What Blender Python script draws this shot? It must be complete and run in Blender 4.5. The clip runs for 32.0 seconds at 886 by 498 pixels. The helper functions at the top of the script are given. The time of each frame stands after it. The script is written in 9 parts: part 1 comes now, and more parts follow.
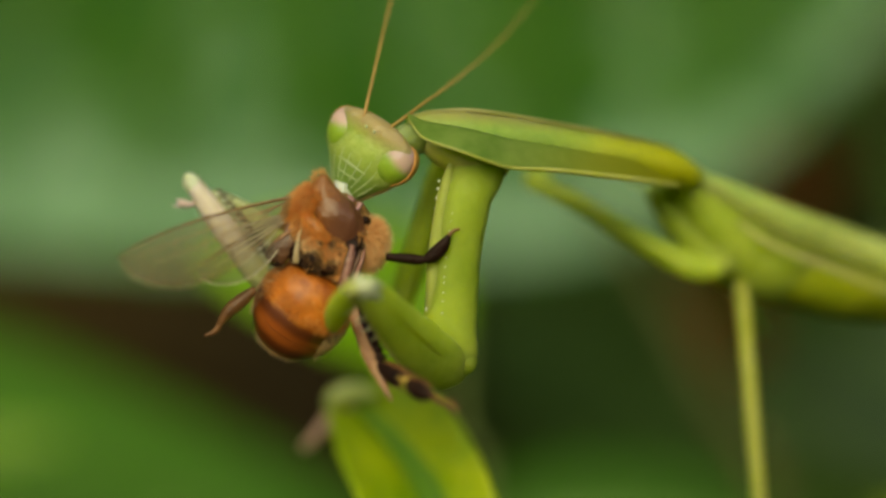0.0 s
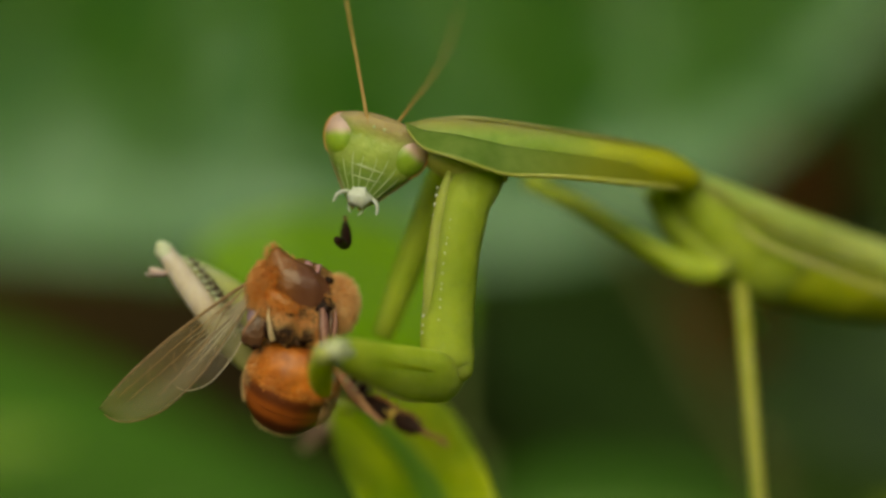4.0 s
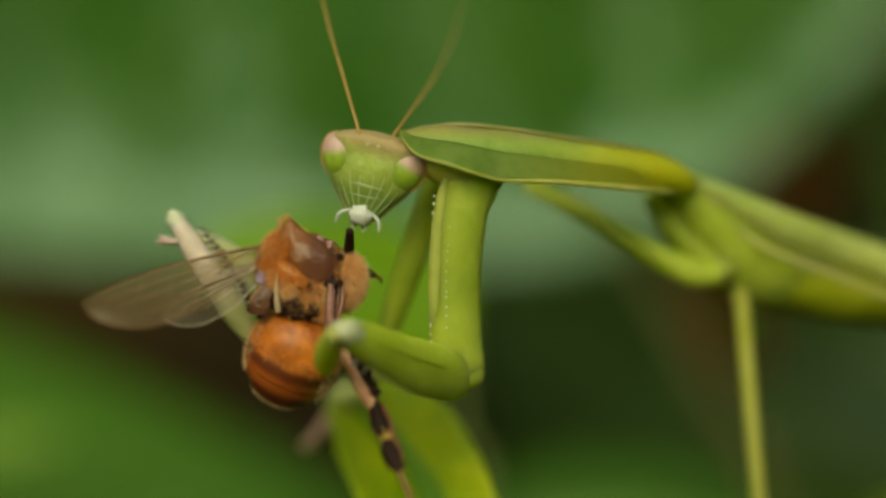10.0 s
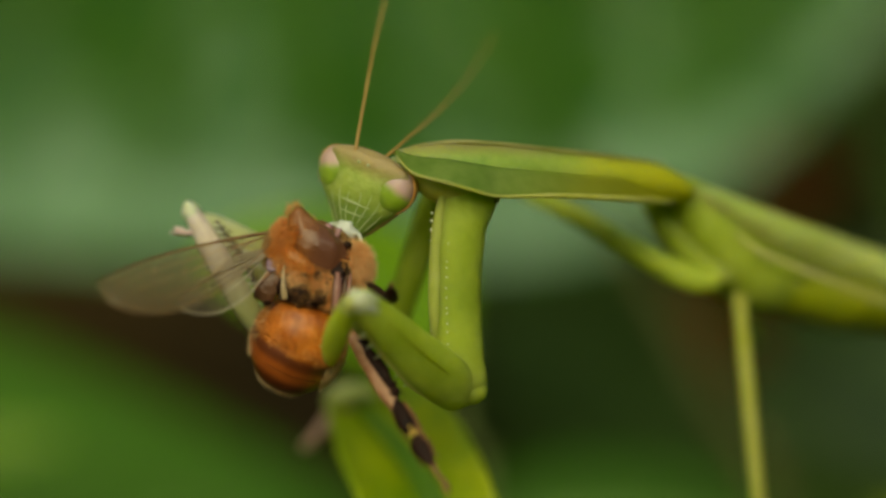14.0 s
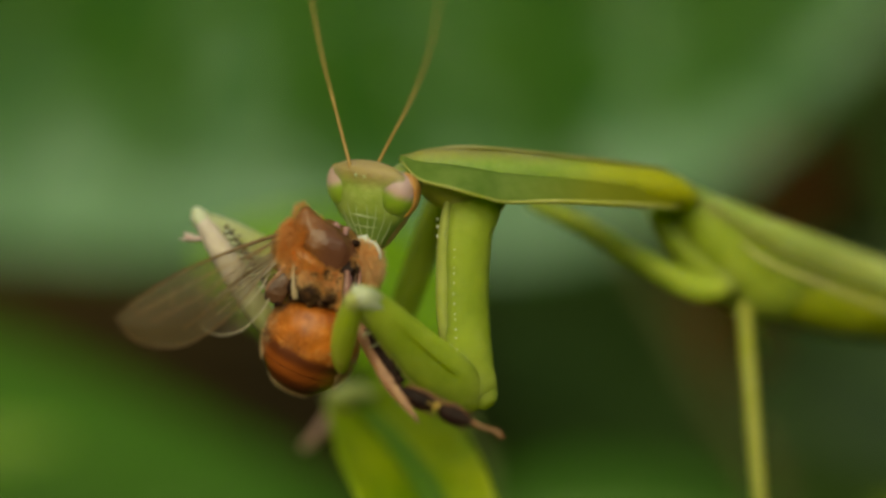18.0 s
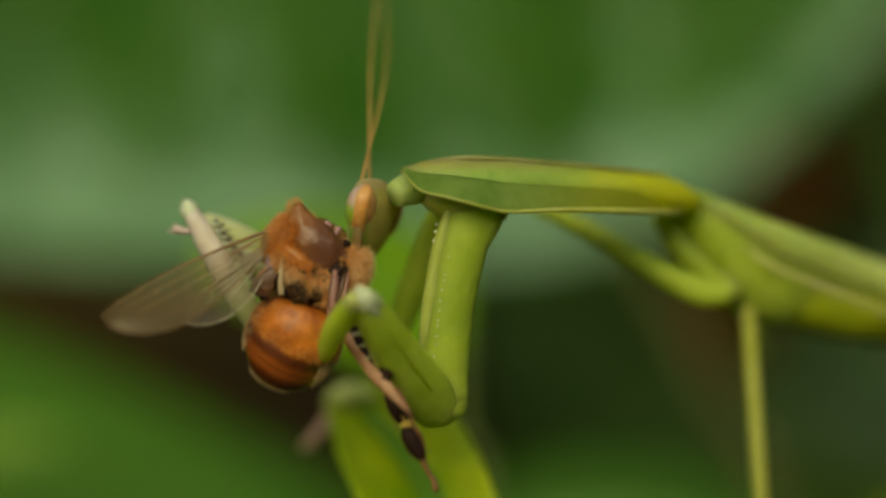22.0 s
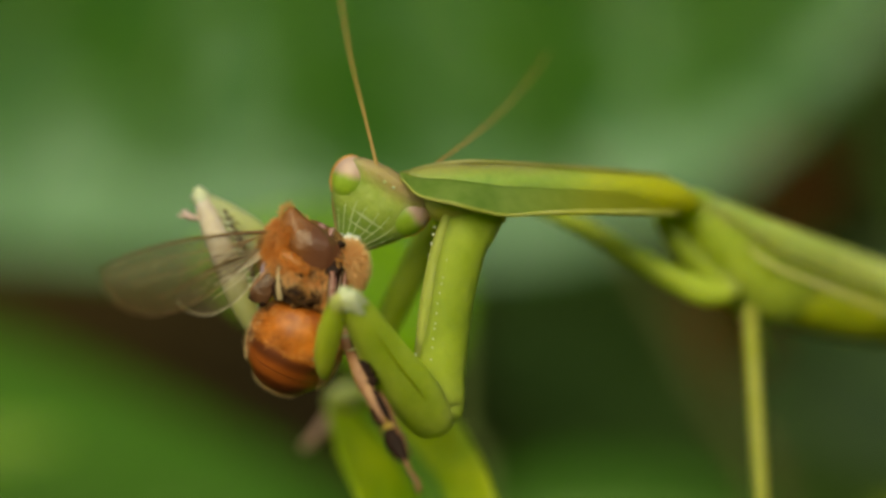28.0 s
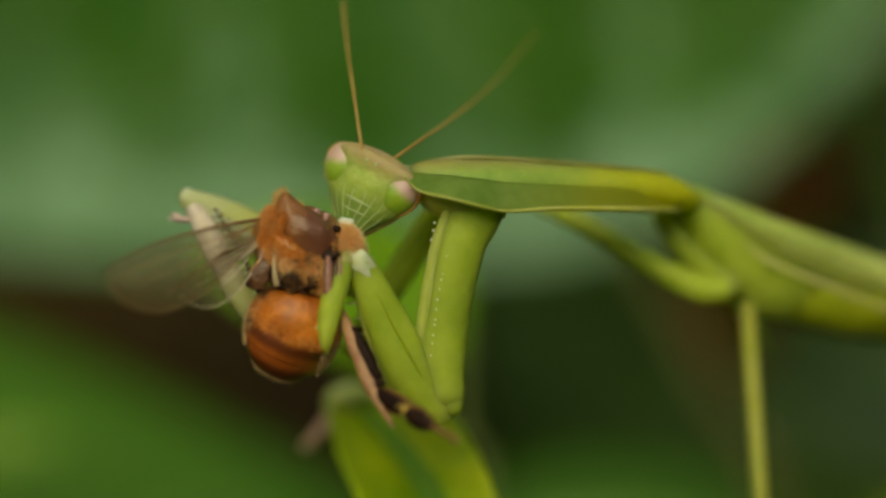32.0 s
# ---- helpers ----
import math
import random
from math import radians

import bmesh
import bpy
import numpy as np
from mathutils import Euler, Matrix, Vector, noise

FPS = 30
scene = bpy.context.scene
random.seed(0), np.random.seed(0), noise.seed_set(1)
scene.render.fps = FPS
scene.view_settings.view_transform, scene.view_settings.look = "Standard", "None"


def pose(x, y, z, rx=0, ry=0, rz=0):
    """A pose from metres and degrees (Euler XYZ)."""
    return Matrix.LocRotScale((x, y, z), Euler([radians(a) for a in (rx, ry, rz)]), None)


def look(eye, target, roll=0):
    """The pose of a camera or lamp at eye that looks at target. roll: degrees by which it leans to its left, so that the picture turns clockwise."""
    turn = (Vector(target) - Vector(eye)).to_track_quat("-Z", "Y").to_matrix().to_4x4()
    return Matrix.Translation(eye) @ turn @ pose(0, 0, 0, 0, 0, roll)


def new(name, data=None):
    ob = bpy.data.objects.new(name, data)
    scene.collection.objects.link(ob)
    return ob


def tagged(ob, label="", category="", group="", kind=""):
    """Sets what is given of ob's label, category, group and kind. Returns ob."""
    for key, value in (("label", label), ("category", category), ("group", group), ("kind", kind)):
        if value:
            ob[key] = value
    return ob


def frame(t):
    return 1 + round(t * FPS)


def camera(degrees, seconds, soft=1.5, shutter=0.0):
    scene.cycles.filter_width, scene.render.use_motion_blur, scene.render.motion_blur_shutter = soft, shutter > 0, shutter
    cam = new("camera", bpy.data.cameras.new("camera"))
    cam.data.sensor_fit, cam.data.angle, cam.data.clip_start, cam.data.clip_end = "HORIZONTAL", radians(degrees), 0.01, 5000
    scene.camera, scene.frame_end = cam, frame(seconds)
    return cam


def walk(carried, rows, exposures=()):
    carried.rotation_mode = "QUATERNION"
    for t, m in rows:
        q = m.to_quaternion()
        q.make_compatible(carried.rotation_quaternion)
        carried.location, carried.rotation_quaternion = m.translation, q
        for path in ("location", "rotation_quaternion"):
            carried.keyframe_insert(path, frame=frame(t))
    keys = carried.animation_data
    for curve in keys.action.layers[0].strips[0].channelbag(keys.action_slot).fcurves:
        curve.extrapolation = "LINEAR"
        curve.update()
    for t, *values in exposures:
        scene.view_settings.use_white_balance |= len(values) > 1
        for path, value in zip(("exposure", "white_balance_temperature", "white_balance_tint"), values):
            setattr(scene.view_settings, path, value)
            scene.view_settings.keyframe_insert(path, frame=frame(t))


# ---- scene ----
# A praying mantis on a shrub eats a bee it holds in its forelegs. Built in millimetres about
# the point HEART, which lies 0.7 m above the soil; x to the side, y away, z up.
MM = 0.001
HEART = Vector((0, 0, 0.7))

cam = camera(16.0, 32.0, soft=2.9)
cam.data.dof.use_dof = True
cam.data.dof.focus_distance = 0.1518
cam.data.dof.aperture_fstop = 9.0
CAM_POSE = pose(0, -0.152, 0.7, 90, 0, 0)
walk(cam, [(0.0, CAM_POSE), (32.0, CAM_POSE)], exposures=[(0, 0.45, 10000, -10.5), (1, 0.45, 10000, -10.5), (2, 0.25, 10000, -10.5), (3, 0.14, 10000, -10.5), (5.5, 0.14, 10000, -10.5), (6, 0.15, 10000, -10.5), (7, 0.35, 10000, -10.5), (8, 0.42, 10000, -10.5), (9, 0.30, 10000, -10.5), (10, 0.28, 10000, -10.5), (11, 0.26, 10000, -10.5), (12, 0.14, 10000, -10.5), (25, 0.12, 10000, -10.5), (25.5, 0.14, 10000, -10.5), (27.5, 0.40, 10000, -10.5), (28, 0.40, 10000, -10.5), (29, 0.08, 10000, -10.5), (30, 0.20, 10000, -10.5), (31, 0.45, 10000, -10.5), (32, 0.10, 10000, -10.5)])

# ---- light: open shade under a bright, hazy sky ----
world = bpy.data.worlds.new("world")
scene.world = world
world.use_nodes = True
sky = world.node_tree.nodes.new("ShaderNodeTexSky")
sky.sky_type, sky.sun_disc = "NISHITA", False
sky.sun_elevation, sky.sun_rotation = radians(34), radians(195)
back = world.node_tree.nodes["Background"]
back.inputs["Strength"].default_value = 0.12
world.node_tree.links.new(sky.outputs[0], back.inputs["Color"])
sun = bpy.data.lights.new("sun", "SUN")
sun.energy, sun.angle, sun.color = 1.6, radians(50), (1.0, 0.98, 0.90)
new("sun", sun).matrix_world = look((-0.35, -1.3, 1.6), (0, 0, 0.7))


# ---- materials ----
def surface(name, low, high, scale=900, rough=0.5, bump=0.15, sss=0.0, gloss=0.5, fine=5.0, coat=0.0,
            ramp=None, translucent=0.0, shine=None):
    """Noise at two scales between two colours; ramp (z0, z1, colour, axis) blends to a third colour along an axis in mm."""
    m = bpy.data.materials.new(name)
    m.use_nodes = True
    nt = m.node_tree
    b = nt.nodes["Principled BSDF"]
    tc = nt.nodes.new("ShaderNodeTexCoord")
    n1 = nt.nodes.new("ShaderNodeTexNoise")
    n1.inputs["Scale"].default_value, n1.inputs["Detail"].default_value = scale, 3
    n2 = nt.nodes.new("ShaderNodeTexNoise")
    n2.inputs["Scale"].default_value, n2.inputs["Detail"].default_value = scale * fine, 2
    for n in (n1, n2):
        nt.links.new(tc.outputs["Object"], n.inputs["Vector"])
    add = nt.nodes.new("ShaderNodeMath")
    add.operation = "MULTIPLY_ADD"
    add.inputs[1].default_value = 0.35
    nt.links.new(n2.outputs["Fac"], add.inputs[0])
    nt.links.new(n1.outputs["Fac"], add.inputs[2])
    cr = nt.nodes.new("ShaderNodeValToRGB")
    cr.color_ramp.elements[0].position, cr.color_ramp.elements[0].color = 0.45, (*low, 1)
    cr.color_ramp.elements[1].position, cr.color_ramp.elements[1].color = 0.9, (*high, 1)
    nt.links.new(add.outputs[0], cr.inputs["Fac"])
    colour = cr.outputs["Color"]
    for z0, z1, third, axis in (ramp or ()):
        sep = nt.nodes.new("ShaderNodeSeparateXYZ")
        nt.links.new(tc.outputs["Object"], sep.inputs[0])
        mr = nt.nodes.new("ShaderNodeMapRange")
        mr.interpolation_type = "SMOOTHSTEP"
        mr.inputs["From Min"].default_value, mr.inputs["From Max"].default_value = z0 * MM, z1 * MM
        jit = nt.nodes.new("ShaderNodeMath")
        jit.operation = "MULTIPLY_ADD"
        jit.inputs[1].default_value = 0.5 * abs(z1 - z0) * MM
        nt.links.new(n1.outputs["Fac"], jit.inputs[0])
        nt.links.new(sep.outputs[axis], jit.inputs[2])
        nt.links.new(jit.outputs[0], mr.inputs["Value"])
        mix = nt.nodes.new("ShaderNodeMix")
        mix.data_type = "RGBA"
        nt.links.new(mr.outputs[0], mix.inputs["Factor"])
        nt.links.new(colour, mix.inputs[6])
        mix.inputs[7].default_value = (*third, 1)
        colour = mix.outputs[2]
    nt.links.new(colour, b.inputs["Base Color"])
    b.inputs["Roughness"].default_value = rough
    b.inputs["Specular IOR Level"].default_value = gloss
    if shine:
        b.inputs["Specular Tint"].default_value = (*shine, 1)
    b.inputs["Coat Weight"].default_value = coat
    b.inputs["Coat Roughness"].default_value = 0.3
    if sss:
        b.inputs["Subsurface Weight"].default_value = sss
        b.inputs["Subsurface Scale"].default_value = 0.0032
        b.inputs["Subsurface Radius"].default_value = (1.0, 1.0, 0.35)
    if bump:
        bp = nt.nodes.new("ShaderNodeBump")
        bp.inputs["Strength"].default_value = bump
        bp.inputs["Distance"].default_value = 0.3 / scale
        nt.links.new(n2.outputs["Fac"], bp.inputs["Height"])
        nt.links.new(bp.outputs[0], b.inputs["Normal"])
    if translucent:
        tr = nt.nodes.new("ShaderNodeBsdfTranslucent")
        nt.links.new(colour, tr.inputs["Color"])
        ms = nt.nodes.new("ShaderNodeMixShader")
        ms.inputs[0].default_value = translucent
        out = nt.nodes["Material Output"]
        nt.links.new(b.outputs[0], ms.inputs[1])
        nt.links.new(tr.outputs[0], ms.inputs[2])
        nt.links.new(ms.outputs[0], out.inputs["Surface"])
    return m


def wing_skin(name, tint, clear):
    """A clear, faintly tinted insect wing skin with a sheen."""
    m = bpy.data.materials.new(name)
    m.use_nodes = True
    nt = m.node_tree
    b = nt.nodes["Principled BSDF"]
    noise_node = nt.nodes.new("ShaderNodeTexNoise")
    noise_node.inputs["Scale"].default_value = 700
    cr = nt.nodes.new("ShaderNodeValToRGB")
    cr.color_ramp.elements[0].color = (*[c * 0.7 for c in tint], 1)
    cr.color_ramp.elements[1].color = (*tint, 1)
    tc = nt.nodes.new("ShaderNodeTexCoord")
    nt.links.new(tc.outputs["Object"], noise_node.inputs["Vector"])
    nt.links.new(noise_node.outputs["Fac"], cr.inputs["Fac"])
    nt.links.new(cr.outputs["Color"], b.inputs["Base Color"])
    b.inputs["Roughness"].default_value = 0.28
    b.inputs["Alpha"].default_value = 1 - clear
    b.inputs["Specular IOR Level"].default_value = 0.45
    return m


mantis_green = surface("mantis green", (0.26, 0.355, 0.030), (0.44, 0.53, 0.075), 260, 0.6, 0.1, sss=0.9, gloss=0.3)
band_pale = surface("pale leg strip", (0.34, 0.41, 0.06), (0.50, 0.56, 0.12), 300, 0.6, 0.1, sss=0.7, gloss=0.3)
bead_white = surface("bead", (0.70, 0.72, 0.50), (0.85, 0.86, 0.68), 900, 0.4, 0.0, sss=0.2)
neck_pale = surface("soft neck", (0.24, 0.32, 0.08), (0.38, 0.46, 0.18), 400, 0.55, 0.15, sss=0.8, gloss=0.3)
cheek_tan = surface("cheek", (0.34, 0.20, 0.08), (0.50, 0.36, 0.16), 700, 0.45, 0.1, sss=0.3)
pronotum_green = surface("pronotum green", (0.18, 0.31, 0.05), (0.38, 0.50, 0.12), 330, 0.5, 0.08, sss=0.9, gloss=0.3,
                         ramp=[(1.9, 3.0, (0.30, 0.27, 0.09), 2), (3.0, 10.0, (0.42, 0.42, 0.03), 0)])
flap_green = surface("shield side", (0.20, 0.35, 0.06), (0.40, 0.54, 0.14), 330, 0.5, 0.12, gloss=0.3, ramp=[(2.0, 10.0, (0.46, 0.46, 0.04), 0)], translucent=0.6)
margin_yellow = surface("margin yellow", (0.44, 0.45, 0.06), (0.60, 0.58, 0.15), 500, 0.5, 0.1, sss=0.5, gloss=0.3)
wing_green = surface("wing green", (0.26, 0.36, 0.06), (0.50, 0.56, 0.18), 190, 0.5, 0.2, sss=0.8, gloss=0.3)
edge_cream = surface("wing edge", (0.44, 0.44, 0.10), (0.64, 0.60, 0.20), 300, 0.5, 0.1, sss=0.3)
belly_green = surface("belly green", (0.22, 0.33, 0.01), (0.48, 0.48, 0.04), 190, 0.55, 0.1, sss=0.9, gloss=0.3)
head_green = surface("head green", (0.26, 0.37, 0.05), (0.46, 0.55, 0.15), 620, 0.5, 0.2, sss=0.6, gloss=0.35,
                     ramp=[(-0.5, -1.6, (0.17, 0.28, 0.05), 2), (0.3, 1.35, (0.40, 0.29, 0.14), 2), (0.2, 0.65, (0.52, 0.40, 0.11), 1)])
eye_skin = surface("eye", (0.22, 0.38, 0.03), (0.32, 0.47, 0.06), 900, 0.4, 0.05, sss=0.5, coat=0.15,
                   ramp=[(0.10, 0.65, (0.64, 0.40, 0.34), 2), (0.2, 0.6, (0.74, 0.32, 0.12), 1)])
rim_brown = surface("eye rim", (0.58, 0.18, 0.02), (0.88, 0.46, 0.15), 700, 0.4, 0.1, sss=0.2)
palp_white = surface("palp", (0.62, 0.64, 0.52), (0.8, 0.8, 0.7), 900, 0.4, 0.1, sss=0.3)
lip_pale = surface("lip", (0.62, 0.67, 0.50), (0.84, 0.86, 0.74), 900, 0.5, 0.15, sss=0.3)
ridge_pale = surface("face ridge", (0.40, 0.50, 0.20), (0.58, 0.65, 0.38), 900, 0.45, 0.1, sss=0.2)
jaw_brown = surface("jaw", (0.20, 0.15, 0.05), (0.34, 0.24, 0.08), 900, 0.35, 0.1)
keel_brown = surface("keel", (0.24, 0.24, 0.06), (0.36, 0.33, 0.12), 500, 0.45, 0.1, sss=0.2)
feeler_brown = surface("feeler", (0.34, 0.19, 0.05), (0.52, 0.31, 0.10), 800, 0.5, 0.1)
tibia_pale = surface("pale leg", (0.54, 0.40, 0.28), (0.86, 0.75, 0.64), 420, 0.45, 0.15, sss=0.3,
                     ramp=[(3.6, 6.4, (0.52, 0.52, 0.20), 2)])
femur_far = surface("pale green leg", (0.32, 0.37, 0.05), (0.54, 0.55, 0.18), 420, 0.5, 0.15, sss=0.5, gloss=0.3, ramp=[(8.0, 11.5, (0.54, 0.56, 0.28), 2)])
joint_white = surface("joint white", (0.46, 0.52, 0.22), (0.74, 0.76, 0.54), 500, 0.8, 0.1, sss=0.3, gloss=0.15)
claw_pink = surface("claw", (0.55, 0.32, 0.28), (0.75, 0.55, 0.50), 900, 0.4, 0.1, sss=0.2)
spine_dark = surface("spine", (0.05, 0.03, 0.01), (0.10, 0.06, 0.02), 900, 0.35, 0.0)
fold_green = surface("leg furrow", (0.22, 0.28, 0.006), (0.30, 0.35, 0.01), 500, 0.5, 0.0)

bee_plate = surface("thorax plate", (0.16, 0.055, 0.016), (0.34, 0.13, 0.04), 600, 0.36, 0.15, gloss=0.5, ramp=[(-0.9, 0.7, (0.14, 0.05, 0.026), 0)])
plate_rim = surface("plate rim", (0.40, 0.13, 0.03), (0.62, 0.25, 0.06), 600, 0.4, 0.15, sss=0.2)
bee_skin = surface("bee abdomen", (0.26, 0.055, 0.010), (0.86, 0.27, 0.035), 420, 0.42, 0.1, sss=0.1,
                   ramp=[(0.52, 0.06, (0.13, 0.030, 0.008), 2), (-0.08, -0.6, (0.42, 0.10, 0.02), 2), (-0.95, -1.45, (0.19, 0.042, 0.010), 2), (-1.5, -1.95, (0.32, 0.075, 0.016), 2)])
bee_shoulder = surface("bee shoulder", (0.40, 0.14, 0.03), (0.62, 0.26, 0.06), 500, 0.5, 0.2, sss=0.2)
bee_under = surface("bee body", (0.10, 0.042, 0.014), (0.26, 0.12, 0.035), 900, 0.6, 0.4)
bee_band = surface("bee band dark", (0.06, 0.016, 0.005), (0.20, 0.048, 0.012), 700, 0.4, 0.1)
bee_red = surface("bee red brown", (0.26, 0.055, 0.010), (0.54, 0.14, 0.025), 500, 0.35, 0.1, sss=0.1)
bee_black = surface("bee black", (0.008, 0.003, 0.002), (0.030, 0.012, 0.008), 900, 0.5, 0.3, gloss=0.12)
bee_leg = surface("bee leg brown", (0.13, 0.05, 0.016), (0.30, 0.13, 0.05), 900, 0.4, 0.2)
streak_cream = surface("cream streak", (0.42, 0.28, 0.13), (0.62, 0.46, 0.26), 500, 0.6, 0.1, sss=0.2)
leg_dark = surface("dark leg", (0.06, 0.024, 0.014), (0.18, 0.08, 0.04), 900, 0.4, 0.3)
leg_pink = surface("pinkish leg", (0.22, 0.08, 0.06), (0.42, 0.20, 0.16), 900, 0.4, 0.3)
bee_flesh = surface("bee flesh", (0.28, 0.10, 0.10), (0.50, 0.26, 0.26), 900, 0.3, 0.3, sss=0.2)
leg_tan = surface("tan leg", (0.27, 0.105, 0.05), (0.50, 0.25, 0.13), 700, 0.45, 0.3, sss=0.3)
lobe_mauve = surface("mauve lobe", (0.15, 0.085, 0.115), (0.30, 0.20, 0.26), 500, 0.4, 0.1, sss=0.2)
pollen = surface("pollen", (0.45, 0.26, 0.04), (0.70, 0.50, 0.14), 1500, 0.6, 0.3)
fur_tan = surface("tan hair", (0.74, 0.36, 0.12), (0.92, 0.56, 0.24), 500, 0.6, 0, translucent=0.4)
fur_cream = surface("cream hair", (0.95, 0.58, 0.27), (0.98, 0.76, 0.46), 500, 0.6, 0, translucent=0.4)
fur_orange = surface("orange hair", (0.74, 0.29, 0.06), (0.90, 0.46, 0.14), 500, 0.6, 0, translucent=0.4)
fore_skin = wing_skin("wing skin", (0.25, 0.17, 0.075), 0.74)
hind_skin = wing_skin("rear wing skin", (0.27, 0.20, 0.12), 0.80)
vein_brown = surface("wing vein", (0.18, 0.095, 0.04), (0.32, 0.19, 0.09), 900, 0.4, 0)
vein_pale = surface("pale wing vein", (0.56, 0.46, 0.32), (0.76, 0.66, 0.50), 900, 0.4, 0)

leaf_big = surface("broad leaf", (0.026, 0.108, 0.002), (0.044, 0.154, 0.004), 30, 0.34, 0.2, gloss=0.9, fine=9, translucent=0.10, coat=0.10, shine=(0.72, 0.98, 0.96))
leaf_low = surface("low leaf", (0.027, 0.106, 0.004), (0.050, 0.148, 0.008), 40, 0.5, 0.2, gloss=0.12, fine=9, translucent=0.10)
# leaf green darkened in three steps; the shrub's shade is in these base colours
leaf_shade_dim = surface("shade leaf dim", (0.024, 0.07, 0.005), (0.046, 0.105, 0.010), 40, 0.6, 0.2, gloss=0.2, fine=8)
leaf_shade_dark = surface("shade leaf dark", (0.024, 0.054, 0.006), (0.046, 0.088, 0.012), 40, 0.6, 0.2, gloss=0.15, fine=8)
leaf_shade_deep = surface("deep shade leaf", (0.008, 0.014, 0.002), (0.018, 0.027, 0.004), 40, 0.7, 0.2, gloss=0.1, fine=8)
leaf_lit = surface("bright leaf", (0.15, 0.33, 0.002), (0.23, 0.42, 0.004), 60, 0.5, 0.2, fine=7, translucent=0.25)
tip_pale = surface("pale leaf tip", (0.46, 0.54, 0.11), (0.64, 0.68, 0.24), 300, 0.5, 0.1, sss=0.3)
# dark green that stands in for shade along the midrib fold
fold_shade = surface("fold shade", (0.07, 0.20, 0.006), (0.16, 0.32, 0.01), 120, 0.5, 0.1)
leaf_young = surface("young leaf", (0.15, 0.34, 0.008), (0.62, 0.70, 0.03), 170, 0.45, 0.25, fine=6, translucent=0.2)
# grey-green with the shade already mixed into the colour
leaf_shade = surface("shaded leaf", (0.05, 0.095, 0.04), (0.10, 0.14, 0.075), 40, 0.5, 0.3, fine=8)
stalk_brown = surface("stalk brown", (0.06, 0.06, 0.014), (0.11, 0.10, 0.024), 90, 0.7, 0.3)
leaf_vein = surface("leaf vein", (0.12, 0.24, 0.04), (0.20, 0.32, 0.08), 60, 0.5, 0.1)
dead_leaf = surface("dead leaf", (0.20, 0.026, 0.004), (0.30, 0.055, 0.010), 60, 0.8, 0.5, gloss=0.1)
# brown taken very dark, so that the gap's shade sits in the colour
gap_brown = surface("brown leaf", (0.026, 0.015, 0.003), (0.060, 0.034, 0.006), 40, 0.8, 0.5, gloss=0.2)
dry_pink = surface("dry stipule", (0.46, 0.26, 0.18), (0.64, 0.42, 0.32), 300, 0.6, 0.3)
bark = surface("green bark", (0.10, 0.14, 0.03), (0.18, 0.22, 0.06), 150, 0.7, 0.5)
soil = surface("soil", (0.06, 0.045, 0.022), (0.13, 0.10, 0.05), 20, 0.9, 0.8, fine=12)
# both undergrowth colours are near black: deep shade painted in as base colour
hedge_leaf_shade = surface("undergrowth leaf", (0.014, 0.020, 0.004), (0.040, 0.045, 0.010), 25, 0.6, 0.2, gloss=0.2)
thicket_shade = surface("thicket_shade", (0.004, 0.004, 0.001), (0.018, 0.010, 0.002), 14, 0.9, 0.8, fine=10, gloss=0.1)


# ---- mesh helpers, all in mm ----
def part(name, bm, material, parent=None, label="", m=None):
    """Link a bmesh in mm as one smooth mesh object, under its thing or part."""
    bmesh.ops.recalc_face_normals(bm, faces=bm.faces[:])
    me = bpy.data.meshes.new(name)
    for v in bm.verts:
        v.co *= MM
    for f in bm.faces:
        f.smooth = True
    bm.to_mesh(me)
    bm.free()
    me.materials.append(material)
    ob = new(name, me)
    if parent is not None:
        ob.parent = parent
    if m is not None:
        ob.matrix_basis = m
    if label:
        ob["label"] = label
    return ob


def mm(x, y, z, rx=0, ry=0, rz=0):
    return pose(x * MM, y * MM, z * MM, rx, ry, rz)


def smooth_line(points, count):
    """A Catmull-Rom line of Vectors (any length) through the points."""
    pts = [Vector(p) for p in points]
    pts = [2 * pts[0] - pts[1]] + pts + [2 * pts[-1] - pts[-2]]
    out = []
    for i in range(count + 1):
        s = i / count * (len(pts) - 3)
        k = min(int(s), len(pts) - 4)
        f = s - k
        a, b, c, d = pts[k:k + 4]
        out.append(0.5 * (2 * b + (c - a) * f + (2 * a - 5 * b + 4 * c - d) * f * f + (3 * b - a - 3 * c + d) * f ** 3))
    return out


def loft(points, rx, ry, rings=16, seg=14, side=(0, 1, 0), bm=None, wobble=0.0):
    """A rounded limb along points; ry is its half width along side, rx its half width across."""
    bm = bm or bmesh.new()
    line = smooth_line(points, rings)
    wide = [v.x for v in smooth_line([(r, 0, 0) for r in rx], rings)]
    deep = [v.x for v in smooth_line([(r, 0, 0) for r in ry], rings)]
    loops = []
    for i, p in enumerate(line):
        d = (line[min(i + 1, rings)] - line[max(i - 1, 0)]).normalized()
        v = Vector(side)
        v = (v - v.dot(d) * d).normalized()
        u = v.cross(d)
        loop = []
        for j in range(seg):
            a = 2 * math.pi * j / seg
            w = 1 + wobble * noise.noise(p * 0.9 + Vector((math.cos(a), math.sin(a), 0)) * 0.8)
            loop.append(bm.verts.new(p + u * max(wide[i], 0.004) * w * math.cos(a) + v * max(deep[i], 0.004) * w * math.sin(a)))
        loops.append(loop)
    for a, b in zip(loops, loops[1:]):
        for j in range(seg):
            bm.faces.new((a[j], a[(j + 1) % seg], b[(j + 1) % seg], b[j]))
    bm.faces.new(loops[0][::-1])
    bm.faces.new(loops[-1])
    return bm


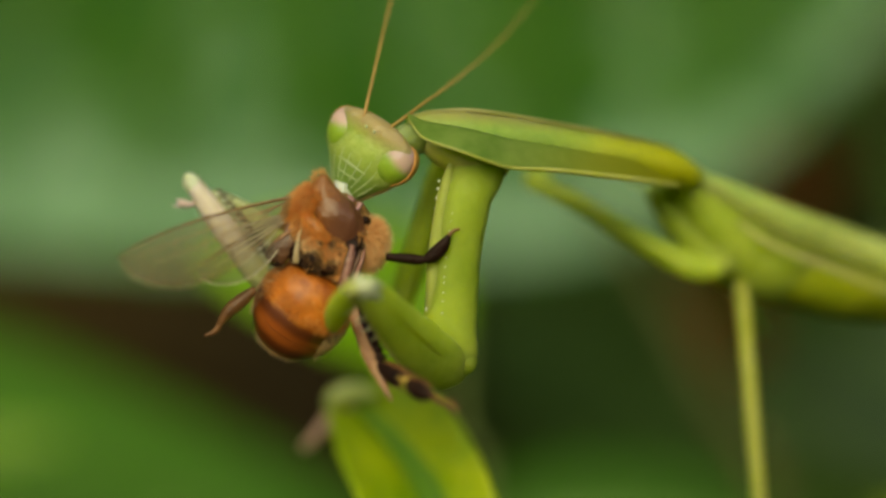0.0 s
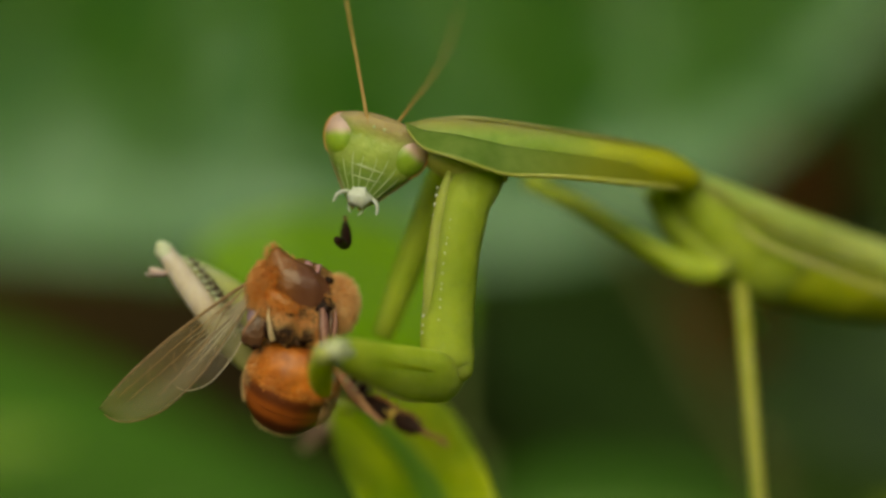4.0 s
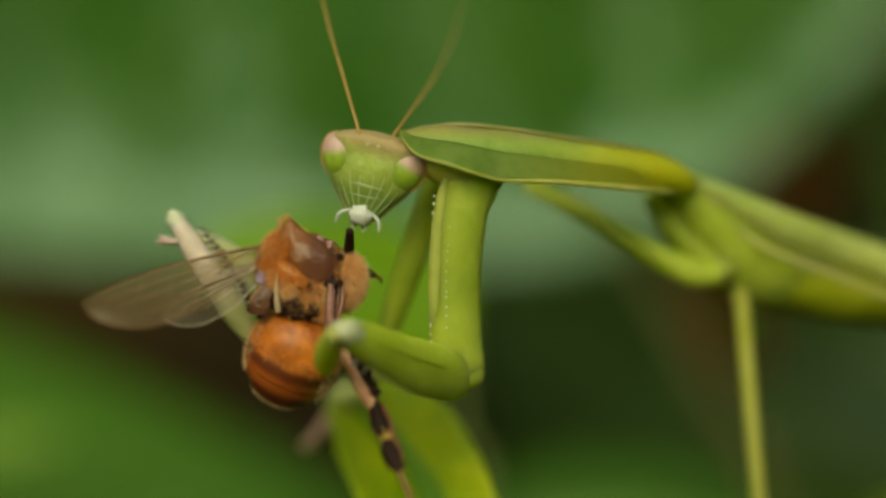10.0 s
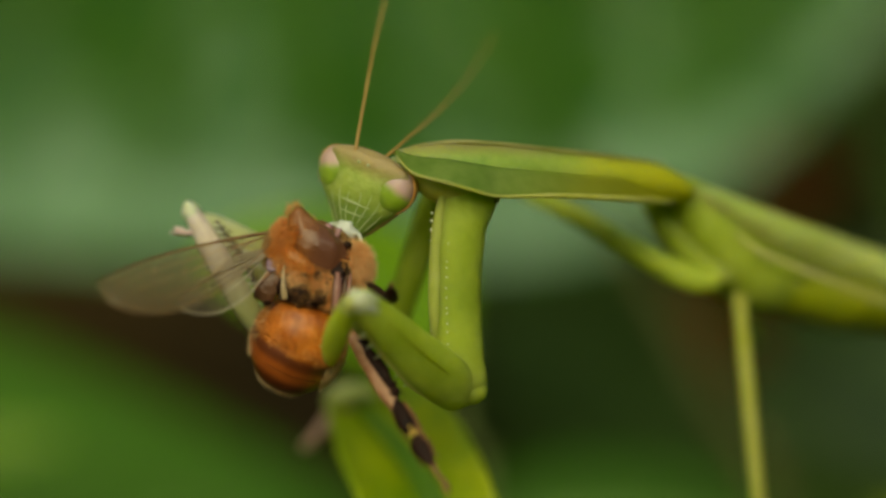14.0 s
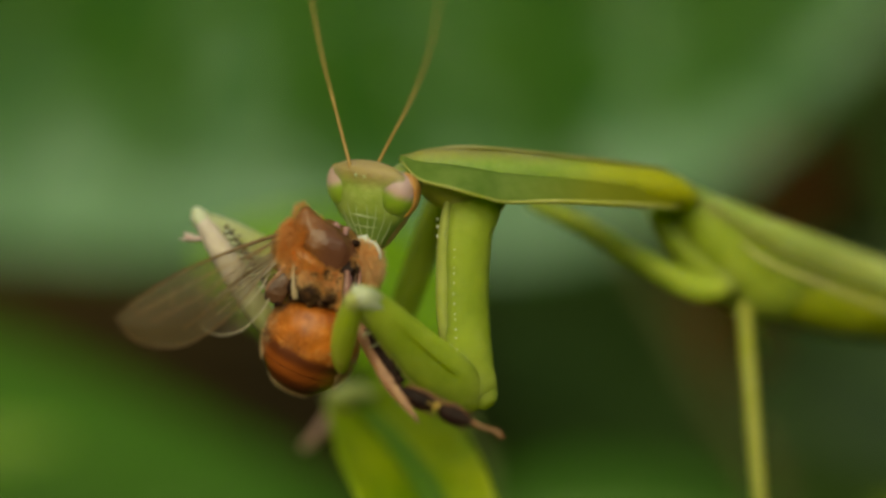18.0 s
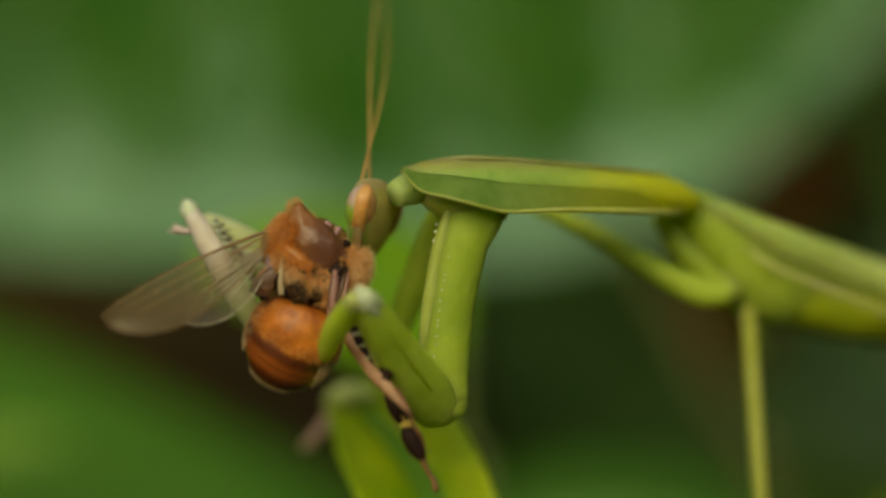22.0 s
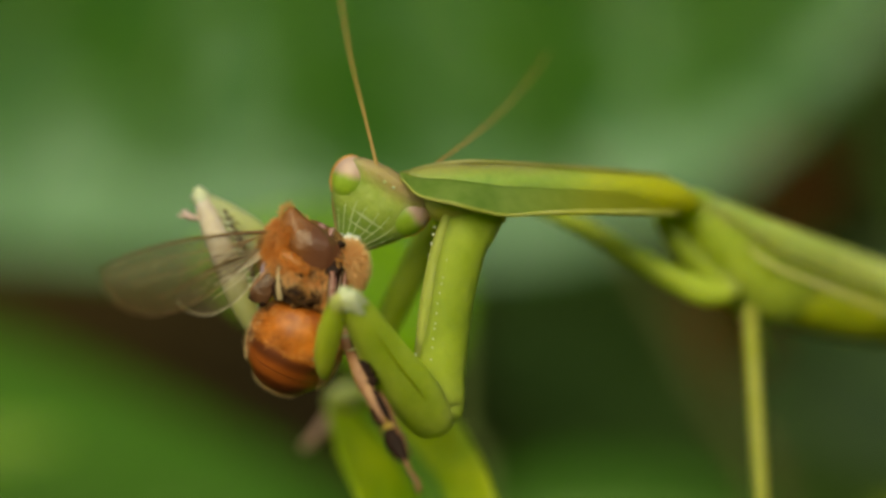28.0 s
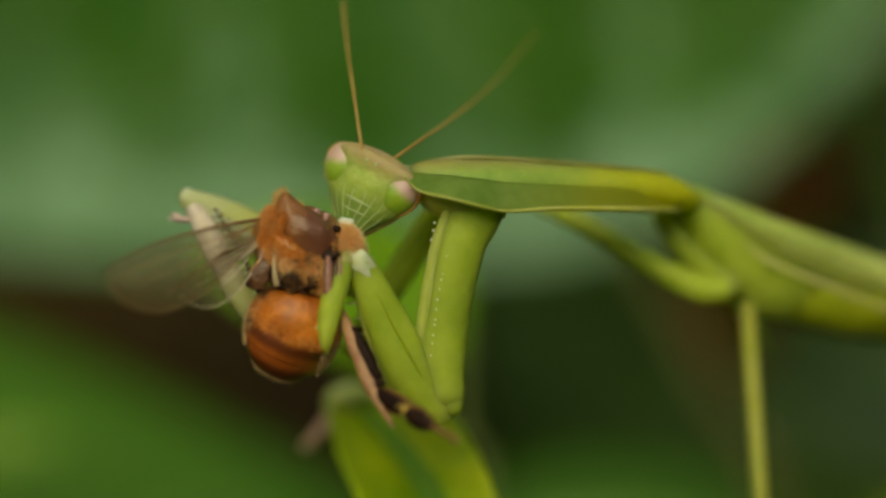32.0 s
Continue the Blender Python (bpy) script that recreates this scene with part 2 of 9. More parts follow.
def blob(centre, radii, turn=(0, 0, 0), u=18, v=12, rough=0.0, bm=None):
    """An ellipsoid with a slightly uneven skin."""
    bm = bm or bmesh.new()
    r = Euler([radians(a) for a in turn]).to_matrix()
    made = bmesh.ops.create_uvsphere(bm, u_segments=u, v_segments=v, radius=1)["verts"]
    for w in made:
        k = 1 + rough * noise.noise(w.co * 2.5 + Vector(centre))
        w.co = r @ Vector((w.co.x * radii[0] * k, w.co.y * radii[1] * k, w.co.z * radii[2] * k)) + Vector(centre)
    return bm


def spike(bm, base, tip, r):
    """A four-sided thorn."""
    base, tip = Vector(base), Vector(tip)
    d = (tip - base).normalized()
    u = d.orthogonal().normalized()
    v = d.cross(u)
    ring = [bm.verts.new(base + r * (u * math.cos(a) + v * math.sin(a))) for a in (0, 1.57, 3.14, 4.71)]
    top = bm.verts.new(tip)
    for i in range(4):
        bm.faces.new((ring[i], ring[(i + 1) % 4], top))
    bm.faces.new(ring[::-1])
    return bm


def fur(centre, radii, count, length, turn=(0, 0, 0), lean=(0, 0, -0.4), keep=None, width=0.03, bm=None, seed=1):
    """Fine bent hairs standing on an ellipsoid; keep(direction) tells where they grow."""
    bm = bm or bmesh.new()
    rnd = random.Random(seed)
    r = Euler([radians(a) for a in turn]).to_matrix()
    done = 0
    while done < count:
        d = Vector((rnd.gauss(0, 1), rnd.gauss(0, 1), rnd.gauss(0, 1))).normalized()
        done += 1
        if keep and not keep(d):
            continue
        p = r @ Vector([d[i] * radii[i] * 0.97 for i in range(3)]) + Vector(centre)
        n = r @ Vector([d[i] / radii[i] for i in range(3)]).normalized()
        n = (n + Vector(lean) + Vector((rnd.gauss(0, 0.25), rnd.gauss(0, 0.25), rnd.gauss(0, 0.25)))).normalized()
        k = length * rnd.uniform(0.6, 1.25)
        s = n.orthogonal().normalized()
        s = Matrix.Rotation(rnd.uniform(0, 6.28), 3, n) @ s
        bend = Vector(lean) * k * 0.25
        a, b = bm.verts.new(p - s * width), bm.verts.new(p + s * width)
        c, e = bm.verts.new(p + n * k * 0.55 + s * width * 0.7), bm.verts.new(p + n * k * 0.55 - s * width * 0.7)
        f = bm.verts.new(p + n * k + bend)
        bm.faces.new((a, b, c, e))
        bm.faces.new((e, c, f))
    return bm


def sheet(f, nu, nv, thick, bm=None):
    """A closed thin sheet: f(u, v) gives the place in mm, u and v from 0 to 1."""
    bm = bm or bmesh.new()
    top = [[Vector(f(i / nu, j / nv)) for j in range(nv + 1)] for i in range(nu + 1)]
    grids = []
    for off in (0.5, -0.5):
        g = []
        for i in range(nu + 1):
            row = []
            for j in range(nv + 1):
                a = top[min(i + 1, nu)][j] - top[max(i - 1, 0)][j]
                b = top[i][min(j + 1, nv)] - top[i][max(j - 1, 0)]
                n = a.cross(b)
                n = n.normalized() if n.length > 1e-9 else Vector((0, -1, 0))
                row.append(bm.verts.new(top[i][j] + n * thick * off))
            g.append(row)
        grids.append(g)
    a, b = grids
    for i in range(nu):
        for j in range(nv):
            bm.faces.new((a[i][j], a[i + 1][j], a[i + 1][j + 1], a[i][j + 1]))
            bm.faces.new((b[i][j], b[i][j + 1], b[i + 1][j + 1], b[i + 1][j]))
    for i in range(nu):
        bm.faces.new((a[i][0], b[i][0], b[i + 1][0], a[i + 1][0]))
        bm.faces.new((a[i][nv], a[i + 1][nv], b[i + 1][nv], b[i][nv]))
    for j in range(nv):
        bm.faces.new((a[0][j], a[0][j + 1], b[0][j + 1], b[0][j]))
        bm.faces.new((a[nu][j], b[nu][j], b[nu][j + 1], a[nu][j + 1]))
    return bm


def leaf(name, spine, half, side, material, parent, label, fold=0.25, droop=0.0, power=0.75, blunt=0.6, thick=0.35,
         ripple=0.02, veins=7, vein_size=0.5, rib=None, stripe=None):
    """A leaf on its midrib. spine: from base to tip; half: half width; side: across; fold lifts the halves, droop bends the edge."""
    side = Vector(side).normalized()
    line = smooth_line(spine, 40)

    def place(u, v):
        s = u * 40
        k = min(int(s), 39)
        c = line[k].lerp(line[k + 1], s - k)
        d = (line[k + 1] - line[k]).normalized()
        n = side.cross(d).normalized()
        x = 2 * v - 1
        w = half * (max(math.sin(math.pi * min(1, 0.02 + 0.98 * u ** power)), 0.0) ** blunt)
        lift = fold * abs(x) * w + droop * x * x * w + ripple * w * math.sin(9 * u + 3 * x) * abs(x)
        return c + side * x * w + n * lift
    veined = material if material in (gap_brown, dead_leaf) else leaf_vein
    blade = part(name, sheet(place, 36, 24, thick), material, parent, label)
    line_mat = rib or veined
    # shade of the folded blade, laid on as a thin dark strip
    if stripe:
        part("fold_shade_strip", sheet(lambda u, v: place(0.3 + 0.66 * u, 0.51 + (0.2 - 0.12 * u) * v) + Vector((0, -0.3, 0)), 24, 5, 0.1), stripe, blade, "dark green strip standing in for shade in the midrib fold")
    rib = [place(u, 0.5) for u in (0, 0.25, 0.5, 0.75, 0.97)]
    part("midrib", loft(rib, [vein_size * 1.6, vein_size * 1.3, vein_size, vein_size * 0.7, vein_size * 0.3],
                        [vein_size] * 4 + [vein_size * 0.3], 20, 8), line_mat, blade)
    for i in range(veins):
        u = 0.1 + 0.75 * i / veins
        for sgn in (-1, 1):
            pts = [place(min(u + 0.16 * q, 0.98), 0.5 + sgn * 0.5 * q) for q in (0.0, 0.3, 0.6, 0.88)]
            part("side_vein", loft(pts, [vein_size * 0.6, vein_size * 0.5, vein_size * 0.4, vein_size * 0.15],
                                   [vein_size * 0.6, vein_size * 0.5, vein_size * 0.4, vein_size * 0.15], 8, 6), veined, blade)
    return blade


def thing(name, place, label, category, group=""):
    ob = new(name)
    ob.empty_display_size = 0.005
    ob.location = HEART + Vector(place) * MM
    return tagged(ob, label, category, group)


def rel(base, *points):
    return [tuple(Vector(p) - Vector(base)) for p in points]


# ---- the setting ----
def setting():
    bm = bmesh.new()
    n = 60
    grid = []
    for i in range(n + 1):
        row = []
        for j in range(n + 1):
            x, y = [math.copysign(abs(q) ** 3, q) * 400000 for q in (2 * i / n - 1, 2 * j / n - 1)]
            k = 1 / (1 + (math.hypot(x, y) / 3000) ** 2)
            row.append(bm.verts.new((x, y, 25 * noise.noise(Vector((x, y, 0)) * 0.004) * k)))
        grid.append(row)
    for i in range(n):
        for j in range(n):
            bm.faces.new((grid[i][j], grid[i + 1][j], grid[i + 1][j + 1], grid[i][j + 1]))
    tagged(part("ground", bm, soil), "bare brown soil under the shrubs", "ground", kind="structure")

    # closed ring; its unseen part behind the camera is added to darken leaf reflections
    def bank(u, v):
        a = math.pi * 2 * u
        r = 900 - 120 * v + 60 * noise.noise(Vector((math.cos(a) * 2, math.sin(a) * 2, v * 5)))
        return (r * math.cos(a) * 1.4, -150 + r * math.sin(a), -20 + (1300 + 440 * max(-1.0, min(1.0, 3 * math.sin(a)))) * v)
    tagged(part("backdrop", sheet(bank, 96, 24, 20), thicket_shade), "undergrowth backdrop with deep shade put in its near-black colour", "undergrowth", kind="structure")

    # loose leaves added on all sides of the backdrop, coloured dark as if shaded
    rnd = random.Random(31)
    verts, faces = [], []
    for k in range(9000):
        u, v = rnd.random(), rnd.random() ** 0.8
        p = Vector(bank(u, v))
        out = Vector((p.x, p.y + 150, 0)).normalized() * rnd.uniform(-60, 130) + Vector((0, 0, rnd.uniform(-20, 60)))
        turn = Euler((rnd.uniform(0, 6.28), rnd.uniform(-0.9, 0.9), rnd.uniform(0, 6.28))).to_matrix()
        long, wide = rnd.uniform(25, 60), rnd.uniform(9, 20)
        n0 = len(verts)
        for x, y, z in ((-1, 0, 0), (-0.3, -1, 0.1), (0.4, -0.8, 0.12), (1, 0, -0.1), (0.4, 0.8, 0.12), (-0.3, 1, 0.1)):
            verts.append((p + out + turn @ Vector((x * long, y * wide, z * long))) * MM)
        faces += [(n0, n0 + 1, n0 + 2, n0 + 3), (n0, n0 + 3, n0 + 4, n0 + 5)]
    me = bpy.data.meshes.new("undergrowth_leaves")
    me.from_pydata(verts, [], faces)
    me.materials.append(hedge_leaf_shade)
    tagged(new("undergrowth_leaves", me), "small leaves added to the backdrop, shade put in their dark colour", "leaves", kind="stuff")


setting()


# ---- shrub with broad leaves, far behind ----
def far_shrub():
    base = (20, 150, -700)
    t = thing("shrub", base, "broad-leaved green shrub in soft shade behind the mantis", "shrub")
    part("stem", loft(rel(base, (20, 150, -700), (30, 190, -200), (10, 215, 60), (5, 200, 130)), [7, 6, 5, 3], [7, 6, 5, 3], 30, 12), bark, t)
    def rim(x):
        return -1.5 + (0.00034 * (x + 5) ** 3 if x > -5 else 0.0016 * (x + 5) ** 2)

    def tilt(x, h):
        # how far the blade leans back at height h over its lip: strongly on the arched shoulders, little near the stalk
        band = math.exp(-((h - 1.8) / 3.0) ** 2)
        left = 0.5 - 0.5 * math.tanh((x + 14 + 0.5 * (h - 6)) / 5)
        right = math.exp(-((x - 13.5) / 7.0) ** 2)
        fold = 0.10 * math.sin(0.42 * x + 0.12 * h + 0.6) * min(1, h / 8)
        lip = 0.45 * band * (1 - 0.5 * left) * (0.75 - 0.25 * math.tanh((x - 19) / 5))
        return -0.11 + lip + 0.36 * left * math.exp(-((h - 2.5) / 6.0) ** 2) + 0.25 * right * math.exp(-((h - 4.0) / 3.0) ** 2) + fold

    nx, nz = 72, 40
    field = []
    for i in range(nx + 1):
        x = -64 + 106 * i / nx
        z0 = rim(x)
        step = (34 - z0) / nz
        y, row = 84 - 0.05 * abs(x) + (6 if x < -40 else 0), []
        for j in range(nz + 1):
            row.append(Vector((x, y, z0 + step * j)))
            y += tilt(x, step * j) * step
        field.append(row)

    def cup(u, v):
        return field[round(u * nx)][round(v * nz)]
    big = part("leaf", sheet(lambda u, v: cup(u, v) - Vector(base), nx, nz, 0.4), leaf_big, t, "broad round green leaf with a pale sheen on its curled lip")
    for k in range(9):
        a, b = 0.50 + 0.02 * (k - 4), 0.06 + 0.88 * k / 8
        pts = [cup(a + (b - a) * q, 0.95 - 0.85 * q) - Vector(base) - Vector((0, 0.4, 0)) for q in (0.0, 0.33, 0.66, 0.97)]
        part("side_vein", loft(pts, [0.5, 0.42, 0.32, 0.15], [0.4, 0.35, 0.3, 0.15], 14, 6), leaf_vein, big)
    part("leaf_stalk", loft(rel(base, (5, 200, 100), (-2, 150, 70), (-6, 104, 48)), [1.6, 1.3, 1.2], [1.6, 1.3, 1.2], 14, 8), bark, t)
    leaf("leaf", rel(base, (-74, 76, -9), (-42, 70, -18.5), (-14, 66, -27), (34, 62, -41)), 15, (0.32, 0.05, 0.94), leaf_low, t, "green leaf hanging low in the shade")
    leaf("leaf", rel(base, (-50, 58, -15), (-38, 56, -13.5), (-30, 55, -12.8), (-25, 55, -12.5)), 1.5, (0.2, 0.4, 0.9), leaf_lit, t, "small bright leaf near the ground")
    part("leaf_stalk", loft(rel(base, (9, 62, 6), (13.9, 60, -1.5), (18.2, 59, -10), (22.5, 58, -19), (30, 60, -60)), [0.4, 0.5, 0.6, 0.7, 0.9], [0.4, 0.5, 0.6, 0.7, 0.9], 24, 10), stalk_brown, t, "olive brown stalk behind the leg")
    # two leaves added at the back; their dark colour stands in for shaded gaps
    leaf("leaf", rel(base, (66, 140, -46), (34, 134, -20), (10, 131, -6), (2, 130, -2)), 15, (0.5, 0.3, 0.8), leaf_shade_dark, t, "green leaf added at the back, deep shade put in its dark colour")
    leaf("leaf", rel(base, (50, 142, -12), (45, 141, 6), (41, 140, 22), (38, 140, 44)), 11, (0.95, 0.2, 0.3), leaf_shade_deep, t, "green leaf added at the back, deep shade put in its dark colour")
    leaf("leaf", rel(base, (-8, 68, -25), (6, 66, -20), (17, 65, -19.5), (27, 64, -22)), 5, (0.1, 0.3, 0.95), leaf_low, t, "green leaf hanging low in the shade")
    leaf("leaf", rel(base, (78, 142, -26), (52, 138, -14), (36, 136, -10), (27, 136, -8)), 9, (0.2, 0.5, 0.9), leaf_shade, t, "grey-green leaf with deep shade put in its colour")
    leaf("leaf", rel(base, (48, 60, -27), (38, 60, -21), (29, 60, -18.6)), 2.6, (0.2, 0.5, 0.9), leaf_young, t, "small yellow-green leaf low down")
    leaf("leaf", rel(base, (12, 150, -74), (16, 148, -30), (17, 146, -7)), 16, (0.95, 0.2, 0.1), leaf_shade_dim, t, "green leaf deep inside the shrub, its shade put in the dim colour")
    leaf("leaf", rel(base, (32.5, 118, 6.6), (28.8, 118, 5.8), (25.2, 118, 4.9)), 2.0, (0.2, 0.2, 1), dead_leaf, t, "withered red-brown leaf")
    # leaf added to fill the brown gap under the broad leaf
    leaf("leaf", rel(base, (-64, 150, 8), (-42, 150, -2), (-20, 150, -12), (0, 150, -24)), 15, (0.35, 0.3, 0.9), gap_brown, t, "large brown leaf added to fill the dark gap, shade put in its colour")
    leaf("leaf", rel(base, (23.2, 112, -9.5), (23.6, 112, -5.6), (23.0, 112, -1.5)), 2.5, (1, 0, 0), dead_leaf, t, "withered red-brown leaf")
    return t


far_shrub()


# ---- the plant on which the mantis stands ----
def perch_plant():
    base = (4, 22, -700)
    t = thing("perch_plant", base, "young yellow-green plant on which the mantis stands", "plant")
    part("stem", loft(rel(base, (4, 22, -700), (0, 20, -300), (2, 16, -60), (3, 13, -24)), [3.4, 3, 2.2, 1.2], [3.4, 3, 2.2, 1.2], 40, 12), bark, t,
         "upright green stem")
    part("twig", loft(rel(base, (1, 17, -90), (10, 13, -34), (16.57, 9.00, -18.30), (34, 16, -14)), [1.5, 1.2, 0.9, 0.5], [1.5, 1.2, 0.9, 0.5], 24, 10), bark, t,
         "thin side twig that carries the insect")
    leaf("leaf", rel(base, (3.25, -2.00, -27.40), (1.44, 6.00, -19.66), (-1.05, 10.00, -13.27), (-3.60, 12.50, -9.47), (-5.68, 13.00, -7.72)), 3.5, (0.72, 0.35, 0.60), leaf_young, t, "young yellow-green leaf, folded along its midrib", fold=0.75, vein_size=0.22, thick=0.25, power=0.9, blunt=0.6, rib=fold_shade, stripe=fold_shade)
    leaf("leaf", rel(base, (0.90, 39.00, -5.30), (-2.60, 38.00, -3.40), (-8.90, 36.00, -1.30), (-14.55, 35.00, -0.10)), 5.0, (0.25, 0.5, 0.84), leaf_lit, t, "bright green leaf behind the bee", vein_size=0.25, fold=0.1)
    part("leaf_stalk", loft(rel(base, (2, 18, -70), (2.56, 36.00, -18.84), (0.90, 38.00, -10.87), (0.90, 39.00, -5.30)), [0.7, 0.5, 0.45, 0.4], [0.7, 0.5, 0.45, 0.4], 20, 8), bark, t)
    part("dry_stipule", loft(rel(base, (-4.49, 12.90, -7.89), (-5.08, 12.60, -8.23), (-5.72, 12.50, -8.76), (-7.34, 12.50, -10.47)), [0.2, 0.42, 0.42, 0.2], [0.2, 0.25, 0.2, 0.12], 16, 8, wobble=0.3), dry_pink, t, "dry pinkish brown stipule")
    # the pale tip colour also carries the light on the leaf's rim
    part("leaf_tip", loft(rel(base, (-5.78, 12.50, -8.67), (-5.65, 12.30, -7.81), (-4.68, 12.20, -7.48), (-3.41, 12.20, -7.62)), [0.2, 0.5, 0.55, 0.2], [0.12, 0.35, 0.35, 0.1], 16, 10), tip_pale, t, "pale thick tip of the young leaf, its rim light put in the colour")
    return t


perch_plant()


# ---- the mantis ----
M0 = (16.19, 9.00, -17.87)


def mantis_head(t):
    zs = [1.32, 1.27, 1.08, 0.74, 0.2, -0.5, -1.1, -1.7, -2.3, -2.8, -3.1]
    wide = [0.45, 1.05, 1.78, 2.26, 2.48, 2.44, 2.12, 1.62, 1.12, 0.76, 0.4]
    deep = [0.2, 0.38, 0.56, 0.68, 0.82, 0.86, 0.8, 0.7, 0.58, 0.46, 0.25]

    def skin(f, z, out=0.0, back=False):
        """The face at height z; f runs over its half width from -1 to 1."""
        w, d = [float(np.interp(-z, [-q for q in zs], v)) for v in (wide, deep)]
        y = d * math.sqrt(max(0.0, 1 - f * f))
        return (w * f, -0.12 - 0.06 * abs(z) - 0.22 * max(z, 0.0) + (y + out if back else -y - out), z)

    head = part("head", loft([(0, -0.12 - 0.06 * abs(z) - 0.22 * max(z, 0.0), z) for z in zs], wide, deep, 34, 30, side=(0, 1, 0), wobble=0.04), head_green, t,
                "triangular pale green head with a brownish pink crown")
    for s in (-1, 1):
        hold = mm(s * 1.66, -0.20, -0.14, 0, s * 20, s * 12)
        part("eye", blob((0, 0, 0), (0.92, 0.74, 1.16), (0, 0, 0), 36, 28), eye_skin, head, "large domed eye, green below and pink above", m=hold)
        ring = [(s * 0.93 * math.cos(a), 0.14, 1.16 * math.sin(a)) for a in [math.pi * (q / 8 - 0.6) for q in range(10)]]
        part("eye_rim", loft(ring, [0.04] + [0.085] * 4 + [0.04], [0.14] + [0.34] * 4 + [0.1], 30, 10, side=(0, 1, 0)), rim_brown, head,
             "orange-brown rim behind the eye", m=hold)
        part("pupil_spot", blob((s * 0.55, -0.56, 0.16), (0.05, 0.05, 0.05), u=8, v=6), jaw_brown, head, "tiny dark spot on the eye", m=hold)
        part("socket", blob((s * 0.62, -0.80, 0.86), (0.15, 0.15, 0.15)), cheek_tan, head)
        part("ocellus", blob(skin(s * 0.12, 0.8), (0.08, 0.06, 0.08), u=10, v=8), ridge_pale, head)
        part("mandible", loft([(s * 0.46, -0.35, -2.5), (s * 0.40, -0.5, -2.95), (s * 0.1, -0.55, -3.35)], [0.18, 0.16, 0.05], [0.22, 0.18, 0.05], 10, 10),
             jaw_brown, head)
        part("cheek_edge", loft([skin(s * 0.97, z, 0.0, True) for z in (-0.9, -1.5, -2.1, -2.6, -3.0)], [0.10, 0.13, 0.13, 0.1, 0.05], [0.22, 0.26, 0.22, 0.16, 0.1], 14, 8), cheek_tan, head,
             "tan edge of the cheek")
        part("palp", loft([(s * 0.42, -0.6, -2.55), (s * 0.78, -0.9, -2.62), (s * 1.02, -1.0, -2.85), (s * 1.1, -1.05, -3.25)], [0.07, 0.085, 0.085, 0.05], [0.07, 0.085, 0.085, 0.05], 16, 8),
             palp_white, head, "white feeding palp")
        part("palp", loft([(s * 0.22, -0.4, -2.9), (s * 0.34, -0.55, -3.15), (s * 0.32, -0.62, -3.4), (s * 0.18, -0.6, -3.55)], [0.04, 0.05, 0.05, 0.035], [0.04, 0.05, 0.05, 0.035], 14, 8),
             palp_white, head, "white feeding palp")
        for f, z0, z1 in ((0.12, -0.35, -2.3), (0.34, -0.1, -2.5), (0.58, -0.75, -2.6), (0.8, -1.3, -2.7)):
            part("face_ridge", loft([skin(s * (f + 0.04 * math.sin(3 * q)), z0 + (z1 - z0) * q, 0.004) for q in (0, 0.25, 0.5, 0.75, 1)], [0.008, 0.022, 0.03, 0.03, 0.012], [0.008, 0.016, 0.02, 0.018, 0.01], 16, 6),
                 ridge_pale, head)
    part("face_plate", loft([skin(f, -1.2 - 0.08 * f, 0.0) for f in (-0.46, -0.15, 0.1, 0.46)], [0.02, 0.06, 0.06, 0.02], [0.012, 0.024, 0.024, 0.012], 12, 8), ridge_pale, head,
         "pale bar across the face")
    part("face_plate", loft([skin(f, -1.75 + 0.1 * abs(f), 0.0) for f in (-0.5, -0.2, 0.2, 0.5)], [0.015, 0.04, 0.04, 0.015], [0.01, 0.02, 0.02, 0.01], 12, 8), ridge_pale, head)
    part("lip", blob((0, -0.86, -2.70), (0.58, 0.28, 0.50), (12, 0, 0), rough=0.5), lip_pale, head, "whitish upper lip")
    feelers = []
    for s, back in ((-1, 1.2), (1, 0.4)):
        a = part("antenna", loft([(0, 0, 0), (s * 0.05, back * 1.2, 2.5), (s * 0.1, back * 3.6, 6.0), (-s * 0.15, back * 5.8, 9.5), (-s * 0.9, back * 8.0, 13.5)],
                                 [0.095, 0.075, 0.06, 0.045, 0.025], [0.095, 0.075, 0.06, 0.045, 0.025], 60, 8, wobble=0.12), feeler_brown, head,
                 "thin brown feeler")
        feelers.append(a)
    return head, feelers


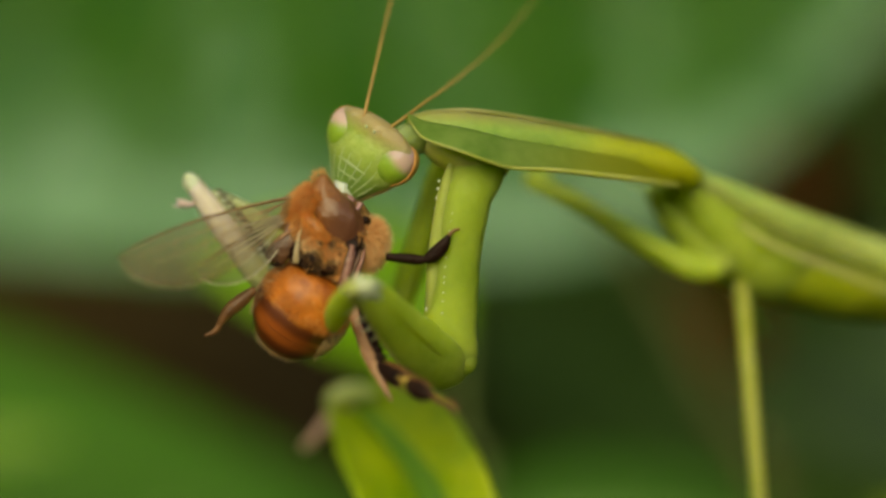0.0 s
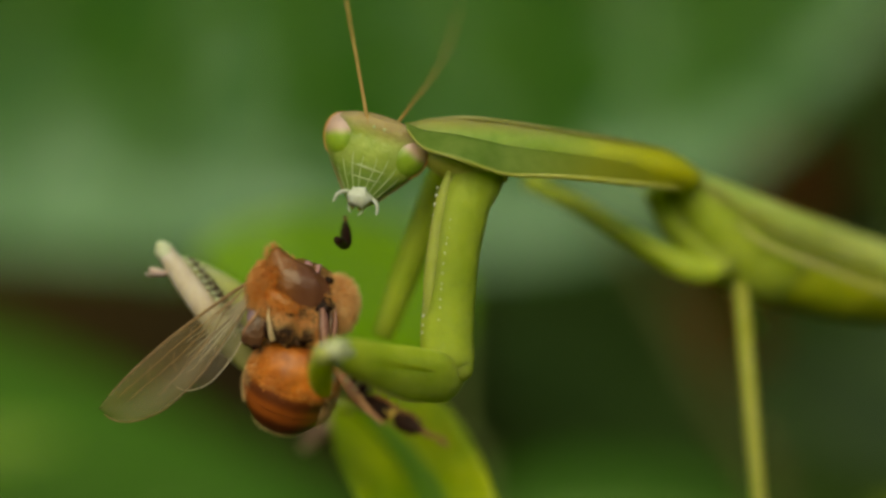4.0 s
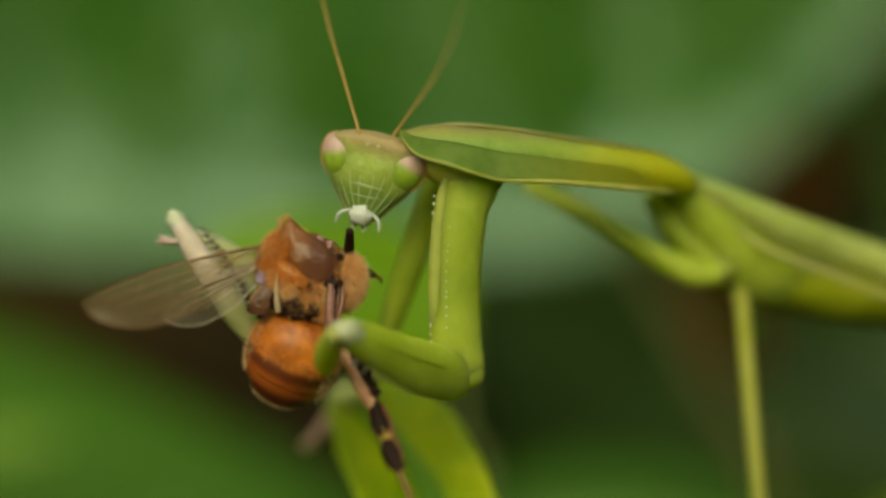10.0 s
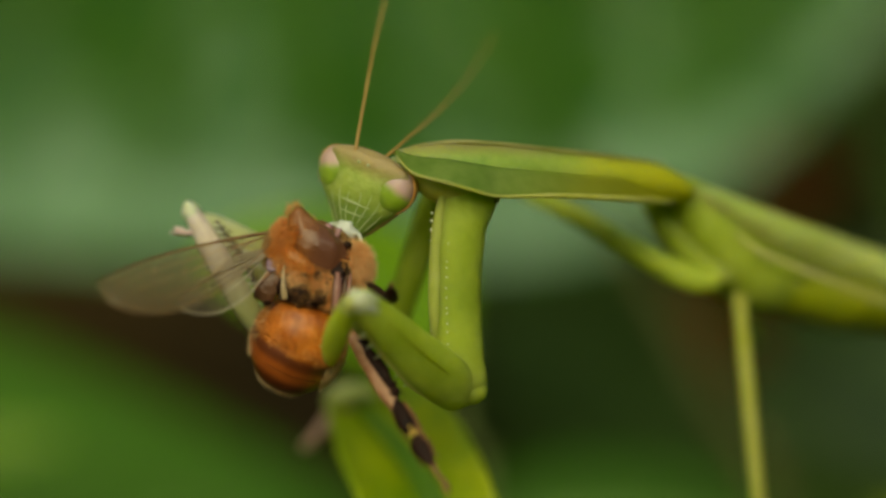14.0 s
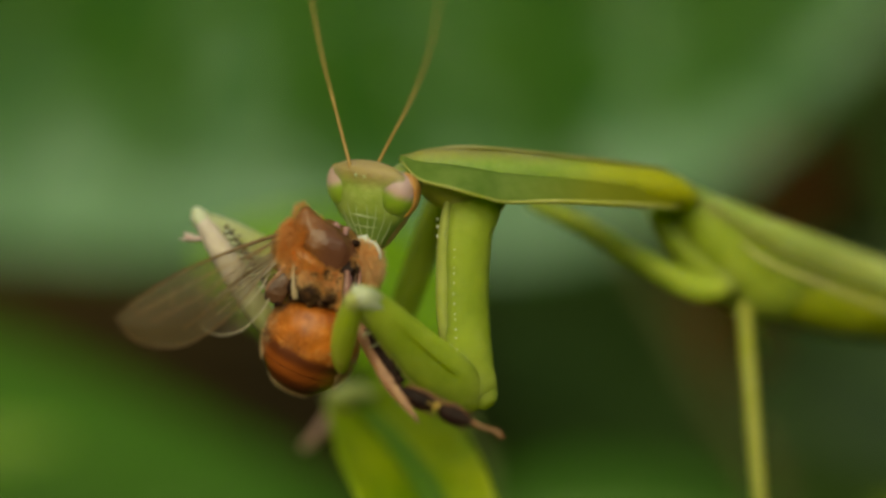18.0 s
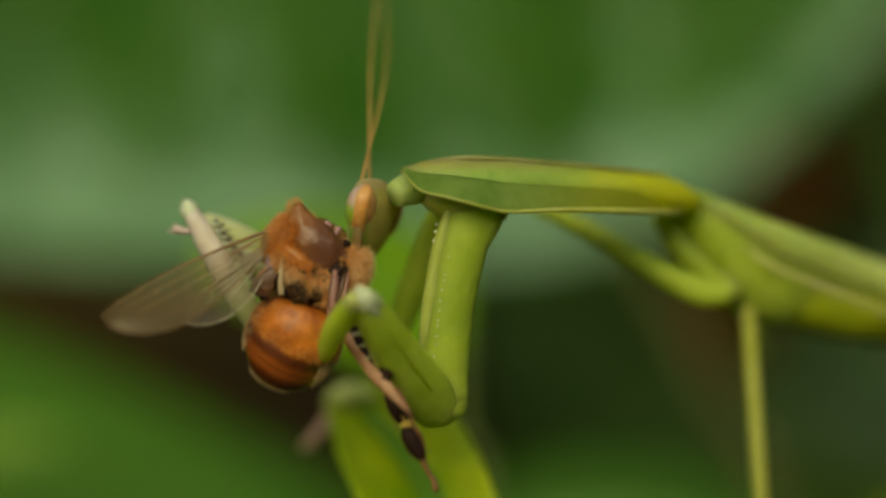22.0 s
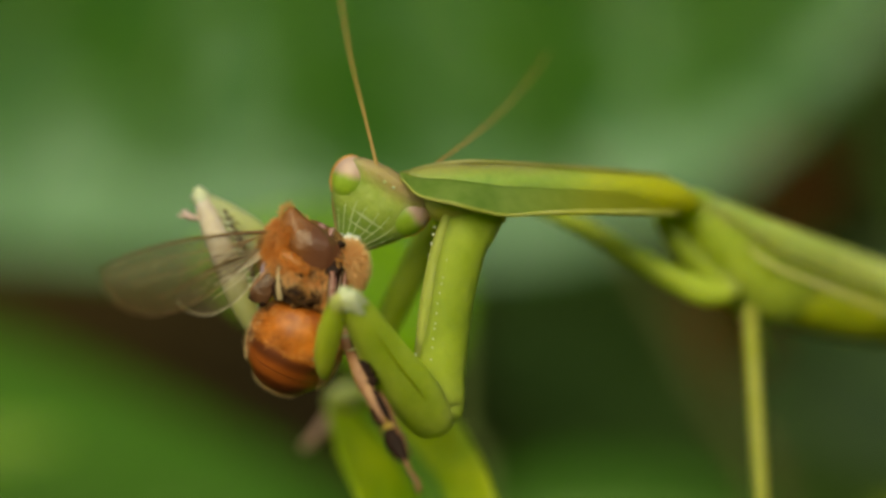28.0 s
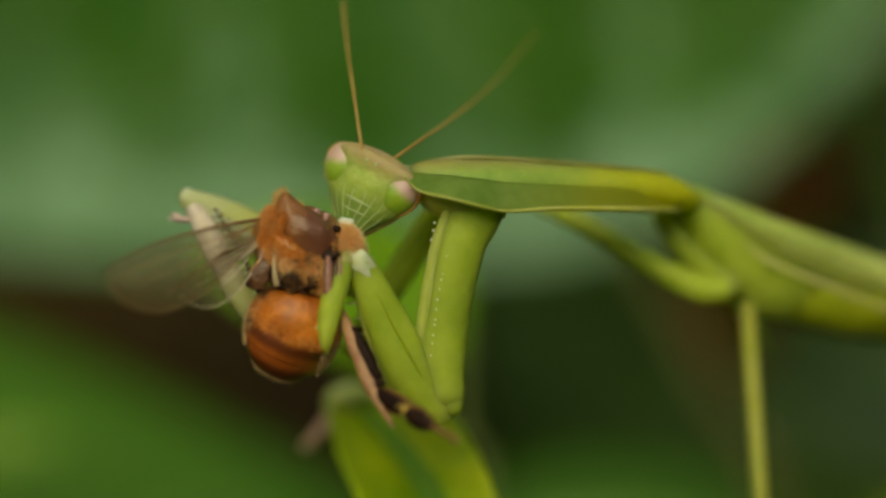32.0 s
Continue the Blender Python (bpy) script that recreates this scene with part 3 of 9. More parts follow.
def mantis_pronotum(t):
    c = (2.45, 1.50, 2.94)
    top = [(-2.25, 1.20, 5.25), (-1.54, 1.30, 4.92), (-0.11, 1.40, 4.76), (1.27, 1.60, 4.52), (2.65, 1.90, 4.36), (4.60, 2.60, 4.24), (7.43, 3.80, 3.97), (10.33, 5.40, 3.67), (11.91, 6.60, 3.30), (12.43, 7.00, 3.11)]
    rx = [0.15, 0.66, 1.0, 1.18, 1.28, 1.18, 1.06, 0.98, 0.66, 0.2]
    ry = [0.35, 1.0, 1.55, 1.85, 1.8, 1.45, 1.3, 1.35, 1.1, 0.3]
    p = part("pronotum", loft(rel(c, *top), rx, ry, 50, 26, wobble=0.03), pronotum_green, t, "long smooth yellow-green neck shield")
    edge = [(-2.12, -0.20, 4.98), (-1.33, -0.90, 4.14), (0.16, -1.50, 3.70), (1.78, -1.40, 3.21), (2.87, -0.90, 2.98), (5.35, 0.30, 3.00), (8.75, 2.40, 2.85), (11.56, 4.90, 2.67)]
    part("margin", loft(rel(c, *edge), [0.04, 0.065, 0.07, 0.08, 0.09, 0.13, 0.15, 0.08], [0.12, 0.22, 0.25, 0.22, 0.2, 0.24, 0.26, 0.1], 44, 10), margin_yellow, p,
         "pale yellow edge of the shield")
    high = smooth_line(rel(c, (-2.24, 0.70, 5.34), (-1.34, 0.10, 4.99), (0.16, -0.35, 4.81), (1.79, -0.40, 4.54), (2.89, 0.00, 4.36), (5.38, 1.10, 4.14), (8.78, 3.00, 3.81), (11.60, 5.40, 3.30)), 40)
    low = smooth_line(rel(c, *edge), 40)

    def flap(u, v):
        p = high[round(u * 40)].lerp(low[round(u * 40)], v)
        return p + Vector((0, -0.12 * math.sin(math.pi * v) * math.sin(math.pi * (0.05 + 0.9 * u)), 0))
    part("side_flap", sheet(flap, 40, 8, 0.1), flap_green, p, "flat side of the shield")
    part("keel", loft(rel(c, (-1.34, 1.00, 5.51), (0.44, 0.90, 5.70), (2.36, 1.00, 5.60), (4.86, 2.00, 5.36), (8.26, 3.60, 4.97), (11.17, 5.40, 4.60)), [0.05, 0.1, 0.12, 0.1, 0.1, 0.04],
                      [0.08, 0.14, 0.16, 0.16, 0.14, 0.05], 30, 8), keel_brown, p, "faint brown ridge along the back")
    # margin yellow instead of green: the light shining through is put into the colour
    part("underside", loft(rel(c, (-1.54, 1.60, 4.30), (-0.25, 1.30, 3.55), (1.26, 1.30, 3.16), (2.64, 1.60, 3.00)), [0.4, 0.75, 0.8, 0.4], [0.7, 1.2, 1.3, 0.9], 20, 16), margin_yellow, p, "soft skin under the shield, paler to stand in for light coming through")
    neck = part("neck", loft([(0, 0, -0.6), (0, 0, 0.4), (0, 0, 1.3), (0, 0, 2.2)], [0.85, 0.85, 0.8, 0.6], [0.85, 0.85, 0.8, 0.6], 12, 16, wobble=0.06), neck_pale, t,
                "short soft pale green neck")
    return p, neck


def fore_leg_near(t):
    coxa = part("fore_coxa", loft([(-0.75, 0.5, -0.5), (-0.45, 0.2, 0.6), (0.06, 0, 2), (0.36, 0, 5), (0.36, 0, 8.2), (0.10, 0, 9.6), (-0.05, 0, 10.4)],
                                  [1.25, 1.3, 1.27, 1.25, 1.29, 1.16, 0.5], [0.5, 0.8, 0.95, 0.92, 0.85, 0.7, 0.25], 40, 22, wobble=0.03), mantis_green, t,
                "broad green upper foreleg with two rows of white beads")
    for k in range(17):
        z = 1.1 + 0.44 * k + 0.08 * math.sin(5.1 * k)
        part("bead", blob((1.36 + 0.3 * min(1.0, k / 8) - 0.008 * k, -0.34, z), (0.07, 0.07, 0.065 + 0.02 * (k % 3)), u=8, v=6), bead_white, coxa)
        if 2 < k < 15:
            part("bead", blob((0.50 + 0.3 * min(1.0, k / 8), -0.87, z + 0.1 + 0.05 * math.sin(9.0 * k)), (0.042, 0.04, 0.05), u=8, v=6), bead_white, coxa)
    part("edge_band", loft([(0.7, 0.0, -0.4), (0.94, -0.30, 1.2), (1.12, -0.36, 3), (1.26, -0.36, 6), (1.2, -0.22, 8.9)], [0.05, 0.32, 0.42, 0.42, 0.1], [0.1, 0.32, 0.36, 0.36, 0.1], 30, 16), band_pale, coxa,
         "paler flat strip along the front edge")
    part("elbow", blob((-0.32, 0.0, 9.7), (0.74, 0.6, 0.72), rough=0.1), mantis_green, coxa, "pale elbow joint")
    femur = part("fore_femur", loft([(-0.1, 0, -0.55), (-0.15, 0, 0.0), (-0.25, 0, 1.0), (-0.32, 0, 3.0), (-0.22, 0, 5.0), (-0.05, 0, 6.8), (0.05, 0, 8.2), (0.1, 0, 8.8)],
                                    [0.55, 1.12, 1.26, 1.30, 1.12, 0.9, 0.70, 0.4], [0.4, 0.62, 0.76, 0.82, 0.75, 0.66, 0.56, 0.36], 44, 24, wobble=0.03), mantis_green, t,
                 "thick green grasping thigh")
    part("knee_lobe", blob((0.12, -0.12, 8.1), (0.58, 0.54, 0.9), rough=0.5), joint_white, femur, "white joint at the end of the thigh")
    part("furrow", loft([(0.02, -0.70, 1.2), (0.06, -0.80, 2.8), (0.06, -0.78, 4.6), (0.12, -0.68, 6.6)], [0.02, 0.07, 0.06, 0.02], [0.02, 0.035, 0.035, 0.02], 20, 8), fold_green, femur,
         "dark green furrow along the thigh")
    part("thigh_edge", loft([(-1.28, -0.1, 0.2), (-1.55, -0.12, 2.6), (-1.3, -0.12, 4.9), (-0.9, -0.1, 6.8)], [0.05, 0.1, 0.1, 0.05], [0.1, 0.2, 0.2, 0.1], 24, 8), margin_yellow, femur)
    for k in range(7):
        z = 2.6 + 0.8 * k
        part("spine", spike(bmesh.new(), (-1.25 + 0.05 * k, 0.25, z), (-1.9 + 0.06 * k, 0.3, z + 0.25), 0.1), joint_white, femur)
    tibia = part("fore_tibia", loft([(0, 0, -0.1), (0.04, 0, 0.8), (0.1, 0, 2.2), (0.04, 0, 3.5), (-0.1, 0.1, 4.4), (-0.25, 0.5, 4.8)], [0.42, 0.56, 0.60, 0.5, 0.28, 0.05],
                                    [0.42, 0.48, 0.48, 0.38, 0.24, 0.05], 30, 16, wobble=0.03), mantis_green, t, "folded green grasping shin")
    part("knee_lobe", blob((0.0, 0, 0.15), (0.48, 0.46, 0.56), rough=0.2), femur_far, tibia)
    for k in range(6):
        z = 0.9 + 0.55 * k
        part("spine", spike(bmesh.new(), (0.46, 0.1, z), (0.74, 0.3, z + 0.22), 0.07), joint_white, tibia)
    return coxa, femur, tibia


def fore_leg_far(t):
    coxa = part("fore_coxa", loft([(0, 0, -0.3), (0, 0, 2), (0, 0, 6), (0, 0, 9.2)], [0.6, 0.75, 0.7, 0.5], [0.6, 0.7, 0.7, 0.5], 24, 16), mantis_green, t,
                "green upper foreleg, half hidden")
    femur = part("fore_femur", loft([(0, 0, -0.4), (-0.1, 0, 2.9), (-0.1, 0, 6.3), (0, 0, 9.4), (0, 0, 11.2), (0, 0, 11.7)], [0.4, 0.95, 1.1, 0.9, 0.52, 0.2],
                                    [0.4, 0.8, 0.75, 0.6, 0.45, 0.3], 30, 18, wobble=0.03), femur_far, t, "pale green grasping thigh")
    part("inner_face", loft([(-0.2, -0.55, 6.5), (-0.22, -0.52, 9), (-0.12, -0.4, 10.9)], [0.22, 0.26, 0.12], [0.16, 0.16, 0.1], 14, 8), joint_white, femur, "whitish inner face")
    for k in range(8):
        z = 5.8 + 0.62 * k
        part("spine", spike(bmesh.new(), (-0.66 + 0.03 * k, -0.25, z), (-1.3 + 0.03 * k, -0.35, z + 0.18), 0.11), joint_white if k % 3 else spine_dark, femur)
    tibia = part("fore_tibia", loft([(0, 0, -0.35), (0, 0, 0.3), (0.03, 0, 1.6), (0.02, 0, 3.6), (0, 0, 5.4), (-0.15, 0, 6.8), (-0.5, -0.2, 7.3)],
                                    [0.3, 0.46, 0.58, 0.64, 0.64, 0.5, 0.1], [0.25, 0.42, 0.48, 0.5, 0.5, 0.4, 0.06], 34, 16, wobble=0.04), tibia_pale, t,
                 "whitish grasping shin with dark-tipped spines")
    part("knee_lobe", blob((0.02, 0.0, -0.05), (0.44, 0.40, 0.62), rough=0.25), joint_white, tibia, "white knee")
    for k in range(14):
        z = 1.1 + 0.37 * k
        part("spine", spike(bmesh.new(), (-0.6, -0.2, z), (-1.12 - 0.1 * (k % 2), -0.3, z + 0.3), 0.13), joint_white, tibia)
        part("spine_tip", spike(bmesh.new(), (-1.0 - 0.1 * (k % 2), -0.3, z + 0.22), (-1.22 - 0.1 * (k % 2), -0.3, z + 0.38), 0.06), spine_dark, tibia)
    # shade of the gap between shin and thigh, built as a dark rod
    part("gap_shade", loft([(-0.82, -0.02, 0.9), (-0.95, -0.02, 3.4), (-0.86, -0.02, 6.0)], [0.1, 0.17, 0.08], [0.1, 0.14, 0.1], 16, 8, wobble=0.3), spine_dark, tibia, "dark rod standing in for shade between the spines")
    part("foot", loft([(0.25, 0, 0.9), (0.72, -0.1, 0.7), (0.98, -0.1, 0.42), (1.1, -0.1, 0.12)], [0.10, 0.15, 0.2, 0.05], [0.1, 0.15, 0.18, 0.05], 14, 8), claw_pink, tibia,
         "pinkish foot")
    part("foot_claw", loft([(1.0, -0.1, 0.45), (1.25, -0.1, 0.42), (1.42, -0.1, 0.2)], [0.09, 0.07, 0.02], [0.09, 0.07, 0.02], 8, 6), claw_pink, tibia)
    return coxa, femur, tibia


def mantis_body(t):
    c = (13.85, 9.00, -1.56)
    th = part("thorax", loft(rel(c, (11.47, 7.60, 3.40), (12.65, 8.00, 2.47), (14.14, 8.60, 0.60), (15.80, 9.40, -0.84), (17.93, 10.40, -1.43)), [0.7, 1.3, 1.95, 2.1, 1.8], [0.9, 1.5, 1.9, 1.9, 1.6], 26, 20,
                             wobble=0.05), mantis_green, t, "yellow-green thorax")
    part("abdomen", loft(rel(c, (14.62, 9.20, -0.84), (16.75, 10.20, -1.48), (20.46, 12.00, -2.32), (24.28, 14.00, -2.75), (32.49, 18.00, -4.75), (42.85, 23.00, -8.75), (46.52, 25.00, -10.12)), [1.0, 1.5, 1.6, 1.6, 1.7, 1.1, 0.2],
                         [1.2, 1.9, 2.2, 2.4, 2.4, 1.4, 0.2], 40, 22, wobble=0.05), belly_green, th, "plump yellow-green abdomen")
    for k in range(5):
        d = 10.6 + 1.25 * k
        wide = 1 + d / 152
        u = ((16.78 + 1.907 * k) * wide - c[0], d - 1.55 - 0.05 * k - c[1], -(1.608 + 0.49 * k) * wide - c[2])
        part("belly_fold", loft([(u[0] + 0.15, u[1], u[2] + 0.9), (u[0], u[1] - 0.35, u[2] - 0.1), (u[0] - 0.1, u[1] - 0.1, u[2] - 1.1)], [0.09, 0.12, 0.06], [0.07, 0.1, 0.06], 10, 6),
             fold_green, th)
    for s, dy in ((0, 0.0), (1, 2.2)):
        w = part("wing_case", loft(rel(c, (11.97, 7.40 + dy, 3.57), (13.33, 7.60 + dy, 2.83), (15.99, 8.40 + dy, 1.52), (19.34, 10.00 + dy, 0.26), (22.99, 11.60 + dy, -1.03), (32.10, 16.00 + dy, -4.49), (43.91, 21.00 + dy, -8.65)),
                                   [0.15, 0.62, 0.95, 1.0, 1.02, 1.1, 0.3], [0.25, 0.8, 1.1, 1.2, 1.25, 1.2, 0.3], 40, 18, wobble=0.04), wing_green, th,
                 "folded pale green wing case with fine veins")
        if s == 0:
            for k in range(4):
                o = 10 * (k - 1.2)
                pts = [(12.25, 6.60, 3.24), (15.58, 7.20, 1.57), (19.19, 8.70, 0.20), (22.81, 10.30, -1.11), (31.86, 14.70, -4.45)]
                part("wing_vein", loft([(p[0] - c[0], p[1] - c[1] - 0.06 + 0.07 * abs(k - 1.5), p[2] - c[2] - o / 36.7 * (0.4 + 0.7 * min(i, 2))) for i, p in enumerate(pts)],
                                       [0.03, 0.06, 0.06, 0.06, 0.05], [0.05, 0.07, 0.07, 0.07, 0.05], 24, 6), margin_yellow, th)
    part("wing_edge", loft(rel(c, (14.6, 6.9, 1.2), (16.2, 6.9, 0.0), (19.2, 8.2, -1.15), (23, 9.7, -2.6), (32, 13.9, -5.9)), [0.05, 0.14, 0.16, 0.16, 0.14], [0.05, 0.12, 0.14, 0.14, 0.12], 30, 8), edge_cream, th,
         "cream edge of the folded wing case")
    part("middle_coxa", loft(rel(c, (10.50, 8.00, 2.75), (11.49, 7.90, 1.32), (12.92, 7.80, -0.11), (14.35, 7.80, -1.46)), [0.5, 0.7, 0.9, 0.9], [0.7, 0.8, 0.9, 0.9], 18, 14, wobble=0.05), mantis_green, th)
    part("middle_thigh", loft(rel(c, (13.96, 6.60, -1.34), (12.41, 6.80, -1.22), (9.89, 7.40, 0.11), (7.06, 8.20, 1.81), (4.21, 9.00, 3.20)), [0.55, 0.68, 0.6, 0.5, 0.42], [0.5, 0.55, 0.5, 0.42, 0.35], 26, 14,
                              wobble=0.03), mantis_green, th, "slim green middle leg, bent forward")
    part("middle_shin", loft(rel(c, (4.27, 9.00, 3.26), (6.31, 11.00, 4.12), (9.40, 14.00, 3.90), (14.12, 17.00, 0.64), (16.94, 18.00, -4.85)), [0.36, 0.3, 0.26, 0.24, 0.2], [0.36, 0.3, 0.26, 0.24, 0.2], 26, 10), mantis_green, th)
    leg = part("hind_leg", loft([(0, 0, -1.0), (0, 0, 1.5), (0.0, 0, 8), (0.05, 0, 13), (0.05, 0, 16.2)], [0.42, 0.44, 0.40, 0.36, 0.3], [0.4, 0.42, 0.38, 0.34, 0.28], 24, 14, wobble=0.03),
               margin_yellow, t, "straight slender yellow-green leg that stands on the twig")
    part("leg_shade_stripe", loft([(0.36, -0.25, 0.5), (0.34, -0.24, 8), (0.28, -0.2, 16)], [0.1, 0.1, 0.08], [0.14, 0.14, 0.1], 12, 6), mantis_green, leg)
    return th, leg


mantis = thing("mantis", M0, "yellow-green praying mantis gripping a bee in its forelegs", "mantis")
m_head, m_feelers = mantis_head(mantis)
m_pronotum, m_neck = mantis_pronotum(mantis)
n_coxa, n_femur, n_tibia = fore_leg_near(mantis)
f_coxa, f_femur, f_tibia = fore_leg_far(mantis)
m_thorax, m_leg = mantis_body(mantis)


# ---- the bee ----
bee = thing("bee", (0, 0, 0), "half-eaten brown and orange honey bee held by the mantis", "bee")


def bee_trunk(t):
    th = part("thorax", blob((0.0, 0.1, 4.6), (2.0, 1.6, 1.8), u=28, v=20, rough=0.1), bee_under, t, "furry brown thorax, its head eaten away")
    dome = blob((-0.15, -0.78, 4.92), (1.8, 1.05, 1.3), (18, 26, 0), 44, 30, rough=0.08)
    for v in dome.verts:
        # the dome runs up into a blunt point on one side
        k = math.exp(-((v.co.x + 1.45) ** 2 + (v.co.z - 6.05) ** 2) / 0.4)
        v.co += Vector((-0.1, 0.2, 0.75)) * k
    part("back_plate", dome, bee_plate, th, "dark brown domed plate of the back")
    part("scutellum", blob((-0.7, -1.52, 4.2), (1.05, 0.42, 0.4), (12, 28, 0), 24, 16, rough=0.2), plate_rim, th, "orange swelling below the plate")
    part("swelling_hair", fur((-0.7, -1.52, 4.2), (1.05, 0.42, 0.4), 2200, 0.2, (12, 28, 0), lean=(0, -0.1, -0.6), seed=33, width=0.011), fur_orange, th)
    part("plate_hair", fur((-0.15, -0.78, 4.92), (1.8, 1.05, 1.3), 9000, 0.26, (18, 26, 0), lean=(-0.2, 0, -0.3), keep=lambda d: d.x < -0.55 + 0.25 * noise.noise(d * 3) and d.y < 0.4, seed=21, width=0.010), fur_orange, th)
    part("plate_tip", fur((-1.62, -0.55, 6.35), (0.3, 0.4, 0.5), 500, 0.3, lean=(-0.1, 0, 0.5), seed=25, width=0.012), fur_tan, th, "pale hair at the plate's point")
    part("ridge_hair", fur((-0.3, -1.5, 3.72), (1.5, 0.5, 0.4), 2200, 0.36, lean=(0, -0.2, -0.3), keep=lambda d: noise.noise(d * 3.1) > -0.05, seed=14, width=0.014), fur_tan, th, "tan fringe under the plate")
    for k, (x, y, z, r, mat) in enumerate(((0.62, -1.62, 3.55, 0.42, fur_cream), (0.05, -1.72, 3.25, 0.36, fur_tan), (-0.65, -1.7, 3.35, 0.36, fur_cream), (-1.45, -1.45, 3.95, 0.4, fur_tan),
                                            (-1.75, -1.2, 4.6, 0.42, fur_orange), (1.0, -1.5, 2.95, 0.34, fur_tan))):
        part("tuft", fur((x, y, z), (r, r * 0.7, r * 1.15), 1300, 0.34, lean=(0.1 * math.sin(3 * k), -0.35, -0.75), seed=40 + k, width=0.013), mat, th, "tuft of pale hair")
    part("waist", blob((0.05, 0.0, 2.6), (1.25, 1.1, 0.9), rough=0.15), bee_band, th, "dark narrow waist")
    rag = bmesh.new()
    rnd = random.Random(5)
    for k in range(9):
        a = rnd.uniform(0.15, 1.5)
        z = 6.15 - 0.32 * a + rnd.uniform(-0.25, 0.2) - 0.22 * a * a
        blob((a, rnd.uniform(-0.9, 0.4), z), (rnd.uniform(0.15, 0.5), rnd.uniform(0.1, 0.3), rnd.uniform(0.1, 0.35)), (rnd.uniform(0, 90), 0, rnd.uniform(0, 90)), 8, 6, 0.3, rag)
    part("torn_neck", rag, bee_flesh, th, "pinkish torn flesh where the head was")
    rag = bmesh.new()
    for k in range(12):
        a = rnd.uniform(-0.5, 1.6)
        blob((a, rnd.uniform(-1.1, 0.1), 6.0 - 0.4 * a + rnd.uniform(-0.3, 0.2)), (0.2, 0.2, 0.25), (rnd.uniform(0, 90), 0, 0), 8, 6, 0.4, rag)
    part("torn_shell", rag, bee_black, th, "black torn shell")
    part("shoulder", blob((-1.75, -0.5, 4.95), (0.64, 0.86, 1.2), (0, 10, 0), rough=0.2), bee_shoulder, th, "rounded brown shoulder under the wing roots")
    part("shoulder_hair", fur((-1.75, -0.5, 4.95), (0.68, 0.9, 1.25), 9000, 0.42, (0, 10, 0), lean=(0.15, -0.1, -0.5), keep=lambda d: d.z < 0.85 and (d.x < 0.2 or d.y > -0.3), seed=12, width=0.014), fur_tan, th)
    part("hair", fur((0.0, 0.1, 4.65), (2.05, 1.8, 1.9), 14000, 0.55, keep=lambda d: not (d.y < -0.3 and abs(d.x) < 0.7) and d.z < 0.7 - 0.5 * d.x and not (d.x > 0.6 and d.y < 0.1), seed=2, width=0.016), fur_tan, th,
         "dense tan hair")
    part("collar_hair", fur((-0.1, -0.5, 4.9), (1.68, 1.5, 1.5), 9000, 0.48, keep=lambda d: d.y < -0.05 and (d.x < -0.62 or (d.x > 0.75 and d.z < 0.0)), seed=3, width=0.016), fur_orange, th,
         "orange hair round the plate")
    part("flank_hair", fur((1.68, -0.4, 4.45), (0.84, 0.8, 1.2), 7500, 0.52, lean=(0.15, -0.1, -0.3), seed=4, width=0.016), fur_cream, th, "cream tuft on the flank")
    part("flank", blob((1.66, -0.38, 4.45), (0.8, 0.76, 1.14), rough=0.45), fur_tan, th)
    part("waist_hair", fur((0.1, -0.75, 2.75), (1.6, 1.2, 0.75), 1500, 0.5, keep=lambda d: d.y < 0.1 and noise.noise(d * 2.6) > 0.12, seed=6, width=0.016), fur_tan, th, "pale hair over the waist")
    part("dark_hair", fur((-0.1, -0.95, 2.95), (1.45, 1.2, 0.6), 2400, 0.36, keep=lambda d: d.y < 0 and noise.noise(d * 2.2) > 0.0, seed=7, width=0.016), bee_leg, th)
    # solid black blobs stand in for shade in the gaps of the fur
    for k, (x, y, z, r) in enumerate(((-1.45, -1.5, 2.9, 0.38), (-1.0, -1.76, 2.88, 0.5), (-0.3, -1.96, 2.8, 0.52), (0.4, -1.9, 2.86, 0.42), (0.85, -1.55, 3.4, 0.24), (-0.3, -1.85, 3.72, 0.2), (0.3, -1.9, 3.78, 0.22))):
        part("hollow_shade", blob((x, y + 0.12, z), (r * 1.3, r * 0.6, r), (0, 25 * math.sin(2.3 * k), 0), 12, 8, 0.6), bee_black, th, "black blob standing in for shade between the hair tufts")
    # the cleft's shade is one more black blob
    part("cleft_shade", blob((1.2, -1.42, 4.15), (0.42, 0.3, 0.6), (0, 35, 0), rough=0.4), bee_black, th, "black blob standing in for shade beside the plate")


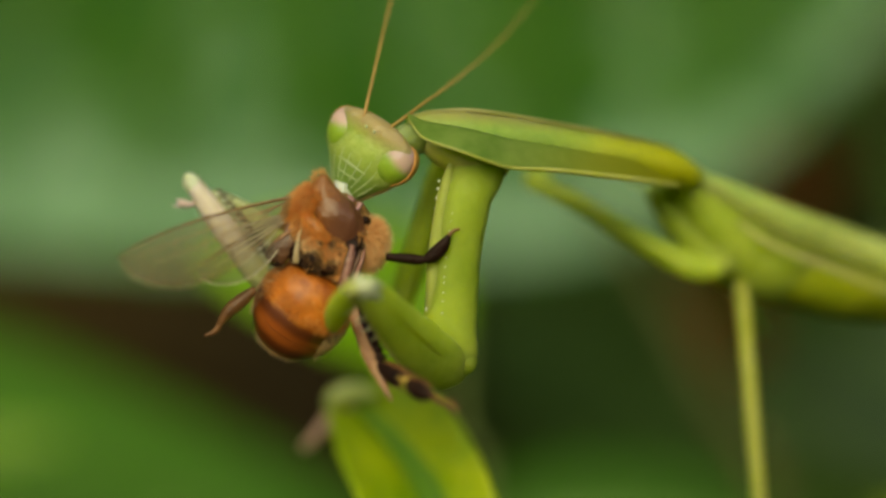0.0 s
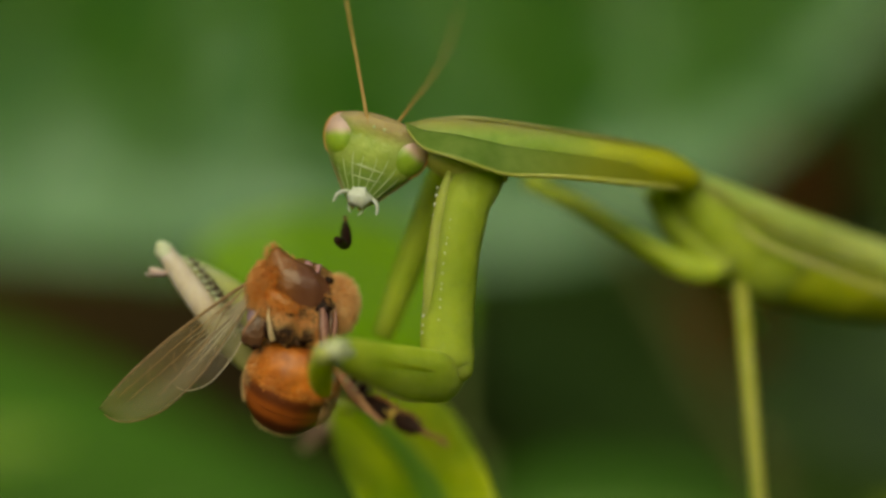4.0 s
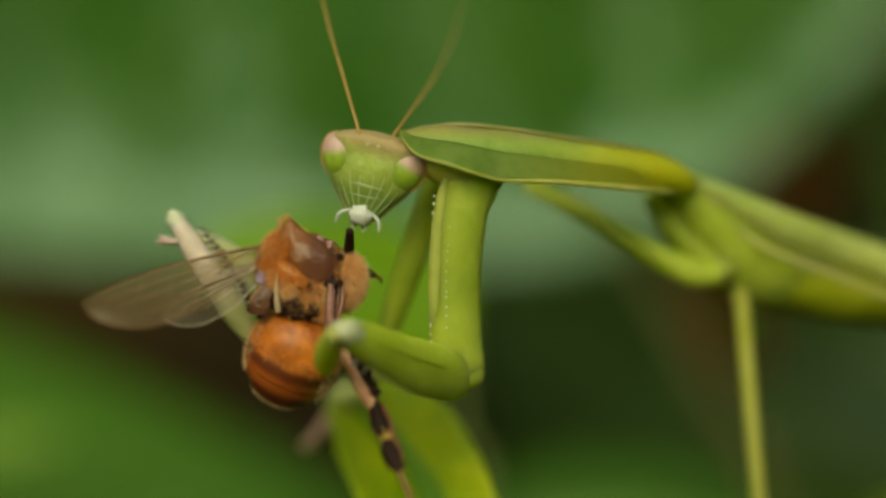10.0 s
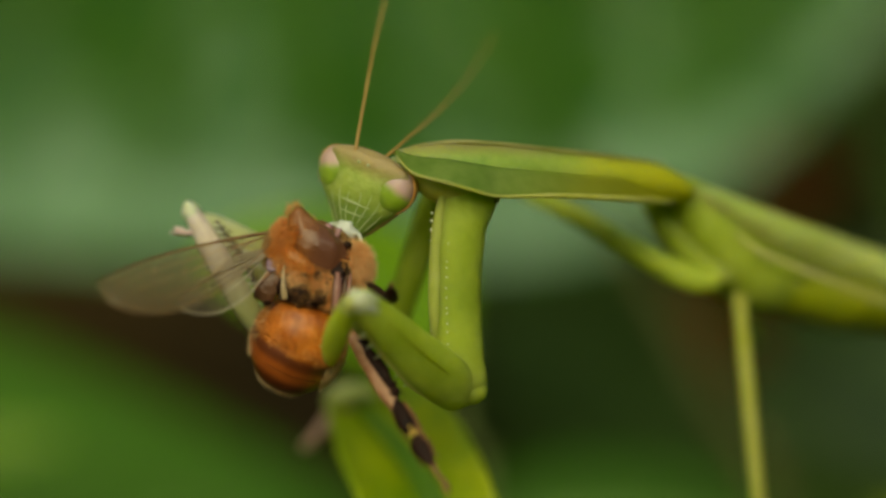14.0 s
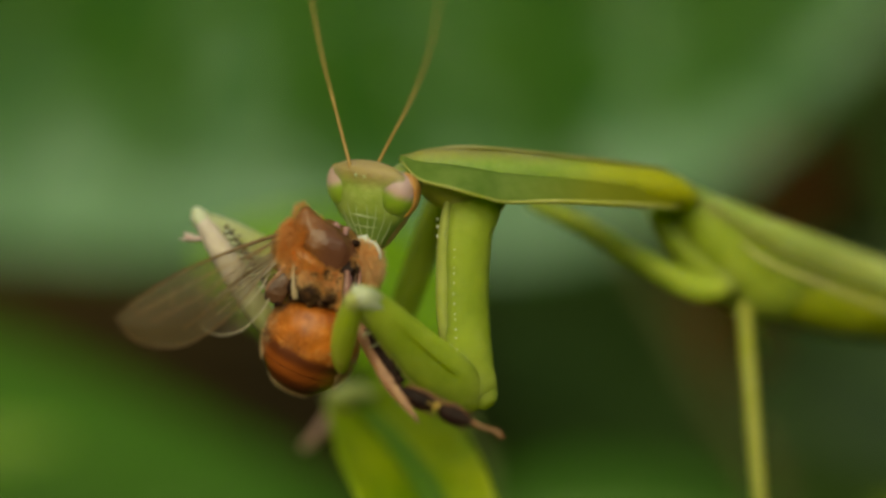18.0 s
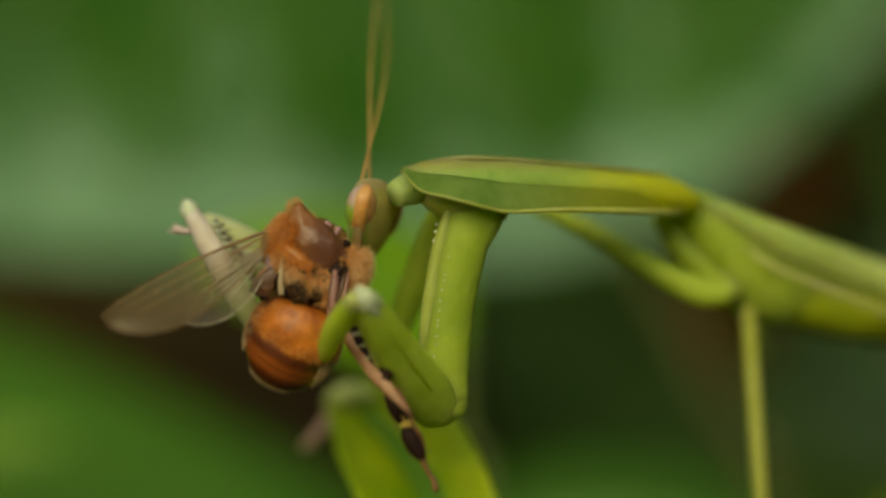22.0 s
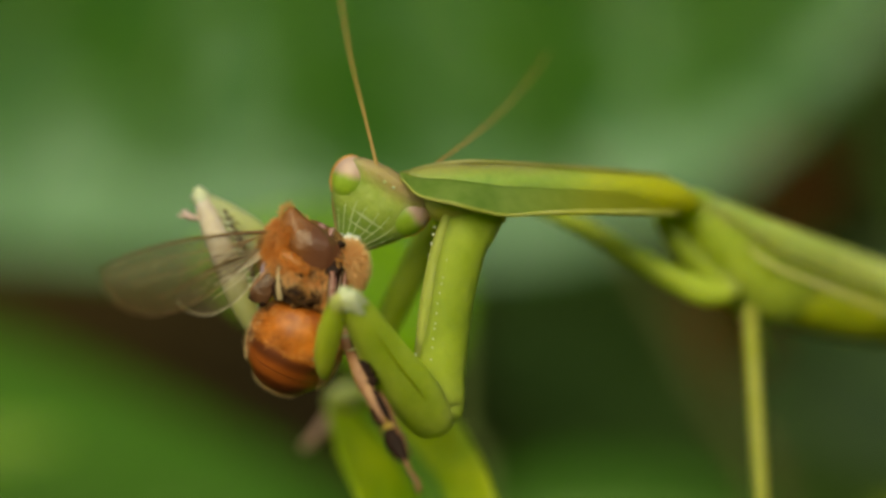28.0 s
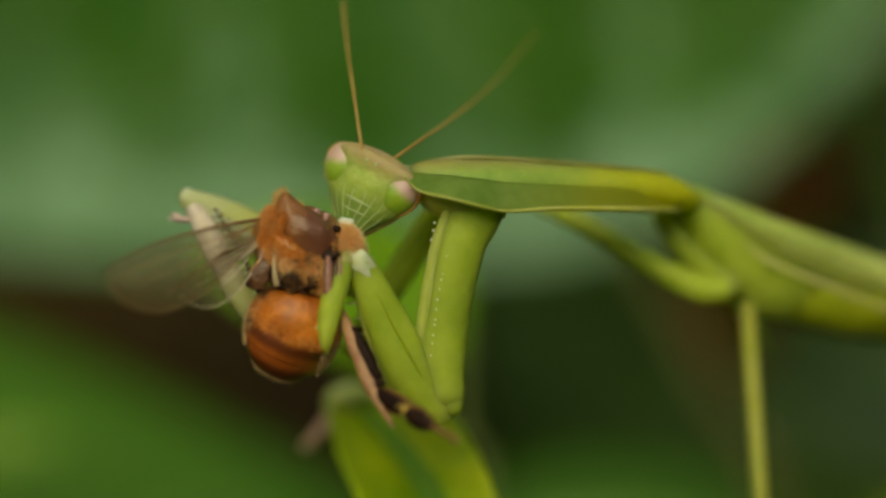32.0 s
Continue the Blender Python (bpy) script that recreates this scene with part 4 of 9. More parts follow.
def bee_abdomen(t):
    hold = mm(0.08, 0.1, 0.40, 21, 12, 0)
    ab = part("abdomen", blob((0, 0, 0), (2.22, 2.18, 2.42), u=28, v=20), bee_red, t, "round striped abdomen", m=hold)
    # overlapping rings, from the waist down: (upper z, lower z, material)
    rings = [(2.25, 0.36, bee_skin), (0.40, -0.86, bee_skin), (-0.82, -2.32, bee_skin)]
    for k, (z0, z1, mat) in enumerate(rings):
        pts, rr = [], []
        for q in range(11):
            z = z0 + (z1 - z0) * q / 10
            pts.append((0, 0, z))
            rr.append(2.27 * math.sqrt(max(0.02, 1 - (z / 2.56) ** 2)) + 0.03 + 0.005 * q / 10 - (0.01 if q == 0 else 0))
        part("ring", loft(pts, rr, [r * 0.98 for r in rr], 14, 44, side=(0, 1, 0), wobble=0.05), mat, ab)
    for z, n, mat, ln in ((1.15, 900, fur_orange, 0.30), (0.56, 1500, fur_orange, 0.22), (1.8, 1300, fur_tan, 0.42)):
        part("hair_band", fur((0, 0, 0), (2.28, 2.24, 2.56), n * 12, ln, lean=(0, 0, -1.1), keep=lambda d, z=z: abs(d.z - z / 2.56) < 0.07, width=0.010, seed=int(z * 10 + 50)), mat, ab,
             "fringe of fine hair")
    part("upper_hair", fur((0, 0, 0), (2.26, 2.22, 2.5), 16000, 0.32, lean=(0, 0, -0.8), keep=lambda d: 0.10 < d.z + 0.12 * noise.noise(d * 4) < 0.62 and noise.noise(d * 6) > -0.12, width=0.014, seed=61), fur_orange, ab, "short orange hair on the upper half")
    part("side_hair", fur((0, 0, 0), (2.28, 2.24, 2.5), 16000, 0.30, lean=(0, 0, -0.6), keep=lambda d: abs(d.x) > 0.78 or d.z < -0.82, width=0.009, seed=77), fur_cream, ab, "pale hair along the sides")


def bee_wing(t, name, length, wide, skin, label, veins, vmat):
    """z runs along the wing from its root, -x is its rear side."""
    tip = -0.18 * wide

    def place(u, v):
        bow = 1 - math.sqrt(max(0.0, 1 - max(0.0, (u - 0.62) / 0.38) ** 2))
        front = 0.10 * wide * math.sin(math.pi * min(u / 0.9, 1.0)) + tip * bow
        if u < 0.7:
            rear = -wide * (0.08 + 0.92 * math.sin(math.pi / 2 * u / 0.7) ** 1.2)
        else:
            rear = tip + (-wide - tip) * math.sqrt(max(0.0, 1 - ((u - 0.7) / 0.3) ** 2))
        return (front + v * (rear - front), 0.10 * math.sin(7 * v + 1) * min(1, 3 * u) + 0.25 * u * u, length * u)
    w = part(name, sheet(place, 44, 16, 0.02), skin, t, label)
    part("front_vein", loft([place(u, 0.01) for u in (0.0, 0.2, 0.4, 0.6, 0.8, 0.93)], [0.10, 0.09, 0.075, 0.06, 0.045, 0.02], [0.10, 0.09, 0.075, 0.06, 0.045, 0.02], 24, 6), vein_brown, w,
         "brown vein along the front edge")
    part("rear_edge", loft([place(u, 0.99) for u in (0.12, 0.3, 0.5, 0.7, 0.8, 0.88, 0.94, 0.975, 0.995)], [0.015] + [0.028] * 7 + [0.02], [0.015] + [0.028] * 7 + [0.02], 44, 6), vmat, w)
    for v0, v1, u1 in veins:
        part("vein", loft([place(0.02, 0.25), place(0.25 * u1 / 0.9, 0.3 + 0.5 * (v1 - 0.3) * 0.4), place(0.6 * u1, v1 * 0.9), place(u1, v1)], [0.04, 0.032, 0.024, 0.012], [0.035, 0.03, 0.022, 0.012],
                          16, 6), vmat, w)
    for u, va, vb in ((0.42, 0.12, 0.42), (0.55, 0.3, 0.62), (0.68, 0.15, 0.4), (0.35, 0.5, 0.75)):
        part("cross_vein", loft([place(u, va), place(u + 0.03, (va + vb) / 2), place(u + 0.04, vb)], [0.014] * 3, [0.014] * 3, 6, 5), vmat, w)
    return w


def bee_legs(t):
    shin = part("hind_shin", loft([(0, 0, -0.1), (0.02, 0, 0.5), (0.06, 0, 1.3), (0.02, 0, 1.95)], [0.2, 0.36, 0.44, 0.26], [0.18, 0.26, 0.3, 0.2], 16, 14, wobble=0.12), bee_black, t,
                "black bristly hind shin")
    part("joint", blob((0.0, 0, 2.1), (0.24, 0.22, 0.24), rough=0.2), pollen, shin, "golden joint with pollen grains")
    part("heel", loft([(0.02, 0, 2.2), (0.08, 0, 2.7), (0.04, 0, 3.4), (0, 0, 3.95)], [0.24, 0.42, 0.40, 0.2], [0.18, 0.26, 0.26, 0.16], 16, 14, wobble=0.12), bee_black, shin, "black broad heel")
    part("front_edge", loft([(-0.34, 0, 0.3), (-0.42, 0, 1.3), (-0.3, 0, 2.2), (-0.4, 0, 3.0), (-0.16, 0, 3.9)], [0.06, 0.1, 0.08, 0.09, 0.05], [0.1, 0.14, 0.12, 0.12, 0.06], 18, 8), bee_leg, shin)
    part("foot", loft([(0, 0, 3.9), (0.02, 0, 4.5), (-0.06, 0, 5.1), (0.02, 0, 5.45), (0.12, 0, 5.65)], [0.15, 0.12, 0.13, 0.15, 0.05], [0.14, 0.11, 0.12, 0.14, 0.05], 20, 8, wobble=0.15), bee_leg, shin,
         "thin brown foot")
    bristle = bmesh.new()
    rnd = random.Random(9)
    for k in range(90):
        z = rnd.uniform(0.3, 3.8)
        s = rnd.choice((-1, 1))
        spike(bristle, (s * 0.36, rnd.uniform(-0.2, 0.2), z), (s * rnd.uniform(0.5, 0.66), rnd.uniform(-0.35, 0.3), z + rnd.uniform(0.15, 0.4)), 0.018)
    part("bristles", bristle, bee_leg, shin)
    for k in range(7):
        part("pollen_grain", blob((rnd.uniform(-0.3, 0.3), -0.28, 1.85 + rnd.uniform(-0.2, 0.5)), (0.07, 0.06, 0.07), u=8, v=6), pollen, shin)
    thigh = part("hind_thigh", loft([(0.0, 0, -2.0), (-0.1, 0, -0.6), (-0.12, 0, 0.6), (-0.05, 0, 2.2), (0, 0, 3.8), (0.05, 0.3, 5.2)], [0.06, 0.26, 0.4, 0.4, 0.3, 0.12], [0.06, 0.2, 0.26, 0.28, 0.22, 0.1], 22, 12, wobble=0.12), leg_tan, t,
                 "flat tan hind thigh with a dark edge")
    rough_hair = loft([(0.2, -0.1, 0.0), (0.28, -0.12, 1.2), (0.3, -0.12, 2.5), (0.16, -0.1, 3.6)], [0.12, 0.24, 0.24, 0.1], [0.14, 0.24, 0.24, 0.12], 24, 10, wobble=0.6)
    for k in range(9):
        blob((0.3 + rnd.uniform(-0.08, 0.08), -0.14, 0.3 + 0.38 * k), (rnd.uniform(0.14, 0.28), 0.22, rnd.uniform(0.12, 0.26)), (0, rnd.uniform(-40, 40), 0), 10, 8, 0.5, rough_hair)
    for k in range(60):
        z = rnd.uniform(0.1, 3.6)
        spike(rough_hair, (0.4, rnd.uniform(-0.3, 0.1), z), (rnd.uniform(0.5, 0.72), rnd.uniform(-0.4, 0.2), z - rnd.uniform(0.1, 0.4)), 0.02)
    part("black_hair", rough_hair, bee_black, thigh, "rough black hair along the thigh")
    mid = part("middle_thigh", loft([(-1.25, -1.45, 4.2), (-1.62, -1.6, 3.3), (-1.95, -1.58, 2.5), (-2.08, -1.4, 2.0)], [0.06, 0.32, 0.5, 0.46], [0.08, 0.14, 0.16, 0.12], 20, 14, wobble=0.1), leg_dark, t,
               "dark brown middle leg pressed to the side")
    part("hair_streak", loft([(-1.42, -1.85, 4.0), (-1.3, -2.0, 3.3), (-1.12, -2.0, 2.7), (-0.98, -1.95, 2.35)], [0.03, 0.09, 0.14, 0.15], [0.03, 0.06, 0.06, 0.04], 14, 8), streak_cream, mid)
    part("leg_edge", loft([(-1.5, -1.5, 4.2), (-1.95, -1.6, 3.5), (-2.42, -1.55, 2.6), (-2.3, -1.4, 2.0)], [0.05, 0.1, 0.1, 0.05], [0.05, 0.1, 0.1, 0.05], 14, 8), leg_tan, mid, "tan edge of the leg")
    part("middle_shin", loft([(-1.75, -1.45, 1.9), (-2.05, -1.2, 2.6), (-2.2, -0.9, 3.3)], [0.2, 0.18, 0.12], [0.18, 0.16, 0.12], 12, 10), bee_black, mid)
    part("middle_thigh", loft([(1.15, -1.65, 4.2), (1.3, -1.85, 3.4), (1.45, -1.85, 2.5), (1.6, -1.6, 1.8)], [0.14, 0.22, 0.22, 0.14], [0.14, 0.2, 0.2, 0.14], 16, 10, wobble=0.2), leg_pink, t,
         "pinkish brown middle leg")
    part("leg_crease", loft([(1.05, -1.8, 4.1), (1.16, -2.05, 3.3), (1.3, -2.05, 2.5)], [0.03, 0.05, 0.03], [0.03] * 3, 12, 6), leg_dark, t)
    for k, (dx, mat) in enumerate(((0.3, bee_flesh), (0.55, leg_dark), (0.75, leg_pink))):
        part("leg_strand", loft([(1.0 + dx, -1.45, 4.35), (1.12 + dx, -1.72, 3.5), (1.2 + dx * 0.9, -1.75, 2.6), (1.3 + dx * 0.8, -1.6, 1.9)], [0.05, 0.1, 0.09, 0.05], [0.05, 0.1, 0.09, 0.05], 14, 8, wobble=0.2), mat, t,
             "torn pinkish leg strand")
    left = part("loose_leg", loft([(0, 0, -0.1), (0.1, 0, 0.8), (0.12, 0, 1.6), (0, 0, 2.3)], [0.2, 0.34, 0.3, 0.16], [0.2, 0.28, 0.26, 0.15], 14, 10, wobble=0.1), bee_leg, t,
                "loose brown leg")
    part("loose_foot", loft([(0, 0, 2.2), (-0.1, 0, 2.7), (0.1, 0, 3.2)], [0.16, 0.14, 0.06], [0.14, 0.12, 0.06], 10, 8), bee_leg, left)
    fore = part("fore_leg", loft([(0, 0, -0.2), (0.4, 0, 0.6), (0.7, 0, 1.2), (0.82, 0, 1.6)], [0.18, 0.26, 0.25, 0.17], [0.17, 0.24, 0.22, 0.16], 16, 10, wobble=0.1), bee_black, t, "loose black foreleg")
    part("fore_shin", loft([(0.84, 0, 1.5), (0.75, 0, 2.0), (0.45, 0, 2.6), (0.1, 0, 3.0)], [0.22, 0.36, 0.3, 0.12], [0.2, 0.3, 0.26, 0.12], 14, 10, wobble=0.12), bee_black, fore)
    part("fore_foot", loft([(0.12, 0, 2.95), (-0.05, 0, 3.3), (-0.02, 0, 3.6)], [0.1, 0.09, 0.05], [0.1, 0.09, 0.05], 8, 8), bee_leg, fore)
    return shin, thigh, fore, left


bee_trunk(bee)
bee_abdomen(bee)
b_wing = bee_wing(bee, "fore_wing", 10.2, 3.0, fore_skin, "long clear brownish wing with brown veins", ((0.2, 0.25, 0.9), (0.3, 0.5, 0.85), (0.4, 0.75, 0.72)), vein_brown)
b_hind = bee_wing(bee, "hind_wing", 6.3, 1.9, hind_skin, "short clear rear wing", ((0.2, 0.35, 0.85), (0.3, 0.65, 0.7)), vein_pale)
for k in range(5):
    a = -0.75 + 0.4 * k
    part("wing_pleat", loft([(0.05 * a, -0.08, 0.15), (0.35 * a, -0.14, 1.5), (0.62 * a, -0.12 + 0.05 * (k % 2), 3.0), (0.85 * a, -0.1, 4.2 + 0.4 * (k % 3))], [0.03, 0.06, 0.05, 0.015], [0.03, 0.04, 0.03, 0.015], 14, 6),
         vein_pale, b_hind, "pale raised fold")
part("root_lobe", blob((-0.62, -0.2, 0.75), (0.42, 0.12, 0.95), (0, -38, 0), rough=0.15), lobe_mauve, b_hind, "mauve lobe at the wing root")
h_shin, h_thigh, b_fore, b_left = bee_legs(bee)


def motions():
    walk(m_head, [
        (0, pose(-0.01958, -0.00800, 0.02293, -2.0, 30.6, -30.2)), (0.5, pose(-0.01961, -0.00800, 0.02244, -28.0, 0.0, -88.0)),
        (1, pose(-0.01964, -0.00800, 0.02276, -12.0, 10.5, -49.2)), (1.5, pose(-0.01965, -0.00800, 0.02262, -0.1, 14.3, -42.7)),
        (2, pose(-0.01967, -0.00800, 0.02289, 0.2, 15.7, -24.7)), (2.5, pose(-0.01963, -0.00800, 0.02313, -0.3, 16.9, -25.7)),
        (3, pose(-0.01937, -0.00800, 0.02290, 7.5, 17.5, -5.7)), (3.5, pose(-0.01937, -0.00800, 0.02298, 9.0, 16.6, -4.6)),
        (5.5, pose(-0.01951, -0.00800, 0.02301, -22.0, 24.0, -8.0)), (6, pose(-0.01923, -0.00800, 0.02291, -22.0, 23.0, -18.0)),
        (6.5, pose(-0.01934, -0.00800, 0.02256, 5.7, 13.3, -20.2)), (7, pose(-0.01937, -0.00800, 0.02253, 9.6, 14.5, 2.0)),
        (7.5, pose(-0.01925, -0.00800, 0.02201, -28.0, 8.0, -70.0)), (8, pose(-0.01938, -0.00800, 0.02201, -28.0, 8.0, -70.0)),
        (8.5, pose(-0.01976, -0.00800, 0.02199, 7.4, 7.2, -28.2)), (9, pose(-0.01949, -0.00800, 0.02217, 8.1, 14.0, -12.2)),
        (9.5, pose(-0.01950, -0.00800, 0.02216, 9.2, 13.3, -6.8)), (10, pose(-0.01952, -0.00800, 0.02223, 8.8, 12.8, -10.1)),
        (10.5, pose(-0.01967, -0.00800, 0.02198, 8.8, 19.4, -15.0)), (11, pose(-0.01990, -0.00800, 0.02196, 6.1, 19.8, -22.1)),
        (11.5, pose(-0.01988, -0.00800, 0.02201, 3.9, 22.0, -28.3)), (12, pose(-0.01998, -0.00800, 0.02180, 3.2, 21.2, -31.9)),
        (12.5, pose(-0.01994, -0.00800, 0.02189, 3.8, 22.1, -29.0)), (13, pose(-0.02006, -0.00800, 0.02140, 5.9, 24.9, -28.4)),
        (13.5, pose(-0.01994, -0.00800, 0.02140, -28.0, 8.0, -72.0)), (14, pose(-0.01982, -0.00800, 0.02135, 6.4, 20.3, -23.0)),
        (14.5, pose(-0.01994, -0.00800, 0.02165, -28.0, 8.0, -74.0)), (16.5, pose(-0.01922, -0.00800, 0.02095, 8.8, 15.8, -9.6)),
        (17, pose(-0.01949, -0.00800, 0.02118, 4.7, 13.0, -27.3)), (17.5, pose(-0.01946, -0.00800, 0.02117, 4.1, 13.1, -28.8)),
        (18, pose(-0.01955, -0.00880, 0.02085, 14.0, 8.0, -36.0)), (18.5, pose(-0.01972, -0.00850, 0.02064, 5.0, 8.0, -56.0)),
        (19, pose(-0.01971, -0.00800, 0.02048, 3.3, 23.4, -30.0)), (19.5, pose(-0.01888, -0.00800, 0.02028, -1.3, 39.9, -25.1)),
        (20, pose(-0.01979, -0.00840, 0.02020, 12.0, 22.0, -47.0)), (20.5, pose(-0.01922, -0.00800, 0.01970, -10.0, -10.0, -112.0)),
        (21, pose(-0.01971, -0.00800, 0.02061, -15.0, 8.0, -68.0)), (21.5, pose(-0.01958, -0.00800, 0.02041, -9.0, 10.0, -60.0)),
        (22, pose(-0.01940, -0.00800, 0.01986, -12.0, -4.0, -108.0)), (22.5, pose(-0.01966, -0.00800, 0.02104, -3.1, 18.1, -40.4)),
        (23, pose(-0.01934, -0.00800, 0.02112, 14.5, 35.0, 4.8)), (23.5, pose(-0.01932, -0.00800, 0.02105, 12.9, 34.5, -5.3)),
        (24, pose(-0.01982, -0.00800, 0.02080, 1.1, 21.0, -42.0)), (24.5, pose(-0.01952, -0.00800, 0.02095, 5.7, 28.6, -21.0)),
        (25, pose(-0.01989, -0.00800, 0.02119, -16.0, 10.0, -54.0)), (25.5, pose(-0.01921, -0.00800, 0.02113, 18.1, 33.8, 13.5)),
        (27.5, pose(-0.01868, -0.00800, 0.01967, 46.4, 42.0, 32.5)), (28, pose(-0.01920, -0.00800, 0.02051, 13.9, 31.9, 6.4)),
        (28.5, pose(-0.01923, -0.00800, 0.02068, 11.0, 27.4, -1.2)), (29, pose(-0.01926, -0.00800, 0.02119, 10.1, 22.9, -1.4)),
        (29.5, pose(-0.01919, -0.00800, 0.02081, 6.7, 24.7, -9.3)), (30, pose(-0.01895, -0.00800, 0.02007, 6.3, 34.3, -10.5)),
        (30.5, pose(-0.01912, -0.00800, 0.02016, 13.5, 30.6, 4.7)), (31, pose(-0.01921, -0.00800, 0.02050, 16.7, 33.2, 6.4)),
        (31.5, pose(-0.01935, -0.00800, 0.02099, 13.8, 31.9, 7.7)), (32, pose(-0.01955, -0.00800, 0.02135, 1.5, 24.6, -22.2)),
    ])
    walk(m_feelers[0], [
        (0, pose(-0.00062, -0.00085, 0.00090, -8.1, -14.7, 29.8)), (0.5, pose(-0.00062, -0.00085, 0.00090, 6.1, -30.8, 87.7)),
        (1, pose(-0.00062, -0.00085, 0.00090, 9.1, -8.3, 48.1)), (1.5, pose(-0.00062, -0.00085, 0.00090, -0.3, -3.6, 42.4)),
        (2, pose(-0.00062, -0.00085, 0.00090, 2.9, -7.7, 24.8)), (2.5, pose(-0.00062, -0.00085, 0.00090, 2.5, -15.6, 26.6)),
        (3, pose(-0.00062, -0.00085, 0.00090, -0.4, -23.4, 9.5)), (3.5, pose(-0.00062, -0.00085, 0.00090, -1.9, -26.2, 9.6)),
        (5.5, pose(-0.00062, -0.00085, 0.00090, 31.7, -23.4, -0.7)), (6, pose(-0.00062, -0.00085, 0.00090, 21.5, -31.6, 8.1)),
        (6.5, pose(-0.00062, -0.00085, 0.00090, -4.0, -14.9, 22.6)), (7, pose(-0.00062, -0.00085, 0.00090, -1.1, -19.3, 1.3)),
        (7.5, pose(-0.00062, -0.00085, 0.00090, -0.7, -35.1, 82.9)), (8, pose(-0.00062, -0.00085, 0.00090, -1.6, -35.3, 82.9)),
        (8.5, pose(-0.00062, -0.00085, 0.00090, -5.1, -14.3, 31.0)), (9, pose(-0.00062, -0.00085, 0.00090, -8.1, -27.4, 17.7)),
        (9.5, pose(-0.00062, -0.00085, 0.00090, -6.4, -27.3, 12.3)), (10, pose(-0.00062, -0.00085, 0.00090, -3.7, -25.9, 15.4)),
        (10.5, pose(-0.00062, -0.00085, 0.00090, -6.8, -27.0, 21.5)), (11, pose(-0.00062, -0.00085, 0.00090, -6.0, -22.9, 26.9)),
        (11.5, pose(-0.00062, -0.00085, 0.00090, -9.3, -24.8, 33.4)), (12, pose(-0.00062, -0.00085, 0.00090, -10.5, -23.9, 36.7)),
        (12.5, pose(-0.00062, -0.00085, 0.00090, -11.0, -26.1, 34.5)), (13, pose(-0.00062, -0.00085, 0.00090, -14.8, -28.3, 36.2)),
        (13.5, pose(-0.00062, -0.00085, 0.00090, 7.0, -24.6, 69.7)), (14, pose(-0.00062, -0.00085, 0.00090, -7.3, -5.9, 23.6)),
        (14.5, pose(-0.00062, -0.00085, 0.00090, 7.3, -25.3, 71.9)), (16.5, pose(-0.00062, -0.00085, 0.00090, -6.0, -25.3, 14.9)),
        (17, pose(-0.00062, -0.00085, 0.00090, -5.1, -21.3, 31.0)), (17.5, pose(-0.00062, -0.00085, 0.00090, -5.1, -22.3, 32.6)),
        (18, pose(-0.00062, -0.00085, 0.00090, -10.8, -11.6, 40.6)), (18.5, pose(-0.00062, -0.00085, 0.00090, -4.4, -13.9, 58.7)),
        (19, pose(-0.00062, -0.00085, 0.00090, -12.1, -31.6, 37.4)), (19.5, pose(-0.00062, -0.00085, 0.00090, -12.5, -33.5, 29.6)),
        (20, pose(-0.00062, -0.00085, 0.00090, -20.1, -18.0, 56.4)), (20.5, pose(-0.00062, -0.00085, 0.00090, 11.3, -26.3, 110.8)),
        (21, pose(-0.00062, -0.00085, 0.00090, 3.3, -29.9, 67.6)), (21.5, pose(-0.00062, -0.00085, 0.00090, 0.8, -18.6, 60.1)),
        (22, pose(-0.00062, -0.00085, 0.00090, 5.0, -11.6, 108.5)), (22.5, pose(-0.00062, -0.00085, 0.00090, -4.9, -13.0, 40.8)),
        (23, pose(-0.00062, -0.00085, 0.00090, -9.5, -31.0, 3.1)), (23.5, pose(-0.00062, -0.00085, 0.00090, -13.6, -30.6, 14.3)),
        (24, pose(-0.00062, -0.00085, 0.00090, -9.4, -17.2, 44.9)), (24.5, pose(-0.00062, -0.00085, 0.00090, -12.0, -30.8, 28.4)),
        (25, pose(-0.00062, -0.00085, 0.00090, 7.3, -29.7, 52.0)), (25.5, pose(-0.00062, -0.00085, 0.00090, -6.5, -41.1, -2.2)),
        (27.5, pose(-0.00062, -0.00085, 0.00090, -31.1, -52.3, 5.0)), (28, pose(-0.00062, -0.00085, 0.00090, -10.3, -45.2, 5.2)),
        (28.5, pose(-0.00062, -0.00085, 0.00090, -10.4, -42.4, 11.9)), (29, pose(-0.00062, -0.00085, 0.00090, -8.1, -42.5, 11.2)),
        (29.5, pose(-0.00062, -0.00085, 0.00090, -7.0, -37.2, 16.7)), (30, pose(-0.00062, -0.00085, 0.00090, -9.8, -40.3, 19.4)),
        (30.5, pose(-0.00062, -0.00085, 0.00090, -7.9, -37.1, 4.4)), (31, pose(-0.00062, -0.00085, 0.00090, -10.8, -37.7, 4.9)),
        (31.5, pose(-0.00062, -0.00085, 0.00090, -7.4, -38.8, 1.2)), (32, pose(-0.00062, -0.00085, 0.00090, -7.8, -29.6, 26.5)),
    ])
